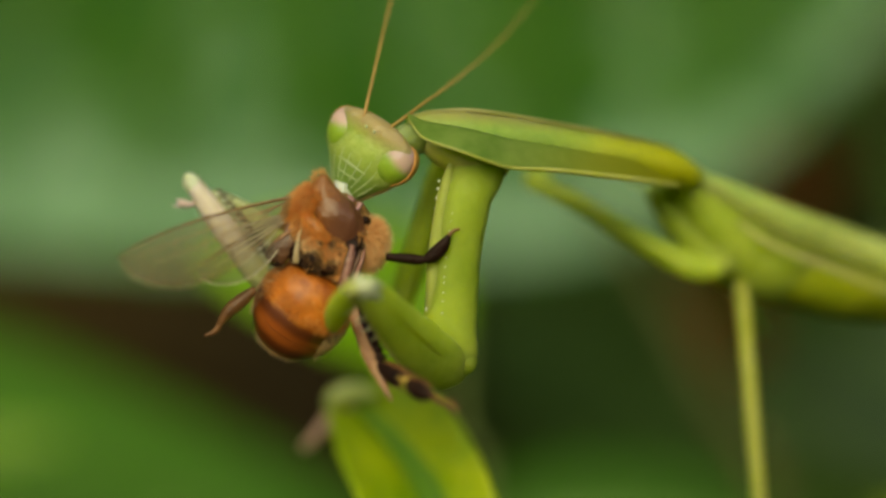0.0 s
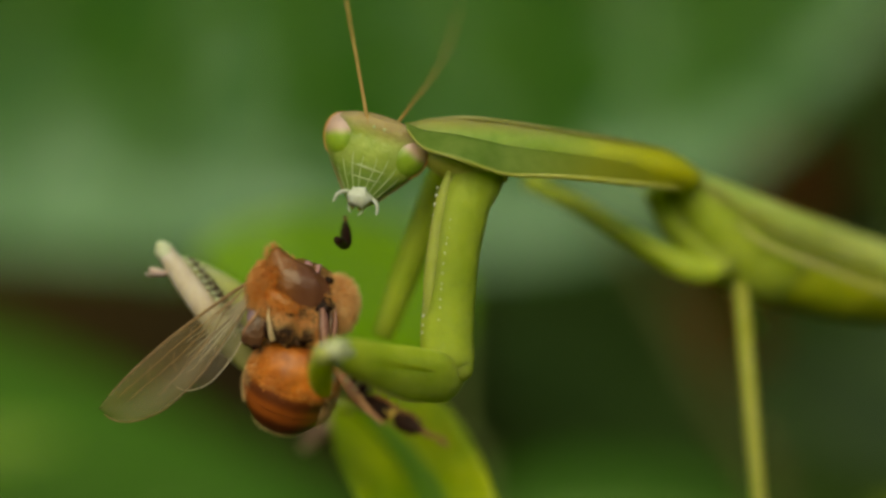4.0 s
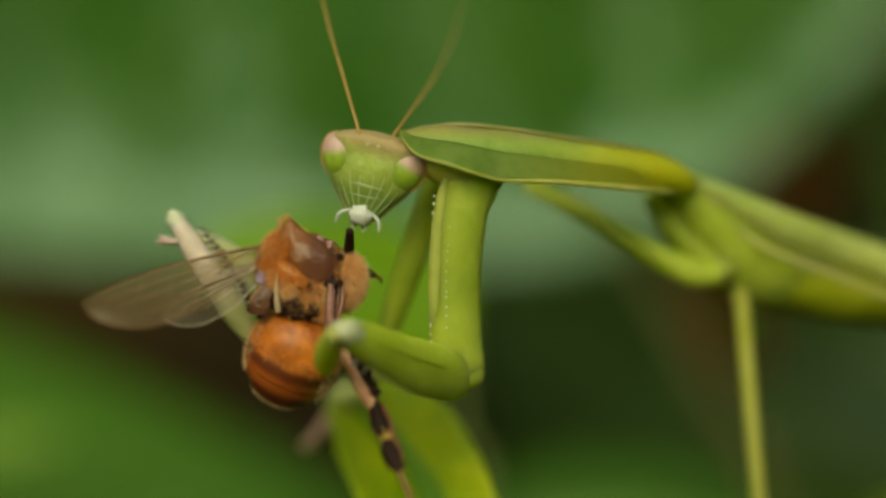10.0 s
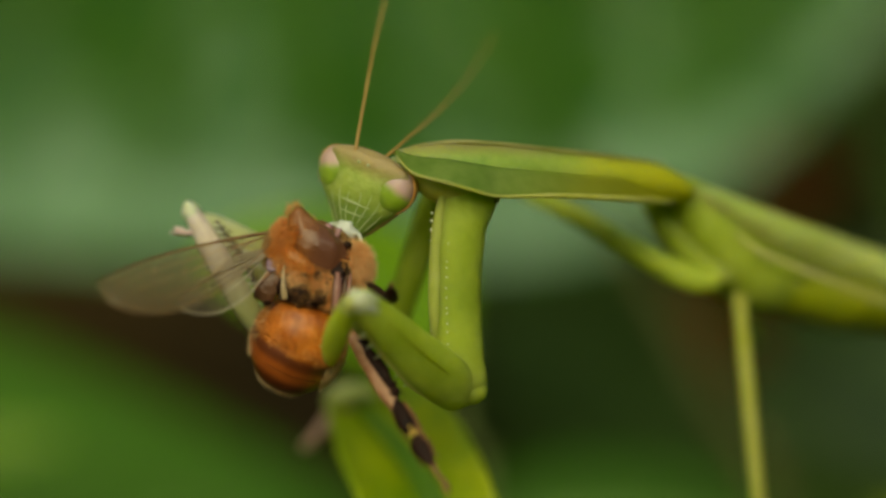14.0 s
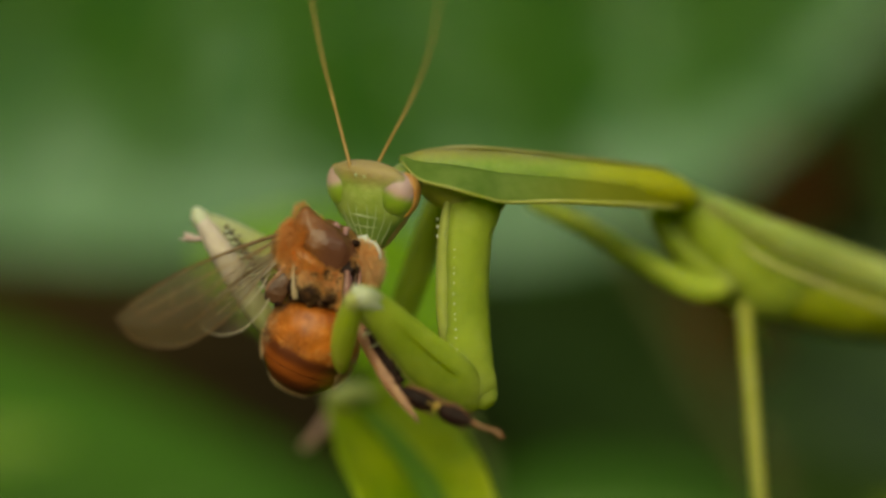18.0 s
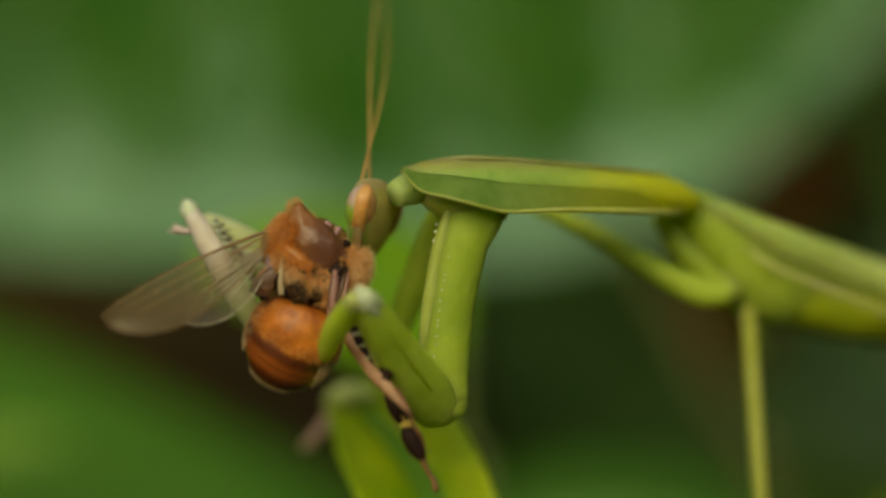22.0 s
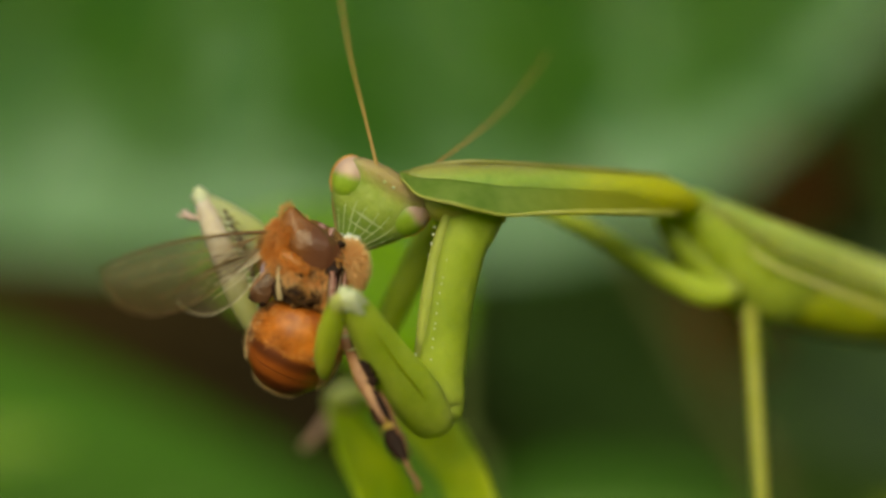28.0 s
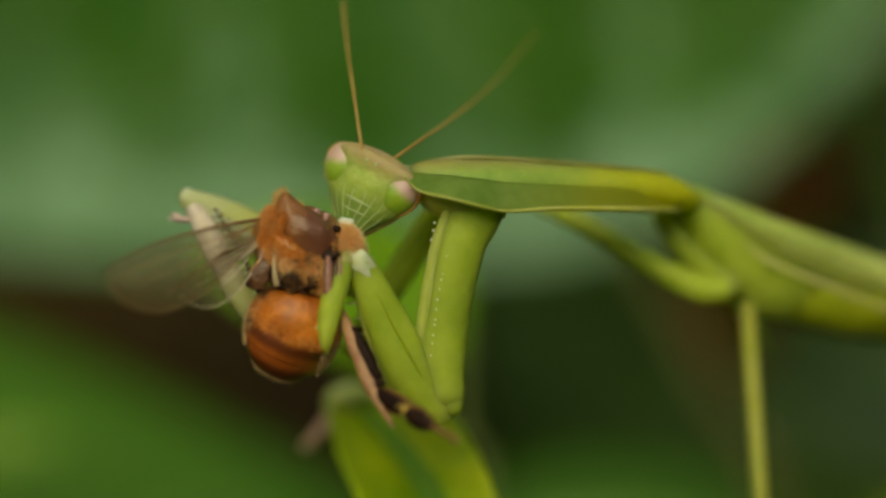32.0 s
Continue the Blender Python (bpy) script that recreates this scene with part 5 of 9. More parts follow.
    walk(m_feelers[1], [
        (0, pose(0.00062, -0.00085, 0.00090, -37.0, 22.1, 21.0)), (0.5, pose(0.00062, -0.00085, 0.00090, -27.7, -13.5, 88.1)),
        (1, pose(0.00062, -0.00085, 0.00090, -39.1, 23.1, 48.2)), (1.5, pose(0.00062, -0.00085, 0.00090, -49.5, 28.9, 36.4)),
        (2, pose(0.00062, -0.00085, 0.00090, -45.3, 26.5, 20.5)), (2.5, pose(0.00062, -0.00085, 0.00090, -47.2, 20.5, 22.1)),
        (3, pose(0.00062, -0.00085, 0.00090, -51.0, 13.7, 3.3)), (3.5, pose(0.00062, -0.00085, 0.00090, -52.2, 14.0, 1.9)),
        (5.5, pose(0.00062, -0.00085, 0.00090, -23.3, 7.9, 10.4)), (6, pose(0.00062, -0.00085, 0.00090, -16.2, 5.6, 18.5)),
        (6.5, pose(0.00062, -0.00085, 0.00090, -46.3, 19.6, 16.4)), (7, pose(0.00062, -0.00085, 0.00090, -51.9, 9.9, -3.5)),
        (7.5, pose(0.00062, -0.00085, 0.00090, -45.6, -8.5, 79.3)), (8, pose(0.00062, -0.00085, 0.00090, -42.3, -11.0, 79.5)),
        (8.5, pose(0.00062, -0.00085, 0.00090, -39.7, 21.5, 24.5)), (9, pose(0.00062, -0.00085, 0.00090, -35.6, 15.9, 8.9)),
        (9.5, pose(0.00062, -0.00085, 0.00090, -40.8, 16.9, 3.4)), (10, pose(0.00062, -0.00085, 0.00090, -49.0, 19.9, 6.0)),
        (10.5, pose(0.00062, -0.00085, 0.00090, -51.9, 17.7, 10.1)), (11, pose(0.00062, -0.00085, 0.00090, -52.1, 21.5, 16.1)),
        (11.5, pose(0.00062, -0.00085, 0.00090, -43.8, 16.4, 22.7)), (12, pose(0.00062, -0.00085, 0.00090, -38.1, 15.7, 26.6)),
        (12.5, pose(0.00062, -0.00085, 0.00090, -38.7, 16.9, 23.3)), (13, pose(0.00062, -0.00085, 0.00090, -42.3, 17.4, 21.3)),
        (13.5, pose(0.00062, -0.00085, 0.00090, -27.5, -14.2, 70.0)), (14, pose(0.00062, -0.00085, 0.00090, -50.8, 27.8, 14.7)),
        (14.5, pose(0.00062, -0.00085, 0.00090, -35.0, 9.4, 72.3)), (16.5, pose(0.00062, -0.00085, 0.00090, -47.0, 19.6, 5.4)),
        (17, pose(0.00062, -0.00085, 0.00090, -55.5, 14.5, 24.3)), (17.5, pose(0.00062, -0.00085, 0.00090, -47.4, 14.6, 25.9)),
        (18, pose(0.00062, -0.00085, 0.00090, -48.9, 25.3, 29.5)), (18.5, pose(0.00062, -0.00085, 0.00090, -38.2, 30.4, 50.8)),
        (19, pose(0.00062, -0.00085, 0.00090, -39.0, 16.4, 24.0)), (19.5, pose(0.00062, -0.00085, 0.00090, -42.3, 18.1, 14.8)),
        (20, pose(0.00062, -0.00085, 0.00090, -59.4, 12.8, 42.2)), (20.5, pose(0.00062, -0.00085, 0.00090, -25.9, 4.3, 113.9)),
        (21, pose(0.00062, -0.00085, 0.00090, -30.1, -1.7, 66.7)), (21.5, pose(0.00062, -0.00085, 0.00090, -32.5, 0.1, 58.8)),
        (22, pose(0.00062, -0.00085, 0.00090, -28.3, -2.2, 108.4)), (22.5, pose(0.00062, -0.00085, 0.00090, -39.0, 19.1, 35.4)),
        (23, pose(0.00062, -0.00085, 0.00090, -38.7, 21.4, -8.7)), (23.5, pose(0.00062, -0.00085, 0.00090, -43.9, 11.7, 1.2)),
        (24, pose(0.00062, -0.00085, 0.00090, -43.4, 16.4, 35.8)), (24.5, pose(0.00062, -0.00085, 0.00090, -45.4, 4.0, 17.9)),
        (25, pose(0.00062, -0.00085, 0.00090, -31.0, 7.1, 53.0)), (25.5, pose(0.00062, -0.00085, 0.00090, -43.4, 17.6, -14.6)),
        (27.5, pose(0.00062, -0.00085, 0.00090, -53.5, -8.7, -21.9)), (28, pose(0.00062, -0.00085, 0.00090, -39.9, 17.7, -9.0)),
        (28.5, pose(0.00062, -0.00085, 0.00090, -44.8, 13.9, -1.8)), (29, pose(0.00062, -0.00085, 0.00090, -47.4, 5.5, 0.2)),
        (29.5, pose(0.00062, -0.00085, 0.00090, -49.0, 18.4, 5.0)), (30, pose(0.00062, -0.00085, 0.00090, -50.5, 22.9, 3.7)),
        (30.5, pose(0.00062, -0.00085, 0.00090, -46.9, 23.3, -8.9)), (31, pose(0.00062, -0.00085, 0.00090, -46.5, 19.3, -10.2)),
        (31.5, pose(0.00062, -0.00085, 0.00090, -40.6, 19.6, -10.1)), (32, pose(0.00062, -0.00085, 0.00090, -40.5, 29.0, 14.6)),
    ])
    walk(m_pronotum, [
        (0, pose(-0.01336, -0.00750, 0.02175, 0.0, 3.2, 0.0)), (0.5, pose(-0.01349, -0.00750, 0.02166, 0.0, 2.9, 0.0)),
        (1, pose(-0.01344, -0.00750, 0.02161, 0.0, 2.7, 0.0)), (1.5, pose(-0.01341, -0.00750, 0.02150, 0.0, 2.3, 0.0)),
        (2, pose(-0.01349, -0.00750, 0.02136, 0.0, 1.8, 0.0)), (2.5, pose(-0.01344, -0.00750, 0.02141, 0.0, 2.1, 0.0)),
        (3, pose(-0.01341, -0.00750, 0.02141, 0.0, 2.0, 0.0)), (3.5, pose(-0.01341, -0.00750, 0.02144, 0.0, 2.1, 0.0)),
        (5.5, pose(-0.01341, -0.00750, 0.02125, 0.0, 1.0, 0.0)), (6, pose(-0.01327, -0.00750, 0.02125, 0.0, 0.7, 0.0)),
        (6.5, pose(-0.01341, -0.00750, 0.02133, 0.0, 1.2, 0.0)), (7, pose(-0.01355, -0.00750, 0.02125, 0.0, 1.3, 0.0)),
        (7.5, pose(-0.01355, -0.00750, 0.02119, 0.0, 1.3, 0.0)), (8, pose(-0.01349, -0.00750, 0.02111, 0.0, 1.1, 0.0)),
        (8.5, pose(-0.01355, -0.00750, 0.02114, 0.0, 1.3, 0.0)), (9, pose(-0.01358, -0.00750, 0.02111, 0.0, 1.1, 0.0)),
        (9.5, pose(-0.01358, -0.00750, 0.02106, 0.0, 0.8, 0.0)), (10, pose(-0.01366, -0.00750, 0.02111, 0.0, 1.2, 0.0)),
        (10.5, pose(-0.01366, -0.00750, 0.02111, 0.0, 1.2, 0.0)), (11, pose(-0.01366, -0.00750, 0.02103, 0.0, 0.8, 0.0)),
        (11.5, pose(-0.01371, -0.00750, 0.02097, 0.0, 0.5, 0.0)), (12, pose(-0.01374, -0.00750, 0.02081, 0.0, 0.0, 0.0)),
        (12.5, pose(-0.01382, -0.00750, 0.02081, 0.0, 0.8, 0.0)), (13, pose(-0.01391, -0.00750, 0.02051, 0.0, -0.0, 0.0)),
        (13.5, pose(-0.01391, -0.00750, 0.02034, 0.0, -0.9, 0.0)), (14, pose(-0.01380, -0.00750, 0.02034, 0.0, -0.8, 0.0)),
        (14.5, pose(-0.01374, -0.00750, 0.02048, 0.0, -0.4, 0.0)), (16.5, pose(-0.01355, -0.00750, 0.02031, 0.0, -0.4, 0.0)),
        (17, pose(-0.01363, -0.00750, 0.02015, 0.0, -0.5, 0.0)), (17.5, pose(-0.01355, -0.00750, 0.02009, 0.0, -0.7, 0.0)),
        (18, pose(-0.01355, -0.00750, 0.02007, 0.0, -0.7, 0.0)), (18.5, pose(-0.01363, -0.00750, 0.02007, 0.0, -0.5, 0.0)),
        (19, pose(-0.01366, -0.00750, 0.01976, 0.0, -0.6, 0.0)), (19.5, pose(-0.01371, -0.00750, 0.01963, 0.0, -0.6, 0.0)),
        (20, pose(-0.01355, -0.00750, 0.01946, 0.0, -1.6, 0.0)), (20.5, pose(-0.01349, -0.00750, 0.01960, 0.0, -1.2, 0.0)),
        (21, pose(-0.01349, -0.00750, 0.01968, 0.0, -1.1, 0.0)), (21.5, pose(-0.01349, -0.00750, 0.01963, 0.0, -1.6, 0.0)),
        (22, pose(-0.01341, -0.00750, 0.01960, 0.0, -2.0, 0.0)), (22.5, pose(-0.01344, -0.00750, 0.01971, 0.0, -1.5, 0.0)),
        (23, pose(-0.01349, -0.00750, 0.01976, 0.0, -1.3, 0.0)), (23.5, pose(-0.01344, -0.00750, 0.01979, 0.0, -1.3, 0.0)),
        (24, pose(-0.01358, -0.00750, 0.01971, 0.0, -1.8, 0.0)), (24.5, pose(-0.01349, -0.00750, 0.01979, 0.0, -1.5, 0.0)),
        (25, pose(-0.01349, -0.00750, 0.01985, 0.0, -1.3, 0.0)), (25.5, pose(-0.01349, -0.00750, 0.01993, 0.0, -1.0, 0.0)),
        (27.5, pose(-0.01355, -0.00750, 0.01946, 0.0, -2.7, 0.0)), (28, pose(-0.01349, -0.00750, 0.01943, 0.0, -2.9, 0.0)),
        (28.5, pose(-0.01344, -0.00750, 0.01952, 0.0, -2.5, 0.0)), (29, pose(-0.01336, -0.00750, 0.01960, 0.0, -2.0, 0.0)),
        (29.5, pose(-0.01336, -0.00750, 0.01943, 0.0, -2.2, 0.0)), (30, pose(-0.01336, -0.00750, 0.01943, 0.0, -2.2, 0.0)),
        (30.5, pose(-0.01344, -0.00750, 0.01952, 0.0, -2.5, 0.0)), (31, pose(-0.01358, -0.00750, 0.01960, 0.0, -2.7, 0.0)),
        (31.5, pose(-0.01341, -0.00750, 0.01954, 0.0, -3.2, 0.0)), (32, pose(-0.01349, -0.00750, 0.01963, 0.0, -2.6, 0.0)),
    ])
    walk(m_neck, [
        (0, pose(-0.01671, -0.00750, 0.02355, -161.3, -71.7, -180.0)), (0.5, pose(-0.01686, -0.00750, 0.02345, -141.3, -64.8, 180.0)),
        (1, pose(-0.01681, -0.00750, 0.02338, -154.7, -64.7, 180.0)), (1.5, pose(-0.01679, -0.00750, 0.02325, -156.5, -69.6, 180.0)),
        (2, pose(-0.01689, -0.00750, 0.02308, -160.4, -80.9, 180.0)), (2.5, pose(-0.01683, -0.00750, 0.02315, -160.3, -84.8, -180.0)),
        (3, pose(-0.01680, -0.00750, 0.02315, -162.6, -82.8, 180.0)), (3.5, pose(-0.01680, -0.00750, 0.02318, -162.7, -84.5, 180.0)),
        (5.5, pose(-0.01683, -0.00750, 0.02292, -163.2, -87.8, 180.0)), (6, pose(-0.01670, -0.00750, 0.02291, -160.4, -85.5, 180.0)),
        (6.5, pose(-0.01683, -0.00750, 0.02302, -159.6, -75.7, -180.0)), (7, pose(-0.01696, -0.00750, 0.02294, -162.6, -79.7, 180.0)),
        (7.5, pose(-0.01696, -0.00750, 0.02289, -138.9, -69.6, 180.0)), (8, pose(-0.01691, -0.00750, 0.02279, -140.7, -75.5, 180.0)),
        (8.5, pose(-0.01696, -0.00750, 0.02283, -160.2, -68.6, 180.0)), (9, pose(-0.01699, -0.00750, 0.02280, -161.5, -73.6, 180.0)),
        (9.5, pose(-0.01700, -0.00750, 0.02272, -162.2, -75.9, 180.0)), (10, pose(-0.01707, -0.00750, 0.02280, -161.3, -74.9, -180.0)),
        (10.5, pose(-0.01707, -0.00750, 0.02280, -162.0, -69.9, -180.0)), (11, pose(-0.01709, -0.00750, 0.02269, -161.9, -71.6, 180.0)),
        (11.5, pose(-0.01715, -0.00750, 0.02262, -159.8, -72.4, 180.0)), (12, pose(-0.01719, -0.00750, 0.02243, -159.3, -71.7, 180.0)),
        (12.5, pose(-0.01725, -0.00750, 0.02247, -159.3, -72.6, 180.0)), (13, pose(-0.01736, -0.00750, 0.02212, -159.7, -70.4, 180.0)),
        (13.5, pose(-0.01738, -0.00750, 0.02190, -140.4, -82.9, 180.0)), (14, pose(-0.01727, -0.00750, 0.02191, -159.5, -73.7, 180.0)),
        (14.5, pose(-0.01720, -0.00750, 0.02207, -144.3, -79.0, 180.0)), (16.5, pose(-0.01701, -0.00750, 0.02191, -160.8, -64.0, -180.0)),
        (17, pose(-0.01709, -0.00750, 0.02174, -156.7, -70.9, 180.0)), (17.5, pose(-0.01702, -0.00750, 0.02167, -156.5, -72.7, 180.0)),
        (18, pose(-0.01702, -0.00750, 0.02164, -153.4, -68.5, -180.0)), (18.5, pose(-0.01709, -0.00750, 0.02165, -143.2, -65.1, 180.0)),
        (19, pose(-0.01712, -0.00750, 0.02134, -159.1, -65.1, 180.0)), (19.5, pose(-0.01718, -0.00750, 0.02121, -154.9, -52.0, 180.0)),
        (20, pose(-0.01704, -0.00750, 0.02098, -152.7, -67.3, 180.0)), (20.5, pose(-0.01698, -0.00750, 0.02114, -138.9, -55.9, -180.0)),
        (21, pose(-0.01697, -0.00750, 0.02123, -143.2, -75.6, 180.0)), (21.5, pose(-0.01699, -0.00750, 0.02115, -147.8, -74.5, 180.0)),
        (22, pose(-0.01691, -0.00750, 0.02110, -143.9, -70.1, -180.0)), (22.5, pose(-0.01693, -0.00750, 0.02124, -155.6, -78.5, 180.0)),
        (23, pose(-0.01698, -0.00750, 0.02130, -162.1, -86.7, 180.0)), (23.5, pose(-0.01692, -0.00750, 0.02133, -161.1, -83.6, 180.0)),
        (24, pose(-0.01707, -0.00750, 0.02122, -155.3, -74.6, 180.0)), (24.5, pose(-0.01698, -0.00750, 0.02132, -159.8, -78.4, 180.0)),
        (25, pose(-0.01698, -0.00750, 0.02138, -152.9, -76.7, 180.0)), (25.5, pose(-0.01697, -0.00750, 0.02149, -161.8, -83.8, -180.0)),
        (27.5, pose(-0.01707, -0.00750, 0.02091, -155.1, -64.8, 180.0)), (28, pose(-0.01702, -0.00750, 0.02087, -161.1, -81.9, 180.0)),
        (28.5, pose(-0.01695, -0.00750, 0.02098, -161.1, -82.2, 180.0)), (29, pose(-0.01686, -0.00750, 0.02109, 18.1, -88.1, 0.0)),
        (29.5, pose(-0.01686, -0.00750, 0.02092, -160.2, -85.3, -180.0)), (30, pose(-0.01686, -0.00750, 0.02092, -159.8, -64.8, -180.0)),
        (30.5, pose(-0.01695, -0.00750, 0.02098, -161.7, -70.5, 180.0)), (31, pose(-0.01710, -0.00750, 0.02105, -160.5, -77.7, 180.0)),
        (31.5, pose(-0.01695, -0.00750, 0.02096, 17.4, -88.5, -0.0)), (32, pose(-0.01701, -0.00750, 0.02109, 20.7, -87.3, 0.0)),
    ])
    walk(m_thorax, [
        (0, pose(-0.00222, 0.00000, 0.01662, 0.0, -0.0, 0.0)), (0.5, pose(-0.00227, 0.00000, 0.01661, 0.0, -0.0, 0.0)),
        (1, pose(-0.00231, 0.00000, 0.01660, 0.0, -0.0, 0.0)), (1.5, pose(-0.00231, 0.00000, 0.01655, 0.0, -0.0, 0.0)),
        (2, pose(-0.00231, 0.00000, 0.01651, 0.0, -0.0, 0.0)), (2.5, pose(-0.00230, 0.00000, 0.01652, 0.0, -0.0, 0.0)),
        (3, pose(-0.00229, 0.00000, 0.01653, 0.0, -0.0, 0.0)), (3.5, pose(-0.00228, 0.00000, 0.01654, 0.0, -0.0, 0.0)),
        (5.5, pose(-0.00228, 0.00000, 0.01654, 0.0, -0.0, 0.0)), (6, pose(-0.00228, 0.00000, 0.01654, 0.0, -0.0, 0.0)),
        (6.5, pose(-0.00228, 0.00000, 0.01654, 0.0, -0.0, 0.0)), (7, pose(-0.00231, 0.00000, 0.01645, 0.0, -0.0, 0.0)),
        (7.5, pose(-0.00231, 0.00000, 0.01634, 0.0, -0.0, 0.0)), (8, pose(-0.00230, 0.00000, 0.01633, 0.0, -0.0, 0.0)),
        (8.5, pose(-0.00229, 0.00000, 0.01632, 0.0, -0.0, 0.0)), (9, pose(-0.00228, 0.00000, 0.01631, 0.0, -0.0, 0.0)),
        (9.5, pose(-0.00228, 0.00000, 0.01633, 0.0, -0.0, 0.0)), (10, pose(-0.00228, 0.00000, 0.01635, 0.0, -0.0, 0.0)),
        (10.5, pose(-0.00228, 0.00000, 0.01636, 0.0, -0.0, 0.0)), (11, pose(-0.00231, 0.00000, 0.01635, 0.0, -0.0, 0.0)),
        (11.5, pose(-0.00234, 0.00000, 0.01633, 0.0, -0.0, 0.0)), (12, pose(-0.00237, 0.00000, 0.01631, 0.0, -0.0, 0.0)),
        (12.5, pose(-0.00234, 0.00000, 0.01628, 0.0, -0.0, 0.0)), (13, pose(-0.00240, 0.00000, 0.01613, 0.0, -0.0, 0.0)),
        (13.5, pose(-0.00238, 0.00000, 0.01609, 0.0, -0.0, 0.0)), (14, pose(-0.00237, 0.00000, 0.01605, 0.0, -0.0, 0.0)),
        (14.5, pose(-0.00237, 0.00000, 0.01610, 0.0, -0.0, 0.0)), (16.5, pose(-0.00216, 0.00000, 0.01584, 0.0, -0.0, 0.0)),
        (17, pose(-0.00216, 0.00000, 0.01576, 0.0, -0.0, 0.0)), (17.5, pose(-0.00214, 0.00000, 0.01567, 0.0, -0.0, 0.0)),
        (18, pose(-0.00211, 0.00000, 0.01559, 0.0, -0.0, 0.0)), (18.5, pose(-0.00214, 0.00000, 0.01547, 0.0, -0.0, 0.0)),
        (19, pose(-0.00216, 0.00000, 0.01535, 0.0, -0.0, 0.0)), (19.5, pose(-0.00208, 0.00000, 0.01531, 0.0, -0.0, 0.0)),
        (20, pose(-0.00199, 0.00000, 0.01527, 0.0, -0.0, 0.0)), (20.5, pose(-0.00198, 0.00000, 0.01531, 0.0, -0.0, 0.0)),
        (21, pose(-0.00196, 0.00000, 0.01535, 0.0, -0.0, 0.0)), (21.5, pose(-0.00192, 0.00000, 0.01537, 0.0, -0.0, 0.0)),
        (22, pose(-0.00188, 0.00000, 0.01538, 0.0, -0.0, 0.0)), (22.5, pose(-0.00188, 0.00000, 0.01540, 0.0, -0.0, 0.0)),
        (23, pose(-0.00189, 0.00000, 0.01543, 0.0, -0.0, 0.0)), (23.5, pose(-0.00190, 0.00000, 0.01545, 0.0, -0.0, 0.0)),
        (24, pose(-0.00190, 0.00000, 0.01547, 0.0, -0.0, 0.0)), (24.5, pose(-0.00190, 0.00000, 0.01550, 0.0, -0.0, 0.0)),
        (25, pose(-0.00190, 0.00000, 0.01553, 0.0, -0.0, 0.0)), (25.5, pose(-0.00190, 0.00000, 0.01556, 0.0, -0.0, 0.0)),
        (27.5, pose(-0.00182, 0.00000, 0.01538, 0.0, -0.0, 0.0)), (28, pose(-0.00181, 0.00000, 0.01539, 0.0, -0.0, 0.0)),
        (28.5, pose(-0.00180, 0.00000, 0.01540, 0.0, -0.0, 0.0)), (29, pose(-0.00179, 0.00000, 0.01541, 0.0, -0.0, 0.0)),
        (29.5, pose(-0.00173, 0.00000, 0.01524, 0.0, -0.0, 0.0)), (30, pose(-0.00173, 0.00000, 0.01527, 0.0, -0.0, 0.0)),
        (30.5, pose(-0.00182, 0.00000, 0.01538, 0.0, -0.0, 0.0)), (31, pose(-0.00182, 0.00000, 0.01544, 0.0, -0.0, 0.0)),
        (31.5, pose(-0.00186, 0.00000, 0.01550, 0.0, -0.0, 0.0)), (32, pose(-0.00190, 0.00000, 0.01556, 0.0, -0.0, 0.0)),
    ])
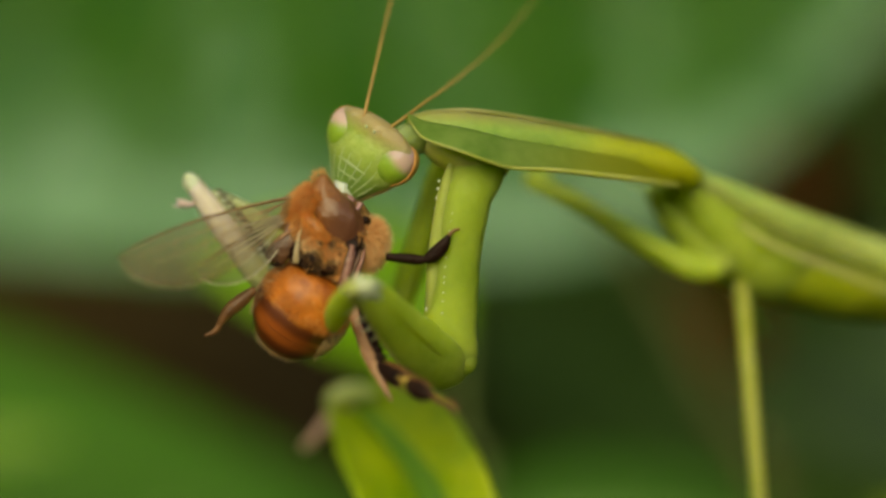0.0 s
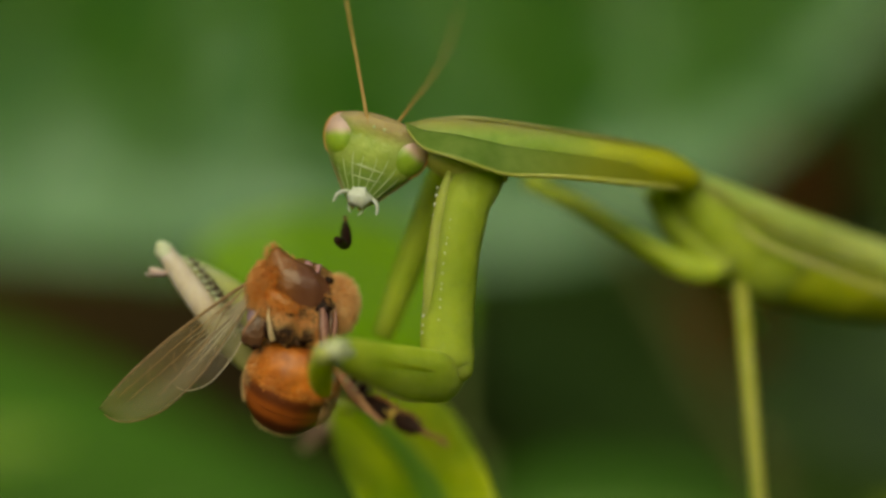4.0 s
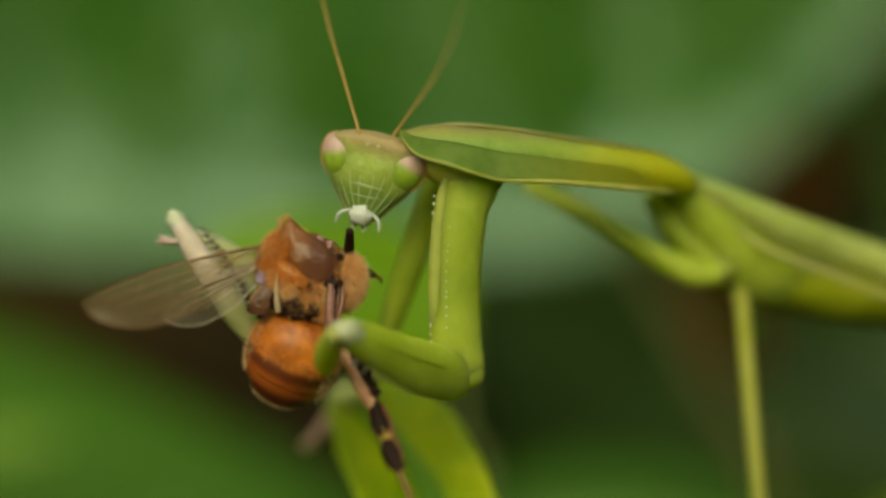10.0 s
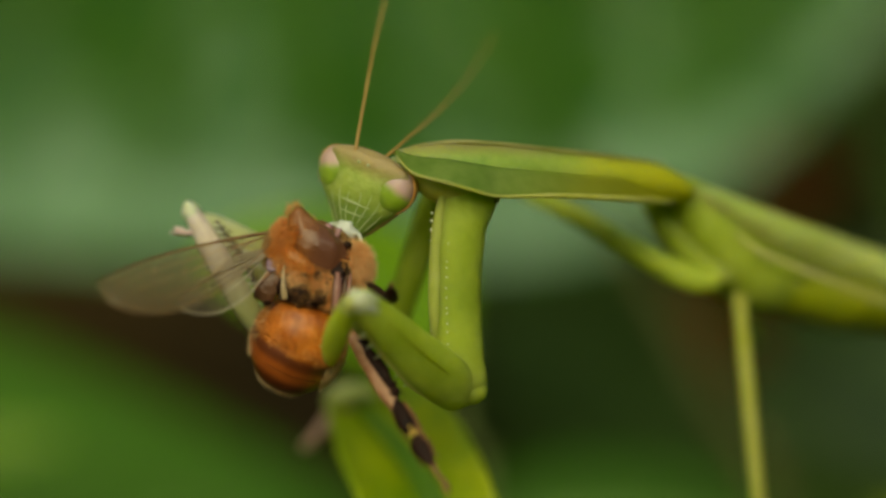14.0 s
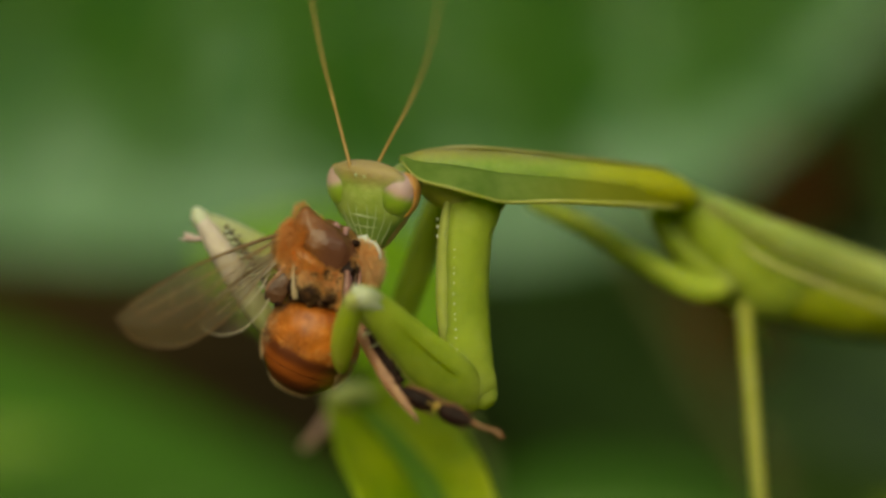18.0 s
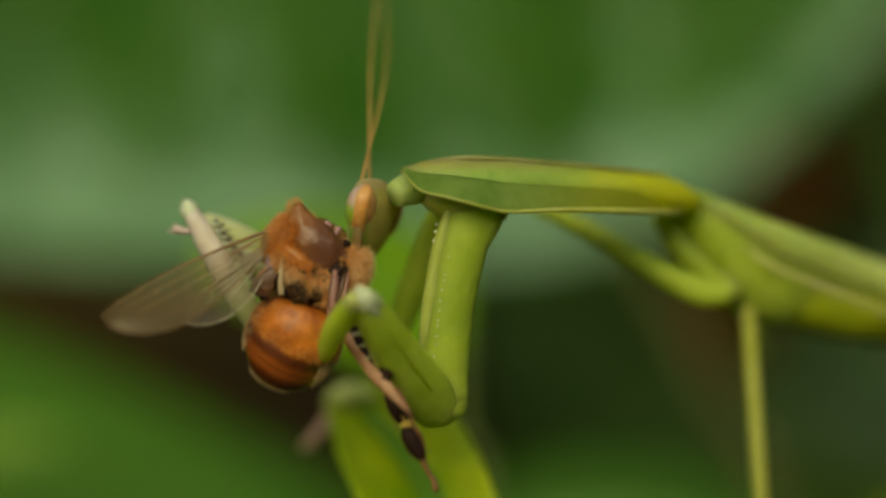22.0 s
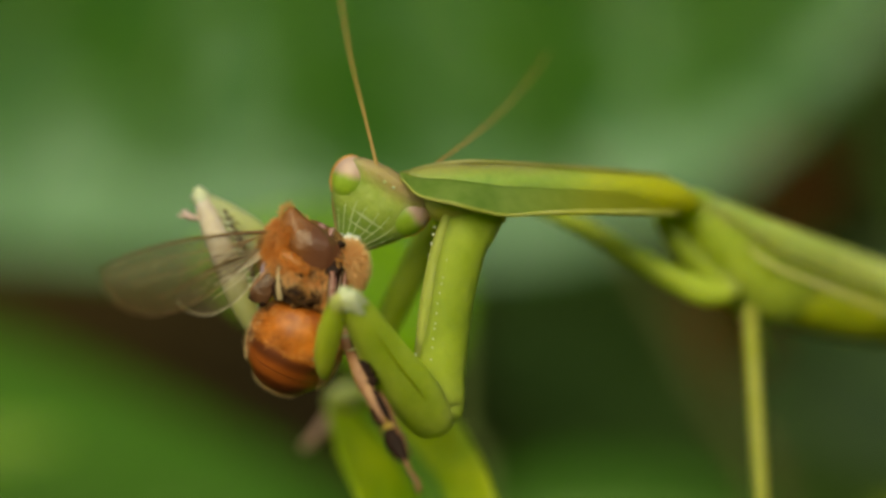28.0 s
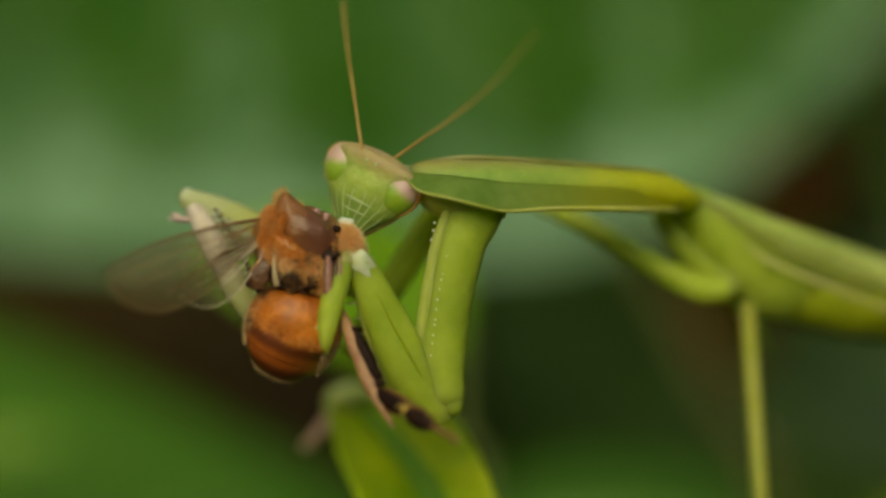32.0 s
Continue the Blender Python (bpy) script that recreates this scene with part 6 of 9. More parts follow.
    walk(m_leg, [
        (0, pose(-0.00109, -0.00080, 0.01677, 177.3, 5.0, 180.0)), (0.5, pose(-0.00113, -0.00080, 0.01676, 177.3, 5.1, -180.0)),
        (1, pose(-0.00117, -0.00080, 0.01675, 177.3, 5.3, 180.0)), (1.5, pose(-0.00117, -0.00080, 0.01670, 177.3, 5.3, 180.0)),
        (2, pose(-0.00117, -0.00080, 0.01666, 177.3, 5.3, 180.0)), (2.5, pose(-0.00116, -0.00080, 0.01667, 177.3, 5.3, 180.0)),
        (3, pose(-0.00115, -0.00080, 0.01668, 177.3, 5.2, -180.0)), (3.5, pose(-0.00114, -0.00080, 0.01669, 177.3, 5.2, -180.0)),
        (5.5, pose(-0.00114, -0.00080, 0.01669, 177.3, 5.2, -180.0)), (6, pose(-0.00114, -0.00080, 0.01669, 177.3, 5.2, -180.0)),
        (6.5, pose(-0.00114, -0.00080, 0.01669, 177.3, 5.2, -180.0)), (7, pose(-0.00117, -0.00080, 0.01660, 177.3, 5.3, -180.0)),
        (7.5, pose(-0.00117, -0.00080, 0.01649, 177.2, 5.4, 180.0)), (8, pose(-0.00116, -0.00080, 0.01648, 177.2, 5.3, 180.0)),
        (8.5, pose(-0.00115, -0.00080, 0.01647, 177.2, 5.3, 180.0)), (9, pose(-0.00114, -0.00080, 0.01646, 177.2, 5.3, -180.0)),
        (9.5, pose(-0.00114, -0.00080, 0.01648, 177.2, 5.3, 180.0)), (10, pose(-0.00114, -0.00080, 0.01650, 177.2, 5.3, 180.0)),
        (10.5, pose(-0.00114, -0.00080, 0.01652, 177.2, 5.3, 180.0)), (11, pose(-0.00117, -0.00080, 0.01650, 177.2, 5.4, 180.0)),
        (11.5, pose(-0.00120, -0.00080, 0.01648, 177.2, 5.5, 180.0)), (12, pose(-0.00123, -0.00080, 0.01646, 177.2, 5.6, -180.0)),
        (12.5, pose(-0.00120, -0.00080, 0.01643, 177.2, 5.5, 180.0)), (13, pose(-0.00126, -0.00080, 0.01629, 177.2, 5.7, -180.0)),
        (13.5, pose(-0.00124, -0.00080, 0.01624, 177.2, 5.7, 180.0)), (14, pose(-0.00123, -0.00080, 0.01620, 177.2, 5.7, -180.0)),
        (14.5, pose(-0.00123, -0.00080, 0.01626, 177.2, 5.6, -180.0)), (16.5, pose(-0.00103, -0.00080, 0.01600, 177.1, 5.0, 180.0)),
        (17, pose(-0.00103, -0.00080, 0.01591, 177.1, 5.0, 180.0)), (17.5, pose(-0.00100, -0.00080, 0.01583, 177.1, 5.0, 180.0)),
        (18, pose(-0.00097, -0.00080, 0.01574, 177.1, 4.9, 180.0)), (18.5, pose(-0.00100, -0.00080, 0.01563, 177.1, 5.0, 180.0)),
        (19, pose(-0.00103, -0.00080, 0.01551, 177.1, 5.2, 180.0)), (19.5, pose(-0.00094, -0.00080, 0.01547, 177.0, 4.9, -180.0)),
        (20, pose(-0.00086, -0.00080, 0.01542, 177.0, 4.6, 180.0)), (20.5, pose(-0.00084, -0.00080, 0.01547, 177.0, 4.5, -180.0)),
        (21, pose(-0.00083, -0.00080, 0.01551, 177.1, 4.4, 180.0)), (21.5, pose(-0.00078, -0.00080, 0.01552, 177.1, 4.3, 180.0)),
        (22, pose(-0.00074, -0.00080, 0.01554, 177.1, 4.1, -180.0)), (22.5, pose(-0.00075, -0.00080, 0.01556, 177.1, 4.1, 180.0)),
        (23, pose(-0.00076, -0.00080, 0.01558, 177.1, 4.1, 180.0)), (23.5, pose(-0.00076, -0.00080, 0.01560, 177.1, 4.2, 180.0)),
        (24, pose(-0.00077, -0.00080, 0.01563, 177.1, 4.2, 180.0)), (24.5, pose(-0.00077, -0.00080, 0.01565, 177.1, 4.2, -180.0)),
        (25, pose(-0.00077, -0.00080, 0.01568, 177.1, 4.2, 180.0)), (25.5, pose(-0.00077, -0.00080, 0.01571, 177.1, 4.2, 180.0)),
        (27.5, pose(-0.00068, -0.00080, 0.01554, 177.1, 3.9, 180.0)), (28, pose(-0.00067, -0.00080, 0.01555, 177.1, 3.9, 180.0)),
        (28.5, pose(-0.00066, -0.00080, 0.01556, 177.1, 3.8, 180.0)), (29, pose(-0.00065, -0.00080, 0.01557, 177.1, 3.8, 180.0)),
        (29.5, pose(-0.00060, -0.00080, 0.01540, 177.0, 3.6, 180.0)), (30, pose(-0.00060, -0.00080, 0.01542, 177.0, 3.6, 180.0)),
        (30.5, pose(-0.00068, -0.00080, 0.01554, 177.1, 3.9, 180.0)), (31, pose(-0.00068, -0.00080, 0.01560, 177.1, 3.9, 180.0)),
        (31.5, pose(-0.00073, -0.00080, 0.01565, 177.1, 4.0, -180.0)), (32, pose(-0.00077, -0.00080, 0.01571, 177.1, 4.2, 180.0)),
    ])
    walk(n_coxa, [
        (0, pose(-0.01496, -0.00850, 0.02216, 179.4, -3.7, 180.0)), (0.5, pose(-0.01510, -0.00850, 0.02208, 179.4, -6.5, 180.0)),
        (1, pose(-0.01504, -0.00850, 0.02202, 179.4, -6.9, 180.0)), (1.5, pose(-0.01502, -0.00850, 0.02191, 179.4, -7.5, -180.0)),
        (2, pose(-0.01510, -0.00850, 0.02177, 179.4, -5.9, 180.0)), (2.5, pose(-0.01504, -0.00850, 0.02183, 179.4, -5.2, -180.0)),
        (3, pose(-0.01502, -0.00850, 0.02183, 179.4, -5.6, 180.0)), (3.5, pose(-0.01502, -0.00850, 0.02186, 179.4, -5.1, 180.0)),
        (5.5, pose(-0.01502, -0.00850, 0.02167, 179.4, -3.3, 180.0)), (6, pose(-0.01488, -0.00850, 0.02167, 179.4, -4.3, 180.0)),
        (6.5, pose(-0.01502, -0.00850, 0.02175, 179.4, -3.5, 180.0)), (7, pose(-0.01515, -0.00850, 0.02167, 179.4, -3.6, 180.0)),
        (7.5, pose(-0.01515, -0.00850, 0.02161, 179.4, -1.1, 180.0)), (8, pose(-0.01510, -0.00850, 0.02153, 179.4, -0.8, -180.0)),
        (8.5, pose(-0.01515, -0.00850, 0.02156, 179.4, -1.7, 180.0)), (9, pose(-0.01518, -0.00850, 0.02153, 179.4, -1.4, -180.0)),
        (9.5, pose(-0.01518, -0.00850, 0.02147, 179.4, -1.1, -180.0)), (10, pose(-0.01526, -0.00850, 0.02153, 179.4, 0.3, 180.0)),
        (10.5, pose(-0.01526, -0.00850, 0.02153, 179.4, -1.4, 180.0)), (11, pose(-0.01526, -0.00850, 0.02145, 179.4, -1.4, 180.0)),
        (11.5, pose(-0.01532, -0.00850, 0.02139, 179.4, -0.8, 180.0)), (12, pose(-0.01534, -0.00850, 0.02123, 179.4, -1.1, 180.0)),
        (12.5, pose(-0.01543, -0.00850, 0.02123, 179.4, -0.5, 180.0)), (13, pose(-0.01551, -0.00850, 0.02093, 179.4, -1.0, 180.0)),
        (13.5, pose(-0.01551, -0.00850, 0.02076, 179.4, 3.3, 180.0)), (14, pose(-0.01540, -0.00850, 0.02076, 179.4, 1.9, 180.0)),
        (14.5, pose(-0.01534, -0.00850, 0.02090, 179.4, 4.9, -180.0)), (16.5, pose(-0.01515, -0.00850, 0.02074, 179.4, 3.2, 180.0)),
        (17, pose(-0.01523, -0.00850, 0.02057, 179.4, 3.7, 180.0)), (17.5, pose(-0.01515, -0.00850, 0.02052, 179.4, 2.9, 180.0)),
        (18, pose(-0.01515, -0.00850, 0.02049, 179.4, 3.3, 180.0)), (18.5, pose(-0.01523, -0.00850, 0.02049, 179.4, 3.4, 180.0)),
        (19, pose(-0.01526, -0.00850, 0.02019, 179.4, 4.4, 180.0)), (19.5, pose(-0.01532, -0.00850, 0.02005, 179.4, 8.4, 180.0)),
        (20, pose(-0.01515, -0.00850, 0.01989, 179.4, 3.8, 180.0)), (20.5, pose(-0.01510, -0.00850, 0.02002, 179.4, -1.4, 180.0)),
        (21, pose(-0.01510, -0.00850, 0.02011, 179.4, -0.2, 180.0)), (21.5, pose(-0.01510, -0.00850, 0.02005, 179.4, -0.6, 180.0)),
        (22, pose(-0.01502, -0.00850, 0.02002, 179.4, -6.1, 180.0)), (22.5, pose(-0.01504, -0.00850, 0.02013, 179.4, -5.1, 180.0)),
        (23, pose(-0.01510, -0.00850, 0.02019, 179.4, -1.6, 180.0)), (23.5, pose(-0.01504, -0.00850, 0.02022, 179.4, -1.1, 180.0)),
        (24, pose(-0.01518, -0.00850, 0.02013, 179.4, -1.0, 180.0)), (24.5, pose(-0.01510, -0.00850, 0.02022, 179.4, -1.1, -180.0)),
        (25, pose(-0.01510, -0.00850, 0.02027, 179.4, -1.9, 180.0)), (25.5, pose(-0.01510, -0.00850, 0.02035, 179.4, -0.8, 180.0)),
        (27.5, pose(-0.01515, -0.00850, 0.01989, 179.4, -5.6, 180.0)), (28, pose(-0.01510, -0.00850, 0.01986, 179.4, -6.7, 180.0)),
        (28.5, pose(-0.01504, -0.00850, 0.01994, 179.4, -8.4, 180.0)), (29, pose(-0.01496, -0.00850, 0.02002, 179.4, -7.7, 180.0)),
        (29.5, pose(-0.01496, -0.00850, 0.01986, 179.4, -8.2, -180.0)), (30, pose(-0.01496, -0.00850, 0.01986, 179.4, -8.5, -180.0)),
        (30.5, pose(-0.01504, -0.00850, 0.01994, 179.4, -9.9, 180.0)), (31, pose(-0.01518, -0.00850, 0.02002, 179.4, -6.7, 180.0)),
        (31.5, pose(-0.01502, -0.00850, 0.01997, 179.4, -7.2, 180.0)), (32, pose(-0.01510, -0.00850, 0.02005, 179.4, -6.8, 180.0)),
    ])
    walk(n_femur, [
        (0, pose(-0.01562, -0.00840, 0.01209, 44.8, -47.4, 0.0)), (0.5, pose(-0.01625, -0.00840, 0.01196, 44.4, -37.8, 0.0)),
        (1, pose(-0.01625, -0.00840, 0.01201, 42.8, -42.2, 0.0)), (1.5, pose(-0.01633, -0.00840, 0.01196, 46.9, -53.5, 0.0)),
        (2, pose(-0.01614, -0.00840, 0.01179, 47.6, -62.9, 0.0)), (2.5, pose(-0.01595, -0.00840, 0.01185, 47.8, -66.0, 0.0)),
        (3, pose(-0.01600, -0.00840, 0.01176, 46.2, -70.6, 0.0)), (3.5, pose(-0.01592, -0.00840, 0.01179, 46.9, -73.7, -0.0)),
        (5.5, pose(-0.01559, -0.00840, 0.01176, 44.3, -83.7, 0.0)), (6, pose(-0.01562, -0.00840, 0.01176, 41.4, -45.1, 0.0)),
        (6.5, pose(-0.01562, -0.00840, 0.01179, 36.7, -40.9, 0.0)), (7, pose(-0.01578, -0.00840, 0.01168, 32.7, -40.5, -0.0)),
        (7.5, pose(-0.01534, -0.00840, 0.01179, 36.2, -41.0, 0.0)), (8, pose(-0.01523, -0.00840, 0.01176, 36.3, -44.5, 0.0)),
        (8.5, pose(-0.01545, -0.00840, 0.01171, 33.9, -43.6, -0.0)), (9, pose(-0.01543, -0.00840, 0.01168, 37.2, -53.1, 0.0)),
        (9.5, pose(-0.01537, -0.00840, 0.01163, 39.5, -58.0, 0.0)), (10, pose(-0.01521, -0.00840, 0.01176, 43.4, -68.5, 0.0)),
        (10.5, pose(-0.01551, -0.00840, 0.01163, 42.3, -55.6, -0.0)), (11, pose(-0.01551, -0.00840, 0.01160, 43.0, -56.4, 0.0)),
        (11.5, pose(-0.01545, -0.00840, 0.01160, 43.0, -60.7, 0.0)), (12, pose(-0.01553, -0.00840, 0.01138, 43.5, -63.7, 0.0)),
        (12.5, pose(-0.01551, -0.00840, 0.01141, 43.5, -65.4, 0.0)), (13, pose(-0.01567, -0.00840, 0.01114, 41.9, -46.8, 0.0)),
        (13.5, pose(-0.01496, -0.00840, 0.01125, 43.0, -51.5, 0.0)), (14, pose(-0.01507, -0.00840, 0.01108, 36.8, -49.5, 0.0)),
        (14.5, pose(-0.01452, -0.00840, 0.01138, 44.9, -52.1, 0.0)), (16.5, pose(-0.01460, -0.00840, 0.01092, 32.7, -49.3, 0.0)),
        (17, pose(-0.01460, -0.00840, 0.01089, 36.7, -53.6, 0.0)), (17.5, pose(-0.01466, -0.00840, 0.01083, 34.8, -51.2, 0.0)),
        (18, pose(-0.01460, -0.00840, 0.01089, 30.8, -49.1, -0.0)), (18.5, pose(-0.01466, -0.00840, 0.01092, 33.9, -47.8, -0.0)),
        (19, pose(-0.01452, -0.00840, 0.01059, 34.2, -51.8, 0.0)), (19.5, pose(-0.01387, -0.00840, 0.01026, 35.3, -50.6, 0.0)),
        (20, pose(-0.01450, -0.00840, 0.01007, 37.1, -47.3, -0.0)), (20.5, pose(-0.01534, -0.00840, 0.01029, 44.0, -46.8, -0.0)),
        (21, pose(-0.01512, -0.00840, 0.01037, 44.7, -56.4, 0.0)), (21.5, pose(-0.01521, -0.00840, 0.01034, 41.4, -46.0, 0.0)),
        (22, pose(-0.01608, -0.00840, 0.01007, 36.6, -35.5, -0.0)), (22.5, pose(-0.01592, -0.00840, 0.01026, 40.2, -36.9, 0.0)),
        (23, pose(-0.01537, -0.00840, 0.01026, 48.9, -46.9, 0.0)), (23.5, pose(-0.01523, -0.00840, 0.01037, 49.7, -46.2, 0.0)),
        (24, pose(-0.01534, -0.00840, 0.01037, 50.9, -53.6, 0.0)), (24.5, pose(-0.01529, -0.00840, 0.01034, 50.5, -46.4, 0.0)),
        (25, pose(-0.01543, -0.00840, 0.01051, 53.8, -50.4, 0.0)), (25.5, pose(-0.01523, -0.00840, 0.01051, 56.3, -48.2, -0.0)),
        (27.5, pose(-0.01616, -0.00840, 0.00958, 21.0, -34.2, -0.0)), (28, pose(-0.01630, -0.00840, 0.00958, 27.9, -36.8, 0.0)),
        (28.5, pose(-0.01655, -0.00840, 0.00974, 18.8, -35.6, 0.0)), (29, pose(-0.01633, -0.00840, 0.00990, 10.8, -30.6, -0.0)),
        (29.5, pose(-0.01641, -0.00840, 0.00980, 10.6, -31.0, 0.0)), (30, pose(-0.01646, -0.00840, 0.00974, 5.5, -31.0, 0.0)),
        (30.5, pose(-0.01679, -0.00840, 0.00988, 5.4, -26.7, 0.0)), (31, pose(-0.01638, -0.00840, 0.00974, 5.3, -31.2, 0.0)),
        (31.5, pose(-0.01630, -0.00840, 0.00982, 5.4, -31.4, 0.0)), (32, pose(-0.01630, -0.00840, 0.00999, 5.4, -29.1, 0.0)),
    ])
    walk(n_tibia, [
        (0, pose(-0.02035, -0.01457, 0.01603, 121.3, -32.0, 180.0)), (0.5, pose(-0.02028, -0.01454, 0.01661, 126.0, -31.1, 180.0)),
        (1, pose(-0.02073, -0.01434, 0.01647, 127.2, -27.2, 180.0)), (1.5, pose(-0.02129, -0.01478, 0.01527, 120.6, -29.1, 180.0)),
        (2, pose(-0.02153, -0.01485, 0.01427, 116.9, -20.4, 180.0)), (2.5, pose(-0.02145, -0.01488, 0.01404, 119.7, -20.5, 180.0)),
        (3, pose(-0.02182, -0.01470, 0.01359, 120.6, -5.7, 180.0)), (3.5, pose(-0.02177, -0.01478, 0.01330, 120.0, -2.9, 180.0)),
        (5.5, pose(-0.02191, -0.01450, 0.01232, 111.8, -4.2, 180.0)), (6, pose(-0.02042, -0.01420, 0.01610, 132.3, -26.6, 180.0)),
        (6.5, pose(-0.02035, -0.01365, 0.01676, 137.9, -22.0, 180.0)), (7, pose(-0.02068, -0.01316, 0.01692, 144.7, -13.8, -180.0)),
        (7.5, pose(-0.02011, -0.01359, 0.01679, 138.2, -20.9, 180.0)), (8, pose(-0.02030, -0.01360, 0.01647, 139.0, -20.9, 180.0)),
        (8.5, pose(-0.02057, -0.01330, 0.01662, 141.9, -18.4, 180.0)), (9, pose(-0.02109, -0.01370, 0.01557, 135.0, -12.2, -180.0)),
        (9.5, pose(-0.02119, -0.01397, 0.01494, 129.7, -13.3, -180.0)), (10, pose(-0.02123, -0.01441, 0.01390, 118.0, -19.2, 180.0)),
        (10.5, pose(-0.02097, -0.01429, 0.01503, 124.6, -19.3, 180.0)), (11, pose(-0.02096, -0.01436, 0.01490, 124.2, -15.7, 180.0)),
        (11.5, pose(-0.02115, -0.01436, 0.01450, 123.6, -15.0, 180.0)), (12, pose(-0.02133, -0.01442, 0.01397, 120.7, -11.6, 180.0)),
        (12.5, pose(-0.02138, -0.01442, 0.01384, 119.1, -16.5, 180.0)), (13, pose(-0.02057, -0.01426, 0.01531, 125.2, -24.8, 180.0)),
        (13.5, pose(-0.02012, -0.01439, 0.01497, 126.4, -26.4, 180.0)), (14, pose(-0.02051, -0.01367, 0.01533, 134.8, -22.5, -180.0)),
        (14.5, pose(-0.01959, -0.01460, 0.01495, 124.0, -24.9, 180.0)), (16.5, pose(-0.02028, -0.01316, 0.01540, 140.9, -13.6, 180.0)),
        (17, pose(-0.02035, -0.01366, 0.01478, 134.0, -13.1, 180.0)), (17.5, pose(-0.02036, -0.01343, 0.01504, 137.3, -13.0, 180.0)),
        (18, pose(-0.02037, -0.01292, 0.01548, 142.3, -13.1, 180.0)), (18.5, pose(-0.02015, -0.01331, 0.01548, 138.2, -15.8, 180.0)),
        (19, pose(-0.02031, -0.01335, 0.01477, 138.7, -13.2, 180.0)), (19.5, pose(-0.01951, -0.01350, 0.01451, 134.8, -12.9, 180.0)),
        (20, pose(-0.01977, -0.01372, 0.01451, 132.8, -13.2, -180.0)), (20.5, pose(-0.02012, -0.01451, 0.01435, 125.0, -17.8, 180.0)),
        (21, pose(-0.02046, -0.01458, 0.01358, 121.7, -18.4, 180.0)), (21.5, pose(-0.02010, -0.01422, 0.01463, 129.1, -24.2, 180.0)),
        (22, pose(-0.02035, -0.01366, 0.01546, 136.8, -30.0, 180.0)), (22.5, pose(-0.02013, -0.01408, 0.01531, 132.2, -34.1, -180.0)),
        (23, pose(-0.01979, -0.01505, 0.01396, 118.0, -38.3, -180.0)), (23.5, pose(-0.01955, -0.01512, 0.01407, 117.9, -44.3, 180.0)),
        (24, pose(-0.02000, -0.01524, 0.01345, 116.2, -39.9, 180.0)), (24.5, pose(-0.01955, -0.01521, 0.01397, 114.9, -39.3, 180.0)),
        (25, pose(-0.01965, -0.01553, 0.01361, 113.6, -40.5, 180.0)), (25.5, pose(-0.01912, -0.01577, 0.01357, 113.2, -52.9, 180.0)),
        (27.5, pose(-0.02089, -0.01164, 0.01591, 164.6, -13.9, -180.0)), (28, pose(-0.02107, -0.01255, 0.01539, 147.0, -14.6, -180.0)),
        (28.5, pose(-0.02149, -0.01133, 0.01605, 169.9, -12.1, 180.0)), (29, pose(-0.02085, -0.01021, 0.01684, -172.2, -16.0, 180.0)),
        (29.5, pose(-0.02098, -0.01018, 0.01671, -172.1, -17.0, 180.0)), (30, pose(-0.02122, -0.00947, 0.01698, -163.1, -11.0, -180.0)),
        (30.5, pose(-0.02100, -0.00947, 0.01747, -162.7, -12.6, 180.0)), (31, pose(-0.02128, -0.00947, 0.01714, -163.7, -14.6, 180.0)),
        (31.5, pose(-0.02117, -0.00947, 0.01711, -163.8, -10.7, 180.0)), (32, pose(-0.02087, -0.00947, 0.01747, -163.7, -13.7, 180.0)),
    ])
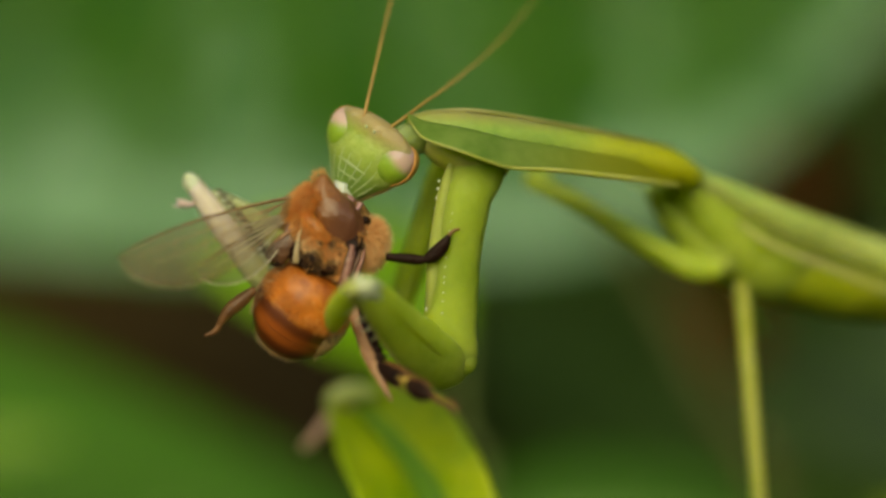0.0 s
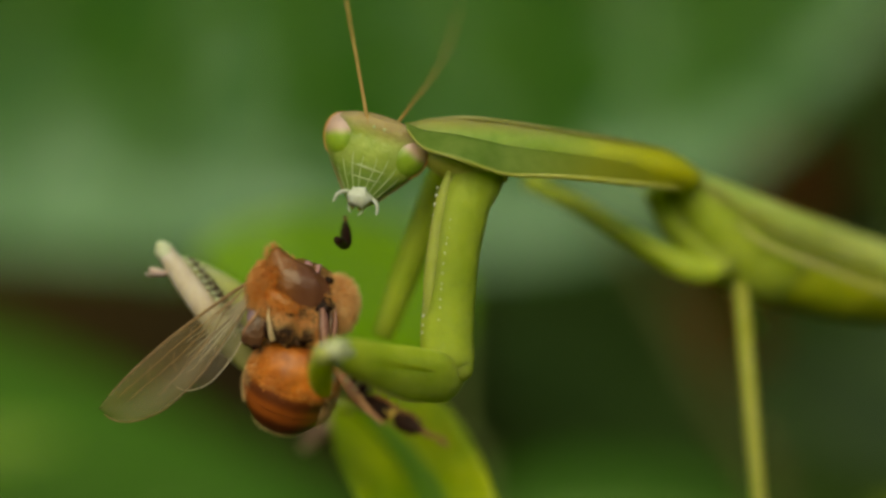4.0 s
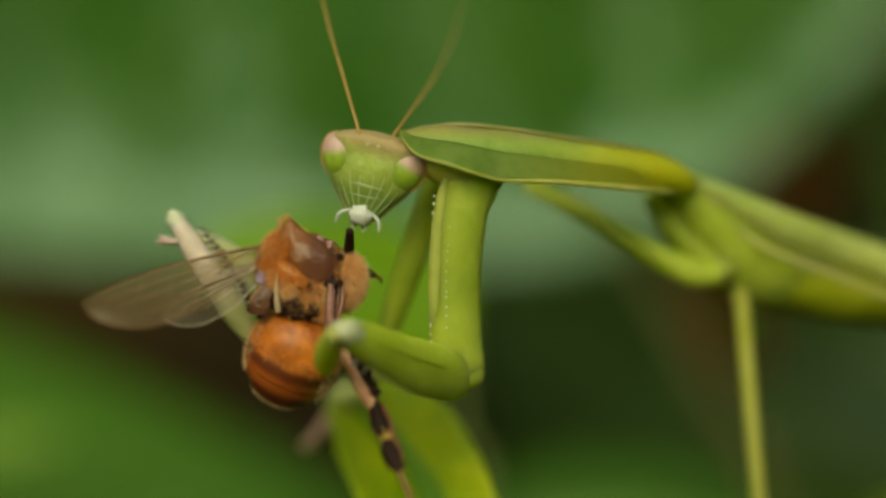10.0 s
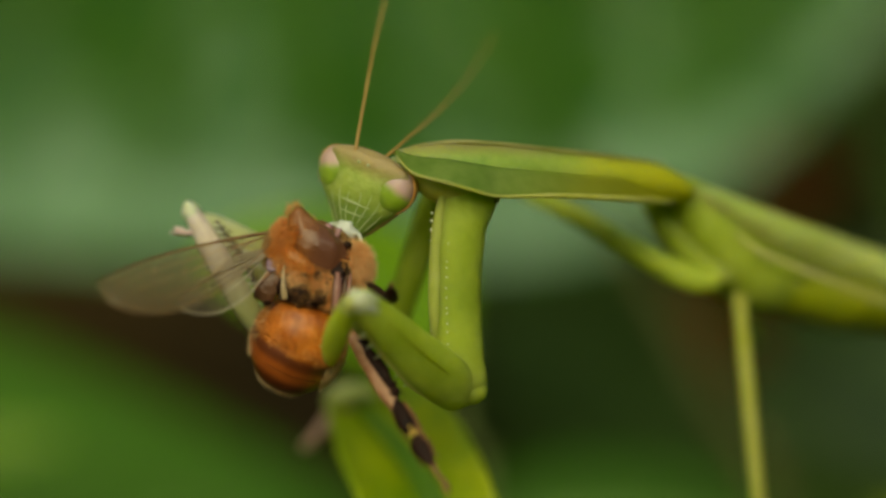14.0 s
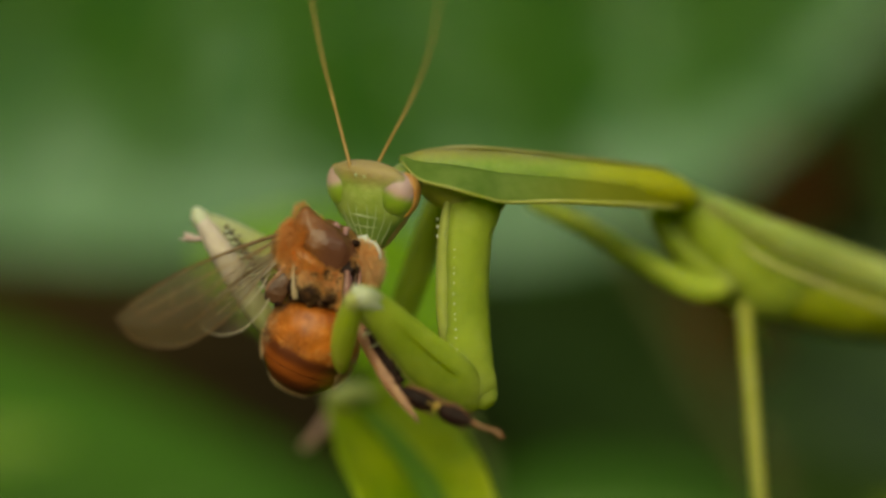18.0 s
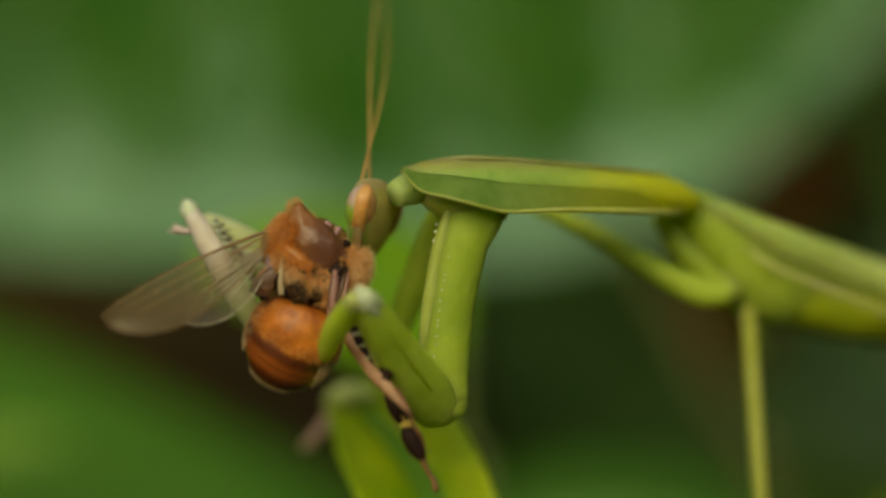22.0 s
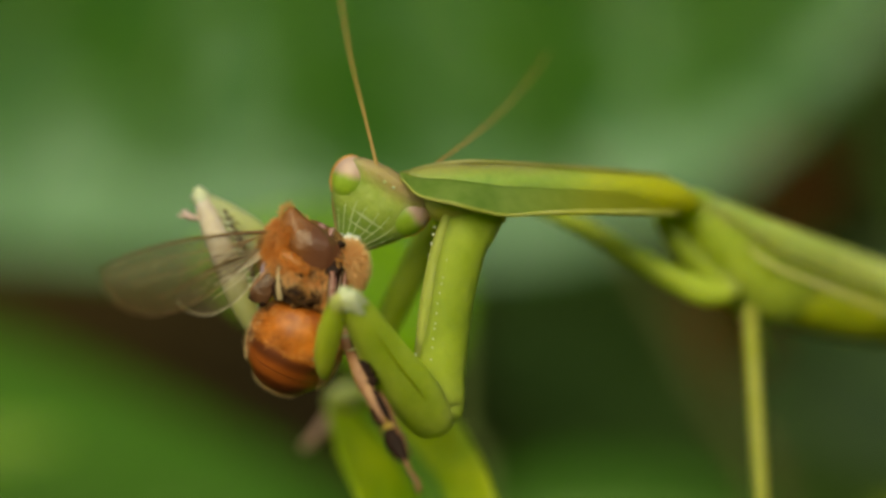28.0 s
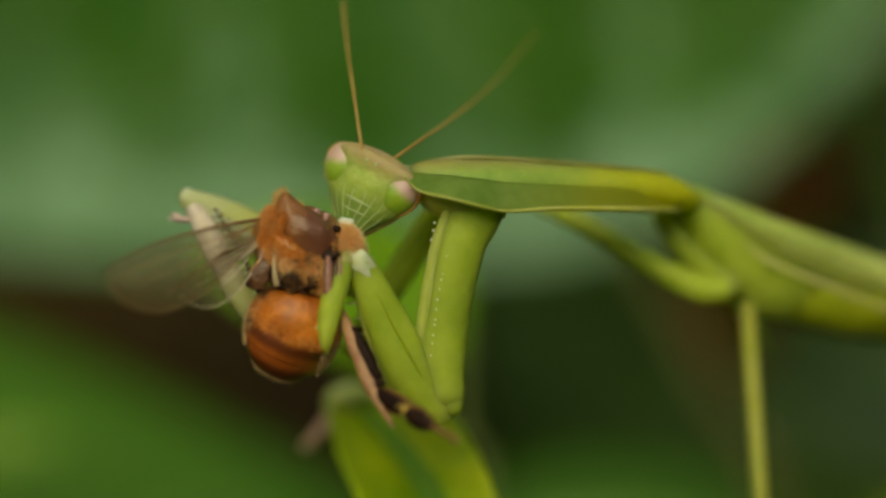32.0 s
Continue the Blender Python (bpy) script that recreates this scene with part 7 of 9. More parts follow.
    walk(f_coxa, [
        (0, pose(-0.01597, -0.00440, 0.02238, 171.1, -18.0, -180.0)), (0.5, pose(-0.01611, -0.00440, 0.02230, 170.3, -18.1, 180.0)),
        (1, pose(-0.01605, -0.00440, 0.02224, 170.6, -21.4, 180.0)), (1.5, pose(-0.01602, -0.00440, 0.02213, 171.9, -22.4, -180.0)),
        (2, pose(-0.01611, -0.00440, 0.02199, 172.6, -21.3, 180.0)), (2.5, pose(-0.01605, -0.00440, 0.02205, 172.8, -20.6, 180.0)),
        (3, pose(-0.01602, -0.00440, 0.02205, 173.1, -21.7, 180.0)), (3.5, pose(-0.01602, -0.00440, 0.02208, 173.3, -20.9, 180.0)),
        (5.5, pose(-0.01602, -0.00440, 0.02188, 173.7, -20.1, 180.0)), (6, pose(-0.01588, -0.00440, 0.02188, 170.6, -20.2, -180.0)),
        (6.5, pose(-0.01602, -0.00440, 0.02196, 169.8, -20.2, 180.0)), (7, pose(-0.01616, -0.00440, 0.02188, 169.6, -22.3, 180.0)),
        (7.5, pose(-0.01616, -0.00440, 0.02182, 169.4, -17.8, 180.0)), (8, pose(-0.01611, -0.00440, 0.02174, 169.8, -19.0, 180.0)),
        (8.5, pose(-0.01616, -0.00440, 0.02177, 169.8, -21.0, 180.0)), (9, pose(-0.01619, -0.00440, 0.02174, 171.1, -21.6, -180.0)),
        (9.5, pose(-0.01619, -0.00440, 0.02168, 171.7, -20.9, 180.0)), (10, pose(-0.01628, -0.00440, 0.02174, 172.6, -18.5, 180.0)),
        (10.5, pose(-0.01628, -0.00440, 0.02174, 171.6, -19.2, 180.0)), (11, pose(-0.01628, -0.00440, 0.02165, 171.6, -19.1, 180.0)),
        (11.5, pose(-0.01633, -0.00440, 0.02160, 172.0, -19.2, 180.0)), (12, pose(-0.01636, -0.00440, 0.02143, 172.3, -19.3, -180.0)),
        (12.5, pose(-0.01644, -0.00440, 0.02143, 172.4, -18.9, 180.0)), (13, pose(-0.01653, -0.00440, 0.02112, 170.5, -16.9, 180.0)),
        (13.5, pose(-0.01653, -0.00440, 0.02095, 170.6, -13.4, 180.0)), (14, pose(-0.01642, -0.00440, 0.02095, 170.3, -17.5, 180.0)),
        (14.5, pose(-0.01636, -0.00440, 0.02109, 170.7, -10.5, 180.0)), (16.5, pose(-0.01616, -0.00440, 0.02093, 170.2, -17.7, 180.0)),
        (17, pose(-0.01625, -0.00440, 0.02076, 170.7, -16.7, 180.0)), (17.5, pose(-0.01616, -0.00440, 0.02070, 170.4, -17.9, 180.0)),
        (18, pose(-0.01616, -0.00440, 0.02067, 169.8, -19.1, -180.0)), (18.5, pose(-0.01625, -0.00440, 0.02067, 169.7, -16.9, 180.0)),
        (19, pose(-0.01628, -0.00440, 0.02036, 170.3, -16.9, 180.0)), (19.5, pose(-0.01633, -0.00440, 0.02022, 170.2, -10.5, -180.0)),
        (20, pose(-0.01616, -0.00440, 0.02005, 170.1, -13.9, 180.0)), (20.5, pose(-0.01611, -0.00440, 0.02020, 170.6, -16.3, 180.0)),
        (21, pose(-0.01611, -0.00440, 0.02028, 171.6, -16.9, 180.0)), (21.5, pose(-0.01611, -0.00440, 0.02022, 170.3, -16.7, 180.0)),
        (22, pose(-0.01602, -0.00440, 0.02020, 169.3, -21.2, 180.0)), (22.5, pose(-0.01605, -0.00440, 0.02031, 169.6, -18.7, 180.0)),
        (23, pose(-0.01611, -0.00440, 0.02036, 171.1, -13.1, -180.0)), (23.5, pose(-0.01605, -0.00440, 0.02039, 171.0, -12.0, -180.0)),
        (24, pose(-0.01619, -0.00440, 0.02031, 171.6, -13.3, -180.0)), (24.5, pose(-0.01611, -0.00440, 0.02039, 171.1, -11.5, 180.0)),
        (25, pose(-0.01611, -0.00440, 0.02045, 171.5, -11.6, 180.0)), (25.5, pose(-0.01611, -0.00440, 0.02053, 171.6, -8.1, 180.0)),
        (27.5, pose(-0.01616, -0.00440, 0.02005, 168.7, -26.0, 180.0)), (28, pose(-0.01611, -0.00440, 0.02003, 169.5, -26.1, 180.0)),
        (28.5, pose(-0.01605, -0.00440, 0.02011, 169.1, -31.5, 180.0)), (29, pose(-0.01597, -0.00440, 0.02020, 167.4, -30.3, 180.0)),
        (29.5, pose(-0.01597, -0.00440, 0.02003, 167.5, -31.6, 180.0)), (30, pose(-0.01597, -0.00440, 0.02003, 167.3, -34.7, 180.0)),
        (30.5, pose(-0.01605, -0.00440, 0.02011, 166.2, -34.6, 180.0)), (31, pose(-0.01619, -0.00440, 0.02020, 167.1, -33.4, 180.0)),
        (31.5, pose(-0.01602, -0.00440, 0.02014, 167.1, -34.0, 180.0)), (32, pose(-0.01611, -0.00440, 0.02022, 166.1, -32.3, 180.0)),
    ])
    walk(f_femur, [
        (0, pose(-0.01874, -0.00300, 0.01387, 15.8, -53.5, 0.0)), (0.5, pose(-0.01866, -0.00300, 0.01449, 16.0, -54.4, 0.0)),
        (1, pose(-0.01914, -0.00300, 0.01435, 16.3, -53.2, 0.0)), (1.5, pose(-0.01976, -0.00300, 0.01305, 15.7, -51.0, 0.0)),
        (2, pose(-0.02001, -0.00300, 0.01197, 15.8, -51.0, -0.0)), (2.5, pose(-0.01993, -0.00300, 0.01172, 15.7, -52.9, -0.0)),
        (3, pose(-0.02033, -0.00300, 0.01124, 16.1, -53.5, 0.0)), (3.5, pose(-0.02027, -0.00300, 0.01093, 16.2, -54.1, 0.0)),
        (5.5, pose(-0.02041, -0.00300, 0.00988, 15.7, -50.4, 0.0)), (6, pose(-0.01880, -0.00300, 0.01396, 16.2, -53.0, 0.0)),
        (6.5, pose(-0.01871, -0.00300, 0.01466, 16.8, -55.6, 0.0)), (7, pose(-0.01905, -0.00300, 0.01483, 17.3, -58.6, 0.0)),
        (7.5, pose(-0.01846, -0.00300, 0.01469, 16.7, -56.8, 0.0)), (8, pose(-0.01866, -0.00300, 0.01435, 16.7, -56.1, 0.0)),
        (8.5, pose(-0.01894, -0.00300, 0.01452, 16.9, -56.3, 0.0)), (9, pose(-0.01951, -0.00300, 0.01339, 16.8, -54.5, 0.0)),
        (9.5, pose(-0.01962, -0.00300, 0.01271, 16.4, -53.3, 0.0)), (10, pose(-0.01967, -0.00300, 0.01158, 15.6, -51.4, -0.0)),
        (10.5, pose(-0.01939, -0.00300, 0.01280, 16.2, -53.4, 0.0)), (11, pose(-0.01939, -0.00300, 0.01265, 16.3, -54.3, 0.0)),
        (11.5, pose(-0.01959, -0.00300, 0.01223, 16.1, -52.7, 0.0)), (12, pose(-0.01979, -0.00300, 0.01166, 16.0, -52.0, -0.0)),
        (12.5, pose(-0.01984, -0.00300, 0.01152, 15.8, -50.5, 0.0)), (13, pose(-0.01897, -0.00300, 0.01311, 16.2, -53.0, 0.0)),
        (13.5, pose(-0.01849, -0.00300, 0.01274, 15.9, -55.3, 0.0)), (14, pose(-0.01888, -0.00300, 0.01314, 16.4, -56.0, 0.0)),
        (14.5, pose(-0.01792, -0.00300, 0.01271, 15.8, -56.4, 0.0)), (16.5, pose(-0.01863, -0.00300, 0.01322, 16.9, -59.7, 0.0)),
        (17, pose(-0.01871, -0.00300, 0.01254, 16.6, -57.7, 0.0)), (17.5, pose(-0.01871, -0.00300, 0.01282, 16.8, -58.2, -0.0)),
        (18, pose(-0.01871, -0.00300, 0.01331, 17.0, -57.1, 0.0)), (18.5, pose(-0.01849, -0.00300, 0.01331, 16.9, -57.3, -0.0)),
        (19, pose(-0.01866, -0.00300, 0.01254, 16.9, -58.0, 0.0)), (19.5, pose(-0.01781, -0.00300, 0.01226, 16.7, -57.0, 0.0)),
        (20, pose(-0.01809, -0.00300, 0.01226, 16.7, -57.1, 0.0)), (20.5, pose(-0.01849, -0.00300, 0.01206, 16.3, -55.2, 0.0)),
        (21, pose(-0.01885, -0.00300, 0.01124, 15.9, -51.7, 0.0)), (21.5, pose(-0.01846, -0.00300, 0.01237, 16.1, -54.8, -0.0)),
        (22, pose(-0.01871, -0.00300, 0.01328, 16.1, -56.9, 0.0)), (22.5, pose(-0.01849, -0.00300, 0.01311, 15.9, -55.4, -0.0)),
        (23, pose(-0.01815, -0.00300, 0.01163, 15.3, -48.2, 0.0)), (23.5, pose(-0.01789, -0.00300, 0.01175, 15.2, -47.9, 0.0)),
        (24, pose(-0.01837, -0.00300, 0.01107, 15.1, -48.9, 0.0)), (24.5, pose(-0.01789, -0.00300, 0.01163, 15.4, -47.4, 0.0)),
        (25, pose(-0.01800, -0.00300, 0.01124, 15.1, -47.2, 0.0)), (25.5, pose(-0.01744, -0.00300, 0.01118, 14.7, -44.8, 0.0)),
        (27.5, pose(-0.01922, -0.00300, 0.01379, 17.4, -53.0, 0.0)), (28, pose(-0.01945, -0.00300, 0.01322, 17.0, -50.4, 0.0)),
        (28.5, pose(-0.01984, -0.00300, 0.01393, 17.5, -56.2, 0.0)), (29, pose(-0.01914, -0.00300, 0.01478, 17.5, -58.5, 0.0)),
        (29.5, pose(-0.01928, -0.00300, 0.01464, 17.5, -57.7, 0.0)), (30, pose(-0.01951, -0.00300, 0.01492, 18.0, -60.4, 0.0)),
        (30.5, pose(-0.01928, -0.00300, 0.01543, 18.0, -60.8, 0.0)), (31, pose(-0.01956, -0.00300, 0.01509, 18.0, -58.7, 0.0)),
        (31.5, pose(-0.01945, -0.00300, 0.01506, 18.0, -61.9, -0.0)), (32, pose(-0.01914, -0.00300, 0.01543, 17.8, -62.9, 0.0)),
    ])
    walk(f_tibia, [
        (0, pose(-0.02841, -0.00640, 0.02102, -173.1, 36.3, 180.0)), (0.5, pose(-0.02830, -0.00640, 0.02141, -173.2, 31.6, 180.0)),
        (1, pose(-0.02847, -0.00640, 0.02133, -173.4, 28.7, 180.0)), (1.5, pose(-0.02913, -0.00640, 0.02064, -173.7, 28.0, 180.0)),
        (2, pose(-0.02936, -0.00640, 0.01953, -173.8, 31.2, -180.0)), (2.5, pose(-0.02960, -0.00640, 0.01903, -174.0, 32.1, 180.0)),
        (3, pose(-0.02977, -0.00640, 0.01823, -174.1, 35.1, 180.0)), (3.5, pose(-0.02977, -0.00640, 0.01781, -174.1, 36.1, 180.0)),
        (5.5, pose(-0.02972, -0.00640, 0.01759, -174.0, 34.4, -180.0)), (6, pose(-0.02816, -0.00640, 0.02102, -173.8, 24.3, 180.0)),
        (6.5, pose(-0.02803, -0.00640, 0.02105, -173.6, 25.6, 180.0)), (7, pose(-0.02839, -0.00640, 0.02053, -173.6, 29.1, 180.0)),
        (7.5, pose(-0.02791, -0.00640, 0.02089, -173.6, 27.1, 180.0)), (8, pose(-0.02808, -0.00640, 0.02069, -173.7, 26.2, 180.0)),
        (8.5, pose(-0.02825, -0.00640, 0.02072, -173.7, 26.2, -180.0)), (9, pose(-0.02866, -0.00640, 0.01992, -173.9, 27.8, -180.0)),
        (9.5, pose(-0.02888, -0.00640, 0.01961, -174.0, 29.4, -180.0)), (10, pose(-0.02922, -0.00640, 0.01920, -173.9, 32.9, -180.0)),
        (10.5, pose(-0.02880, -0.00640, 0.01978, -173.8, 29.9, 180.0)), (11, pose(-0.02883, -0.00640, 0.01944, -173.8, 30.9, 180.0)),
        (11.5, pose(-0.02897, -0.00640, 0.01936, -174.0, 29.6, -180.0)), (12, pose(-0.02911, -0.00640, 0.01895, -174.1, 30.7, 180.0)),
        (12.5, pose(-0.02913, -0.00640, 0.01917, -174.0, 29.7, -180.0)), (13, pose(-0.02830, -0.00640, 0.02014, -173.6, 27.7, 180.0)),
        (13.5, pose(-0.02830, -0.00640, 0.01953, -173.6, 31.1, 180.0)), (14, pose(-0.02847, -0.00640, 0.01961, -173.4, 30.6, 180.0)),
        (14.5, pose(-0.02791, -0.00640, 0.01936, -173.6, 33.5, 180.0)), (16.5, pose(-0.02830, -0.00640, 0.01886, -173.3, 36.3, -180.0)),
        (17, pose(-0.02833, -0.00640, 0.01861, -173.5, 35.3, 180.0)), (17.5, pose(-0.02830, -0.00640, 0.01878, -173.4, 34.8, 180.0)),
        (18, pose(-0.02803, -0.00640, 0.01933, -173.3, 32.5, -180.0)), (18.5, pose(-0.02791, -0.00640, 0.01936, -173.3, 32.1, 180.0)),
        (19, pose(-0.02816, -0.00640, 0.01847, -173.4, 33.8, 180.0)), (19.5, pose(-0.02728, -0.00640, 0.01842, -173.3, 34.5, -180.0)),
        (20, pose(-0.02761, -0.00640, 0.01842, -173.3, 35.5, 180.0)), (20.5, pose(-0.02803, -0.00640, 0.01870, -173.4, 33.9, 180.0)),
        (21, pose(-0.02819, -0.00640, 0.01861, -173.7, 31.6, 180.0)), (21.5, pose(-0.02808, -0.00640, 0.01917, -173.5, 31.1, 180.0)),
        (22, pose(-0.02855, -0.00640, 0.01969, -173.2, 30.4, 180.0)), (22.5, pose(-0.02833, -0.00640, 0.01989, -173.2, 28.8, 180.0)),
        (23, pose(-0.02739, -0.00640, 0.01989, -173.6, 23.9, 180.0)), (23.5, pose(-0.02719, -0.00640, 0.02017, -173.7, 22.0, 180.0)),
        (24, pose(-0.02786, -0.00640, 0.01933, -173.7, 25.8, 180.0)), (24.5, pose(-0.02697, -0.00640, 0.02000, -173.5, 24.5, 180.0)),
        (25, pose(-0.02722, -0.00640, 0.01978, -173.5, 26.8, -180.0)), (25.5, pose(-0.02658, -0.00640, 0.02039, -173.6, 21.4, 180.0)),
        (27.5, pose(-0.02791, -0.00640, 0.02033, -173.7, 23.7, 180.0)), (28, pose(-0.02800, -0.00640, 0.02030, -173.8, 22.0, 180.0)),
        (28.5, pose(-0.02880, -0.00640, 0.01992, -173.7, 25.6, 180.0)), (29, pose(-0.02833, -0.00640, 0.02041, -173.5, 25.5, 180.0)),
        (29.5, pose(-0.02841, -0.00640, 0.02041, -173.7, 22.9, 180.0)), (30, pose(-0.02858, -0.00640, 0.02008, -173.6, 25.5, 180.0)),
        (30.5, pose(-0.02839, -0.00640, 0.02053, -173.3, 26.7, 180.0)), (31, pose(-0.02850, -0.00640, 0.02053, -173.6, 22.4, 180.0)),
        (31.5, pose(-0.02866, -0.00640, 0.01997, -173.5, 28.3, 180.0)), (32, pose(-0.02855, -0.00640, 0.02025, -173.4, 28.2, 180.0)),
    ])
    walk(bee, [
        (0, pose(-0.00706, 0.00060, 0.69677, 0.0, 23.4, 0.0)), (0.5, pose(-0.00719, 0.00060, 0.69688, 0.0, 20.7, 0.0)),
        (1, pose(-0.00750, 0.00060, 0.69661, 0.0, 18.4, 0.0)), (1.5, pose(-0.00799, 0.00060, 0.69568, 0.0, 15.8, 0.0)),
        (2, pose(-0.00780, 0.00060, 0.69475, 0.0, 13.4, 0.0)), (2.5, pose(-0.00782, 0.00060, 0.69420, 0.0, 11.9, 0.0)),
        (3, pose(-0.00760, 0.00060, 0.69357, 0.0, 10.0, 0.0)), (3.5, pose(-0.00744, 0.00060, 0.69324, 0.0, 8.4, 0.0)),
        (5.5, pose(-0.00758, 0.00060, 0.69305, 0.0, 6.9, 0.0)), (6, pose(-0.00736, 0.00060, 0.69579, 0.0, 16.1, 0.0)),
        (6.5, pose(-0.00711, 0.00060, 0.69617, 0.0, 13.3, 0.0)), (7, pose(-0.00706, 0.00060, 0.69590, 0.0, 10.4, 0.0)),
        (7.5, pose(-0.00681, 0.00060, 0.69614, 0.0, 11.4, 0.0)), (8, pose(-0.00703, 0.00060, 0.69576, 0.0, 12.4, 0.0)),
        (8.5, pose(-0.00717, 0.00060, 0.69584, 0.0, 11.0, 0.0)), (9, pose(-0.00728, 0.00060, 0.69497, 0.0, 9.5, 0.0)),
        (9.5, pose(-0.00736, 0.00060, 0.69467, 0.0, 11.0, 0.0)), (10, pose(-0.00741, 0.00060, 0.69445, 0.0, 12.5, 0.0)),
        (10.5, pose(-0.00733, 0.00060, 0.69505, 0.0, 10.7, 0.0)), (11, pose(-0.00719, 0.00060, 0.69480, 0.0, 9.0, 0.0)),
        (11.5, pose(-0.00733, 0.00060, 0.69445, 0.0, 8.6, 0.0)), (12, pose(-0.00733, 0.00060, 0.69409, 0.0, 8.1, 0.0)),
        (12.5, pose(-0.00752, 0.00060, 0.69420, 0.0, 10.1, 0.0)), (13, pose(-0.00717, 0.00060, 0.69543, 0.0, 11.9, 0.0)),
        (13.5, pose(-0.00687, 0.00060, 0.69497, 0.0, 12.9, 0.0)), (14, pose(-0.00717, 0.00060, 0.69508, 0.0, 14.0, 0.0)),
        (14.5, pose(-0.00624, 0.00060, 0.69497, 0.0, 11.9, 0.0)), (16.5, pose(-0.00654, 0.00060, 0.69486, 0.0, 11.9, 0.0)),
        (17, pose(-0.00654, 0.00060, 0.69439, 0.0, 11.9, 0.0)), (17.5, pose(-0.00657, 0.00060, 0.69456, 0.0, 11.9, 0.0)),
        (18, pose(-0.00657, 0.00060, 0.69508, 0.0, 11.9, 0.0)), (18.5, pose(-0.00648, 0.00060, 0.69508, 0.0, 11.9, 0.0)),
        (19, pose(-0.00654, 0.00060, 0.69423, 0.0, 11.9, 0.0)), (19.5, pose(-0.00566, 0.00060, 0.69423, 0.0, 13.0, 0.0)),
        (20, pose(-0.00594, 0.00060, 0.69426, 0.0, 14.1, 0.0)), (20.5, pose(-0.00646, 0.00060, 0.69431, 0.0, 15.2, 0.0)),
        (21, pose(-0.00673, 0.00060, 0.69385, 0.0, 16.4, 0.0)), (21.5, pose(-0.00678, 0.00060, 0.69456, 0.0, 16.4, 0.0)),
        (22, pose(-0.00744, 0.00060, 0.69527, 0.0, 16.4, 0.0)), (22.5, pose(-0.00736, 0.00060, 0.69532, 0.0, 17.0, 0.0)),
        (23, pose(-0.00673, 0.00060, 0.69472, 0.0, 17.5, 0.0)), (23.5, pose(-0.00670, 0.00060, 0.69494, 0.0, 16.8, 0.0)),
        (24, pose(-0.00695, 0.00060, 0.69426, 0.0, 16.1, 0.0)), (24.5, pose(-0.00637, 0.00060, 0.69497, 0.0, 19.4, 0.0)),
        (25, pose(-0.00648, 0.00060, 0.69472, 0.0, 22.6, 0.0)), (25.5, pose(-0.00632, 0.00060, 0.69497, 0.0, 22.4, 0.0)),
        (27.5, pose(-0.00722, 0.00060, 0.69513, 0.0, 16.7, 0.0)), (28, pose(-0.00733, 0.00060, 0.69505, 0.0, 12.5, 0.0)),
        (28.5, pose(-0.00777, 0.00060, 0.69497, 0.0, 11.2, 0.0)), (29, pose(-0.00739, 0.00060, 0.69573, 0.0, 9.9, 0.0)),
        (29.5, pose(-0.00763, 0.00060, 0.69543, 0.0, 9.5, 0.0)), (30, pose(-0.00755, 0.00060, 0.69529, 0.0, 9.0, 0.0)),
        (30.5, pose(-0.00741, 0.00060, 0.69598, 0.0, 11.0, 0.0)), (31, pose(-0.00788, 0.00060, 0.69549, 0.0, 13.0, 0.0)),
        (31.5, pose(-0.00750, 0.00060, 0.69535, 0.0, 11.9, 0.0)), (32, pose(-0.00741, 0.00060, 0.69573, 0.0, 10.8, 0.0)),
    ])
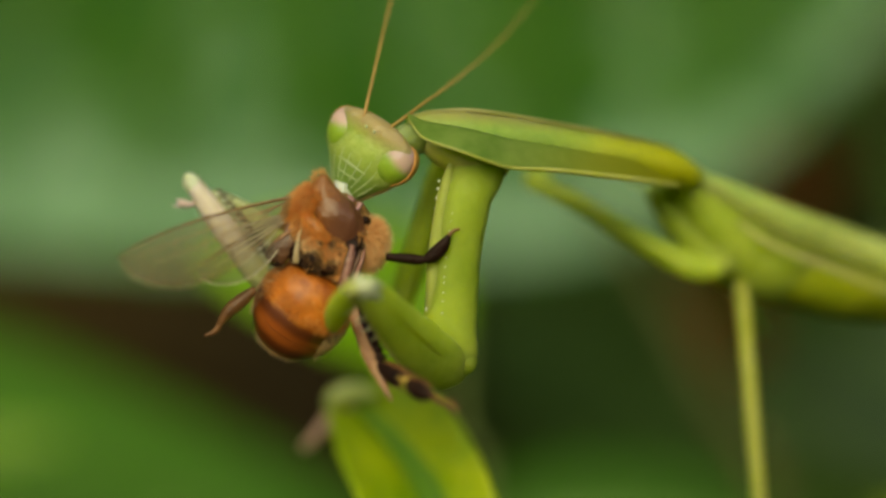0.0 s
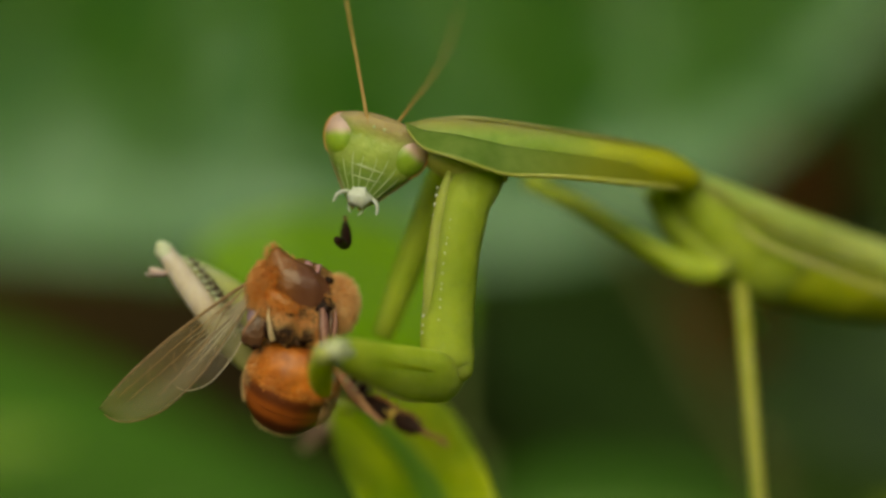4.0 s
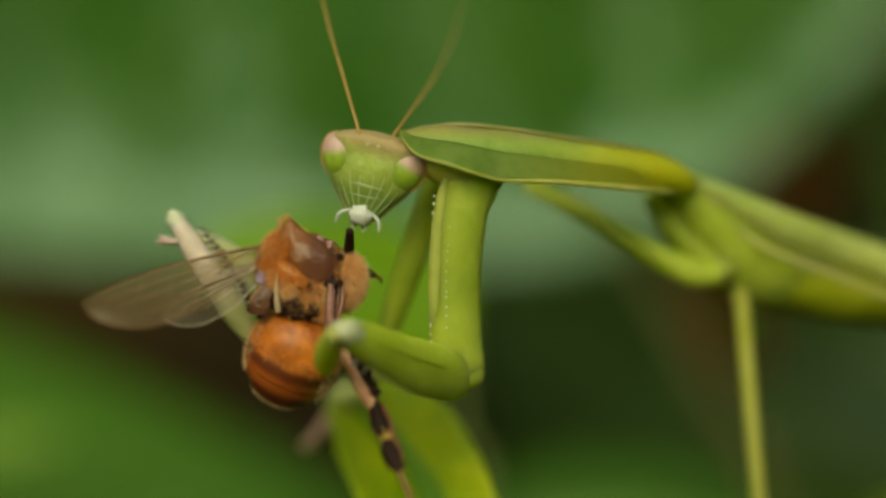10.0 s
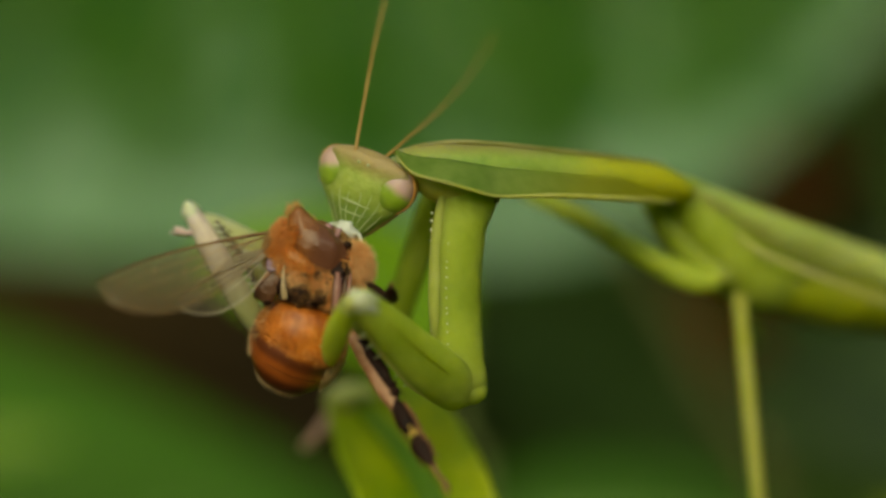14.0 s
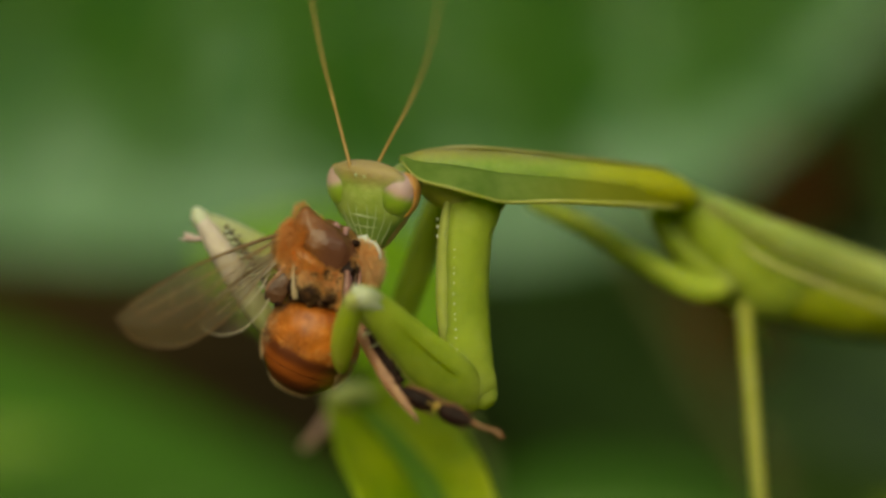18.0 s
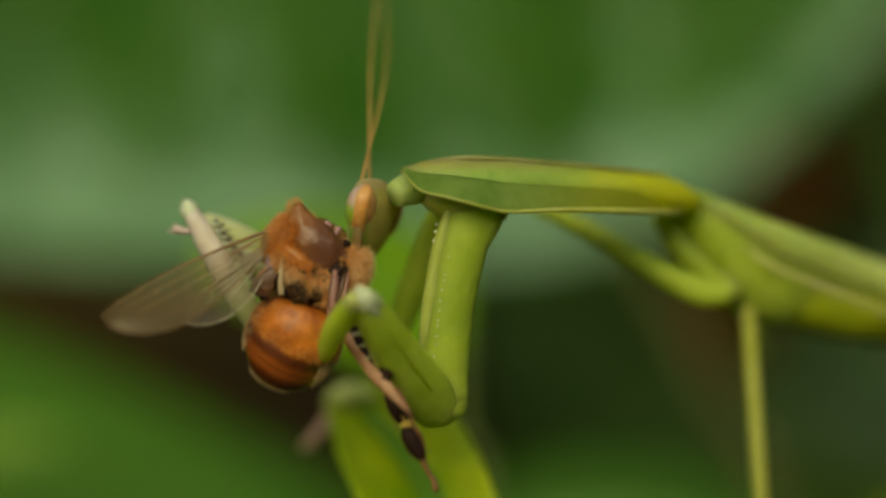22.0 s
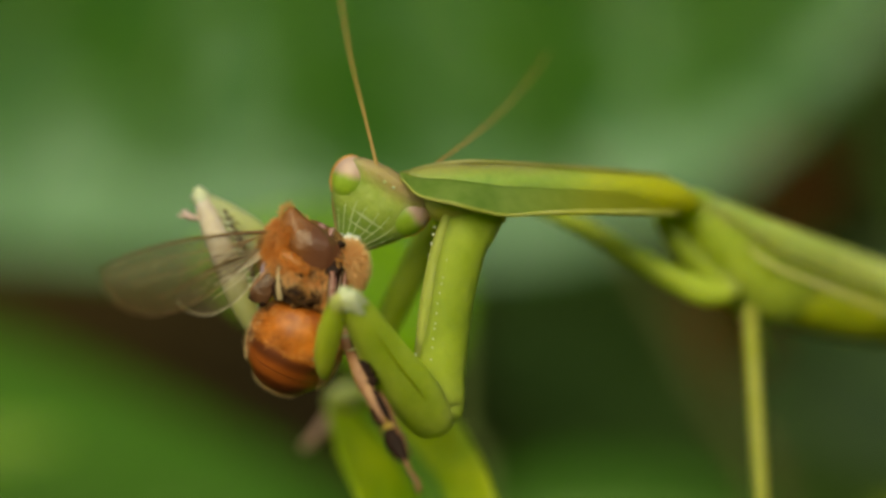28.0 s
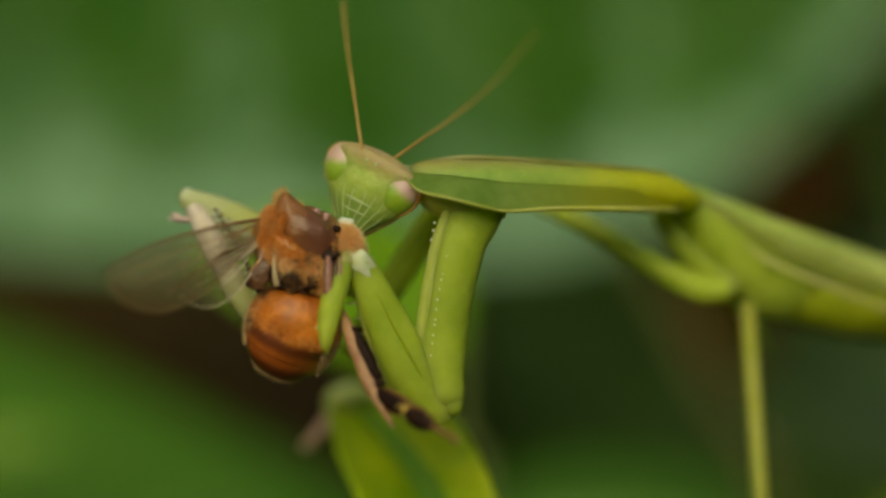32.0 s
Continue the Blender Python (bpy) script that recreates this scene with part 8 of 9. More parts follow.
    walk(b_wing, [
        (0, pose(-0.00200, -0.00060, 0.00550, -132.7, -34.0, 151.4)), (0.5, pose(-0.00200, -0.00060, 0.00550, -111.5, -38.0, 153.1)),
        (1, pose(-0.00200, -0.00060, 0.00550, -129.7, -30.7, 151.0)), (1.5, pose(-0.00200, -0.00060, 0.00550, -119.5, -32.4, 143.6)),
        (2, pose(-0.00200, -0.00060, 0.00550, -119.9, -34.5, 137.0)), (2.5, pose(-0.00200, -0.00060, 0.00550, -126.1, -33.1, 137.3)),
        (3, pose(-0.00200, -0.00060, 0.00550, -145.7, -34.7, 133.1)), (3.5, pose(-0.00200, -0.00060, 0.00550, -148.2, -35.1, 132.9)),
        (5.5, pose(-0.00200, -0.00060, 0.00550, -147.7, -37.4, 130.7)), (6, pose(-0.00200, -0.00060, 0.00550, -143.6, -36.7, 132.1)),
        (6.5, pose(-0.00200, -0.00060, 0.00550, -148.7, -33.7, 134.1)), (7, pose(-0.00200, -0.00060, 0.00550, -148.2, -33.0, 134.6)),
        (7.5, pose(-0.00200, -0.00060, 0.00550, -126.5, -21.5, 144.9)), (8, pose(-0.00200, -0.00060, 0.00550, -129.3, -26.4, 134.2)),
        (8.5, pose(-0.00200, -0.00060, 0.00550, -130.9, -26.4, 133.8)), (9, pose(-0.00200, -0.00060, 0.00550, -131.7, -27.0, 133.0)),
        (9.5, pose(-0.00200, -0.00060, 0.00550, -125.5, -31.0, 132.8)), (10, pose(-0.00200, -0.00060, 0.00550, -119.5, -35.0, 135.6)),
        (10.5, pose(-0.00200, -0.00060, 0.00550, -124.9, -32.1, 137.5)), (11, pose(-0.00200, -0.00060, 0.00550, -135.2, -32.1, 141.9)),
        (11.5, pose(-0.00200, -0.00060, 0.00550, -126.7, -30.9, 137.5)), (12, pose(-0.00200, -0.00060, 0.00550, -125.3, -29.9, 135.4)),
        (12.5, pose(-0.00200, -0.00060, 0.00550, -125.0, -31.8, 135.1)), (13, pose(-0.00200, -0.00060, 0.00550, -123.9, -30.5, 140.2)),
        (13.5, pose(-0.00200, -0.00060, 0.00550, -119.1, -33.7, 141.7)), (14, pose(-0.00200, -0.00060, 0.00550, -119.9, -37.5, 142.8)),
        (14.5, pose(-0.00200, -0.00060, 0.00550, -123.7, -33.9, 145.0)), (16.5, pose(-0.00200, -0.00060, 0.00550, -127.2, -30.1, 141.2)),
        (17, pose(-0.00200, -0.00060, 0.00550, -129.8, -32.4, 136.2)), (17.5, pose(-0.00200, -0.00060, 0.00550, -139.6, -42.1, 142.9)),
        (18, pose(-0.00200, -0.00060, 0.00550, -146.2, -52.8, 177.5)), (18.5, pose(-0.00200, -0.00060, 0.00550, -127.7, -43.3, 150.1)),
        (19, pose(-0.00200, -0.00060, 0.00550, -125.1, -36.0, 142.9)), (19.5, pose(-0.00200, -0.00060, 0.00550, -128.2, -34.2, 140.8)),
        (20, pose(-0.00200, -0.00060, 0.00550, -134.0, -31.7, 140.1)), (20.5, pose(-0.00200, -0.00060, 0.00550, -137.6, -30.1, 140.9)),
        (21, pose(-0.00200, -0.00060, 0.00550, -133.9, -33.1, 136.4)), (21.5, pose(-0.00200, -0.00060, 0.00550, -129.3, -31.0, 137.1)),
        (22, pose(-0.00200, -0.00060, 0.00550, -131.0, -25.9, 140.6)), (22.5, pose(-0.00200, -0.00060, 0.00550, -132.0, -32.8, 141.4)),
        (23, pose(-0.00200, -0.00060, 0.00550, -113.7, -46.2, 146.8)), (23.5, pose(-0.00200, -0.00060, 0.00550, -115.3, -31.8, 148.1)),
        (24, pose(-0.00200, -0.00060, 0.00550, -115.3, -25.9, 140.2)), (24.5, pose(-0.00200, -0.00060, 0.00550, -115.6, -22.1, 140.4)),
        (25, pose(-0.00200, -0.00060, 0.00550, -137.6, -19.9, 136.9)), (25.5, pose(-0.00200, -0.00060, 0.00550, -116.6, -29.1, 148.0)),
        (27.5, pose(-0.00200, -0.00060, 0.00550, -140.3, -63.8, 177.4)), (28, pose(-0.00200, -0.00060, 0.00550, -139.4, -67.2, 179.5)),
        (28.5, pose(-0.00200, -0.00060, 0.00550, -137.8, -67.6, 178.2)), (29, pose(-0.00200, -0.00060, 0.00550, -137.0, -64.2, 178.1)),
        (29.5, pose(-0.00200, -0.00060, 0.00550, -137.1, -62.8, 178.7)), (30, pose(-0.00200, -0.00060, 0.00550, -142.6, -60.2, 179.7)),
        (30.5, pose(-0.00200, -0.00060, 0.00550, -143.7, -62.0, 177.7)), (31, pose(-0.00200, -0.00060, 0.00550, -134.7, -63.9, 174.8)),
        (31.5, pose(-0.00200, -0.00060, 0.00550, -132.6, -64.0, 175.3)), (32, pose(-0.00200, -0.00060, 0.00550, -135.0, -61.5, 176.7)),
    ])
    walk(b_hind, [
        (0, pose(-0.00185, -0.00035, 0.00470, -138.9, -25.4, 155.4)), (0.5, pose(-0.00185, -0.00035, 0.00470, -117.7, -29.3, 157.9)),
        (1, pose(-0.00185, -0.00035, 0.00470, -136.0, -22.4, 155.6)), (1.5, pose(-0.00185, -0.00035, 0.00470, -127.0, -26.4, 147.2)),
        (2, pose(-0.00185, -0.00035, 0.00470, -127.4, -30.8, 139.6)), (2.5, pose(-0.00185, -0.00035, 0.00470, -132.8, -30.0, 139.1)),
        (3, pose(-0.00185, -0.00035, 0.00470, -152.3, -32.6, 134.7)), (3.5, pose(-0.00185, -0.00035, 0.00470, -154.7, -32.8, 134.3)),
        (5.5, pose(-0.00185, -0.00035, 0.00470, -154.6, -34.8, 132.4)), (6, pose(-0.00185, -0.00035, 0.00470, -150.7, -33.9, 134.1)),
        (6.5, pose(-0.00185, -0.00035, 0.00470, -155.6, -30.8, 135.9)), (7, pose(-0.00185, -0.00035, 0.00470, -155.3, -29.9, 136.5)),
        (7.5, pose(-0.00185, -0.00035, 0.00470, -133.0, -16.5, 146.9)), (8, pose(-0.00185, -0.00035, 0.00470, -137.5, -21.8, 139.5)),
        (8.5, pose(-0.00185, -0.00035, 0.00470, -139.0, -22.1, 138.5)), (9, pose(-0.00185, -0.00035, 0.00470, -139.7, -23.2, 137.0)),
        (9.5, pose(-0.00185, -0.00035, 0.00470, -133.5, -27.3, 136.2)), (10, pose(-0.00185, -0.00035, 0.00470, -127.1, -31.3, 138.5)),
        (10.5, pose(-0.00185, -0.00035, 0.00470, -133.0, -27.1, 141.8)), (11, pose(-0.00185, -0.00035, 0.00470, -143.4, -25.8, 148.2)),
        (11.5, pose(-0.00185, -0.00035, 0.00470, -134.9, -25.6, 142.4)), (12, pose(-0.00185, -0.00035, 0.00470, -133.1, -25.4, 138.9)),
        (12.5, pose(-0.00185, -0.00035, 0.00470, -132.9, -27.4, 138.8)), (13, pose(-0.00185, -0.00035, 0.00470, -131.3, -25.6, 143.3)),
        (13.5, pose(-0.00185, -0.00035, 0.00470, -126.8, -27.7, 146.0)), (14, pose(-0.00185, -0.00035, 0.00470, -127.9, -30.5, 148.5)),
        (14.5, pose(-0.00185, -0.00035, 0.00470, -131.1, -26.7, 150.0)), (16.5, pose(-0.00185, -0.00035, 0.00470, -135.1, -23.8, 146.3)),
        (17, pose(-0.00185, -0.00035, 0.00470, -138.3, -26.8, 142.0)), (17.5, pose(-0.00185, -0.00035, 0.00470, -148.3, -34.7, 149.7)),
        (18, pose(-0.00185, -0.00035, 0.00470, -148.2, -41.9, -179.9)), (18.5, pose(-0.00185, -0.00035, 0.00470, -135.0, -34.7, 155.8)),
        (19, pose(-0.00185, -0.00035, 0.00470, -132.8, -28.7, 148.0)), (19.5, pose(-0.00185, -0.00035, 0.00470, -136.3, -27.6, 146.5)),
        (20, pose(-0.00185, -0.00035, 0.00470, -142.3, -25.7, 146.3)), (20.5, pose(-0.00185, -0.00035, 0.00470, -145.5, -23.9, 146.5)),
        (21, pose(-0.00185, -0.00035, 0.00470, -142.4, -27.3, 142.5)), (21.5, pose(-0.00185, -0.00035, 0.00470, -137.4, -25.1, 142.5)),
        (22, pose(-0.00185, -0.00035, 0.00470, -138.3, -19.5, 145.0)), (22.5, pose(-0.00185, -0.00035, 0.00470, -139.7, -26.4, 145.3)),
        (23, pose(-0.00185, -0.00035, 0.00470, -121.6, -39.4, 150.8)), (23.5, pose(-0.00185, -0.00035, 0.00470, -121.1, -26.3, 149.4)),
        (24, pose(-0.00185, -0.00035, 0.00470, -120.6, -22.3, 140.7)), (24.5, pose(-0.00185, -0.00035, 0.00470, -121.9, -17.4, 142.4)),
        (25, pose(-0.00185, -0.00035, 0.00470, -144.8, -14.5, 141.0)), (25.5, pose(-0.00185, -0.00035, 0.00470, -123.3, -21.6, 152.7)),
        (27.5, pose(-0.00185, -0.00035, 0.00470, -142.6, -52.9, -179.9)), (28, pose(-0.00185, -0.00035, 0.00470, -140.9, -56.2, -178.9)),
        (28.5, pose(-0.00185, -0.00035, 0.00470, -139.7, -56.7, -179.6)), (29, pose(-0.00185, -0.00035, 0.00470, -138.8, -53.3, -179.7)),
        (29.5, pose(-0.00185, -0.00035, 0.00470, -139.0, -51.8, -179.1)), (30, pose(-0.00185, -0.00035, 0.00470, -144.4, -49.2, -178.2)),
        (30.5, pose(-0.00185, -0.00035, 0.00470, -146.7, -51.2, -178.7)), (31, pose(-0.00185, -0.00035, 0.00470, -139.3, -53.2, -179.8)),
        (31.5, pose(-0.00185, -0.00035, 0.00470, -136.4, -53.2, 179.7)), (32, pose(-0.00185, -0.00035, 0.00470, -137.5, -50.7, 179.7)),
    ])
    walk(h_shin, [
        (0, pose(0.00455, -0.00320, -0.00056, -138.3, 87.2, 180.0)), (0.5, pose(0.00475, -0.00320, -0.00123, -139.0, 80.1, 180.0)),
        (1, pose(0.00495, -0.00320, -0.00147, -140.3, 73.5, 180.0)), (1.5, pose(0.00496, -0.00320, -0.00090, -148.2, 81.0, 180.0)),
        (2, pose(0.00438, -0.00320, -0.00047, -162.9, 86.5, 180.0)), (2.5, pose(0.00420, -0.00320, -0.00006, -140.1, 83.0, 180.0)),
        (3, pose(0.00379, -0.00320, 0.00037, -125.9, 77.1, 180.0)), (3.5, pose(0.00370, -0.00320, 0.00036, -130.3, 67.0, 180.0)),
        (5.5, pose(0.00410, -0.00320, -0.00025, 180.0, 82.5, 180.0)), (6, pose(0.00504, -0.00320, 0.00002, -161.3, 69.6, 180.0)),
        (6.5, pose(0.00478, -0.00320, -0.00055, -116.7, 42.2, -180.0)), (7, pose(0.00456, -0.00320, -0.00041, -116.6, 31.1, -180.0)),
        (7.5, pose(0.00462, -0.00320, -0.00084, -112.6, 45.5, 180.0)), (8, pose(0.00502, -0.00320, -0.00056, -131.8, 56.9, -180.0)),
        (8.5, pose(0.00489, -0.00320, -0.00079, -134.0, 48.5, -180.0)), (9, pose(0.00452, -0.00320, -0.00063, -152.2, 50.9, 180.0)),
        (9.5, pose(0.00444, -0.00320, -0.00063, -141.9, 47.9, -180.0)), (10, pose(0.00435, -0.00320, -0.00073, -151.3, 34.6, 180.0)),
        (10.5, pose(0.00453, -0.00320, -0.00062, -134.2, 37.2, -180.0)), (11, pose(0.00435, -0.00320, -0.00067, -140.8, 41.5, 180.0)),
        (11.5, pose(0.00441, -0.00320, -0.00053, -143.0, 45.0, -180.0)), (12, pose(0.00433, -0.00320, -0.00042, -142.4, 42.5, 180.0)),
        (12.5, pose(0.00456, -0.00320, -0.00089, -132.7, 28.2, 180.0)), (13, pose(0.00448, -0.00320, -0.00107, -137.9, 30.6, -180.0)),
        (13.5, pose(0.00515, -0.00320, -0.00118, -143.7, 43.9, 180.0)), (14, pose(0.00527, -0.00320, -0.00103, -150.2, 46.0, 180.0)),
        (14.5, pose(0.00503, -0.00320, -0.00130, -144.7, 43.9, 180.0)), (16.5, pose(0.00496, -0.00320, -0.00079, -153.0, 53.7, 180.0)),
        (17, pose(0.00481, -0.00320, -0.00048, -155.4, 54.3, 180.0)), (17.5, pose(0.00474, -0.00320, -0.00046, -160.3, 57.6, -180.0)),
        (18, pose(0.00471, -0.00320, -0.00079, -164.5, 78.8, 180.0)), (18.5, pose(0.00458, -0.00320, -0.00088, -153.3, 75.0, 180.0)),
        (19, pose(0.00441, -0.00320, -0.00012, 180.0, 69.4, 180.0)), (19.5, pose(0.00407, -0.00320, -0.00067, 180.0, 63.6, 180.0)),
        (20, pose(0.00400, -0.00320, -0.00022, -130.5, 42.7, 180.0)), (20.5, pose(0.00380, -0.00320, 0.00002, -123.0, 28.6, 180.0)),
        (21, pose(0.00477, -0.00320, -0.00081, -137.8, 49.2, 180.0)), (21.5, pose(0.00492, -0.00320, -0.00067, -150.6, 59.5, 180.0)),
        (22, pose(0.00507, -0.00320, -0.00025, 180.0, 41.5, 180.0)), (22.5, pose(0.00548, -0.00320, -0.00069, -152.2, 49.2, 180.0)),
        (23, pose(0.00519, -0.00320, -0.00066, -150.5, 61.5, 180.0)), (23.5, pose(0.00534, -0.00320, -0.00090, -149.9, 78.3, 180.0)),
        (24, pose(0.00503, -0.00320, -0.00048, 180.0, 62.5, 180.0)), (24.5, pose(0.00457, -0.00320, -0.00098, -133.3, 60.0, 180.0)),
        (25, pose(0.00445, -0.00320, -0.00037, -134.5, 61.4, 180.0)), (25.5, pose(0.00522, -0.00320, -0.00092, -137.4, 53.0, 180.0)),
        (27.5, pose(0.00400, -0.00320, -0.00068, -148.8, 47.5, -180.0)), (28, pose(0.00416, -0.00320, -0.00084, -158.6, 39.7, 180.0)),
        (28.5, pose(0.00477, -0.00320, -0.00072, -141.2, 25.4, 180.0)), (29, pose(0.00473, -0.00320, -0.00161, -152.1, 32.8, 180.0)),
        (29.5, pose(0.00486, -0.00320, -0.00132, -146.3, 37.6, 180.0)), (30, pose(0.00470, -0.00320, -0.00125, -140.0, 30.2, 180.0)),
        (30.5, pose(0.00473, -0.00320, -0.00178, -125.9, 52.1, -180.0)), (31, pose(0.00513, -0.00320, -0.00103, -140.0, 59.5, -180.0)),
        (31.5, pose(0.00472, -0.00320, -0.00114, -137.4, 69.9, 180.0)), (32, pose(0.00470, -0.00320, -0.00168, -140.1, 72.0, 180.0)),
    ])
    walk(h_thigh, [
        (0, pose(0.00455, -0.00320, -0.00056, -30.0, -46.1, -0.0)), (0.5, pose(0.00475, -0.00320, -0.00123, -25.7, -40.9, -0.0)),
        (1, pose(0.00495, -0.00320, -0.00147, -24.0, -40.8, 0.0)), (1.5, pose(0.00496, -0.00320, -0.00090, -26.2, -46.8, 0.0)),
        (2, pose(0.00438, -0.00320, -0.00047, -31.5, -45.2, 0.0)), (2.5, pose(0.00420, -0.00320, -0.00006, -35.5, -48.9, -0.0)),
        (3, pose(0.00379, -0.00320, 0.00037, -42.9, -50.6, 0.0)), (3.5, pose(0.00370, -0.00320, 0.00036, -43.9, -48.6, -0.0)),
        (5.5, pose(0.00410, -0.00320, -0.00025, -34.9, -44.3, 0.0)), (6, pose(0.00504, -0.00320, 0.00002, -29.7, -59.9, 0.0)),
        (6.5, pose(0.00478, -0.00320, -0.00055, -28.7, -49.2, 0.0)), (7, pose(0.00456, -0.00320, -0.00041, -30.8, -48.3, 0.0)),
        (7.5, pose(0.00462, -0.00320, -0.00084, -28.1, -43.6, -0.0)), (8, pose(0.00502, -0.00320, -0.00056, -27.4, -51.5, -0.0)),
        (8.5, pose(0.00489, -0.00320, -0.00079, -27.1, -47.3, -0.0)), (9, pose(0.00452, -0.00320, -0.00063, -29.7, -44.9, 0.0)),
        (9.5, pose(0.00444, -0.00320, -0.00063, -30.2, -43.8, 0.0)), (10, pose(0.00435, -0.00320, -0.00073, -30.1, -41.4, 0.0)),
        (10.5, pose(0.00453, -0.00320, -0.00062, -29.8, -45.1, -0.0)), (11, pose(0.00435, -0.00320, -0.00067, -30.5, -42.2, 0.0)),
        (11.5, pose(0.00441, -0.00320, -0.00053, -31.0, -44.7, -0.0)), (12, pose(0.00433, -0.00320, -0.00042, -32.2, -45.1, 0.0)),
        (12.5, pose(0.00456, -0.00320, -0.00089, -28.2, -42.3, 0.0)), (13, pose(0.00448, -0.00320, -0.00107, -27.6, -39.3, -0.0)),
        (13.5, pose(0.00515, -0.00320, -0.00118, -24.3, -45.6, 0.0)), (14, pose(0.00527, -0.00320, -0.00103, -24.4, -48.5, -0.0)),
        (14.5, pose(0.00503, -0.00320, -0.00130, -24.3, -43.3, 0.0)), (16.5, pose(0.00496, -0.00320, -0.00079, -26.7, -48.1, 0.0)),
        (17, pose(0.00481, -0.00320, -0.00048, -28.9, -50.4, 0.0)), (17.5, pose(0.00474, -0.00320, -0.00046, -29.4, -49.9, -0.0)),
        (18, pose(0.00471, -0.00320, -0.00079, -27.9, -45.3, 0.0)), (18.5, pose(0.00458, -0.00320, -0.00088, -28.1, -42.6, 0.0)),
        (19, pose(0.00441, -0.00320, -0.00012, -33.5, -50.8, -0.0)), (19.5, pose(0.00407, -0.00320, -0.00067, -32.0, -38.0, 0.0)),
        (20, pose(0.00400, -0.00320, -0.00022, -35.9, -42.9, 0.0)), (20.5, pose(0.00380, -0.00320, 0.00002, -39.6, -43.5, 0.0)),
        (21, pose(0.00477, -0.00320, -0.00081, -27.6, -45.7, -0.0)), (21.5, pose(0.00492, -0.00320, -0.00067, -27.4, -49.2, 0.0)),
        (22, pose(0.00507, -0.00320, -0.00025, -28.4, -56.2, -0.0)), (22.5, pose(0.00548, -0.00320, -0.00069, -24.7, -54.3, -0.0)),
        (23, pose(0.00519, -0.00320, -0.00066, -26.1, -51.9, -0.0)), (23.5, pose(0.00534, -0.00320, -0.00090, -24.5, -50.6, 0.0)),
        (24, pose(0.00503, -0.00320, -0.00048, -27.7, -52.7, 0.0)), (24.5, pose(0.00457, -0.00320, -0.00098, -27.6, -41.4, 0.0)),
        (25, pose(0.00445, -0.00320, -0.00037, -31.6, -47.5, 0.0)), (25.5, pose(0.00522, -0.00320, -0.00092, -25.0, -49.1, 0.0)),
        (27.5, pose(0.00400, -0.00320, -0.00068, -32.4, -36.7, -0.0)), (28, pose(0.00416, -0.00320, -0.00084, -30.4, -37.3, 0.0)),
        (28.5, pose(0.00477, -0.00320, -0.00072, -27.9, -46.8, 0.0)), (29, pose(0.00473, -0.00320, -0.00161, -24.1, -37.2, 0.0)),
        (29.5, pose(0.00486, -0.00320, -0.00132, -24.9, -41.3, 0.0)), (30, pose(0.00470, -0.00320, -0.00125, -25.8, -40.1, 0.0)),
        (30.5, pose(0.00473, -0.00320, -0.00178, -23.4, -35.8, 0.0)), (31, pose(0.00513, -0.00320, -0.00103, -25.0, -47.2, 0.0)),
        (31.5, pose(0.00472, -0.00320, -0.00114, -26.2, -41.5, 0.0)), (32, pose(0.00470, -0.00320, -0.00168, -23.9, -36.2, 0.0)),
    ])
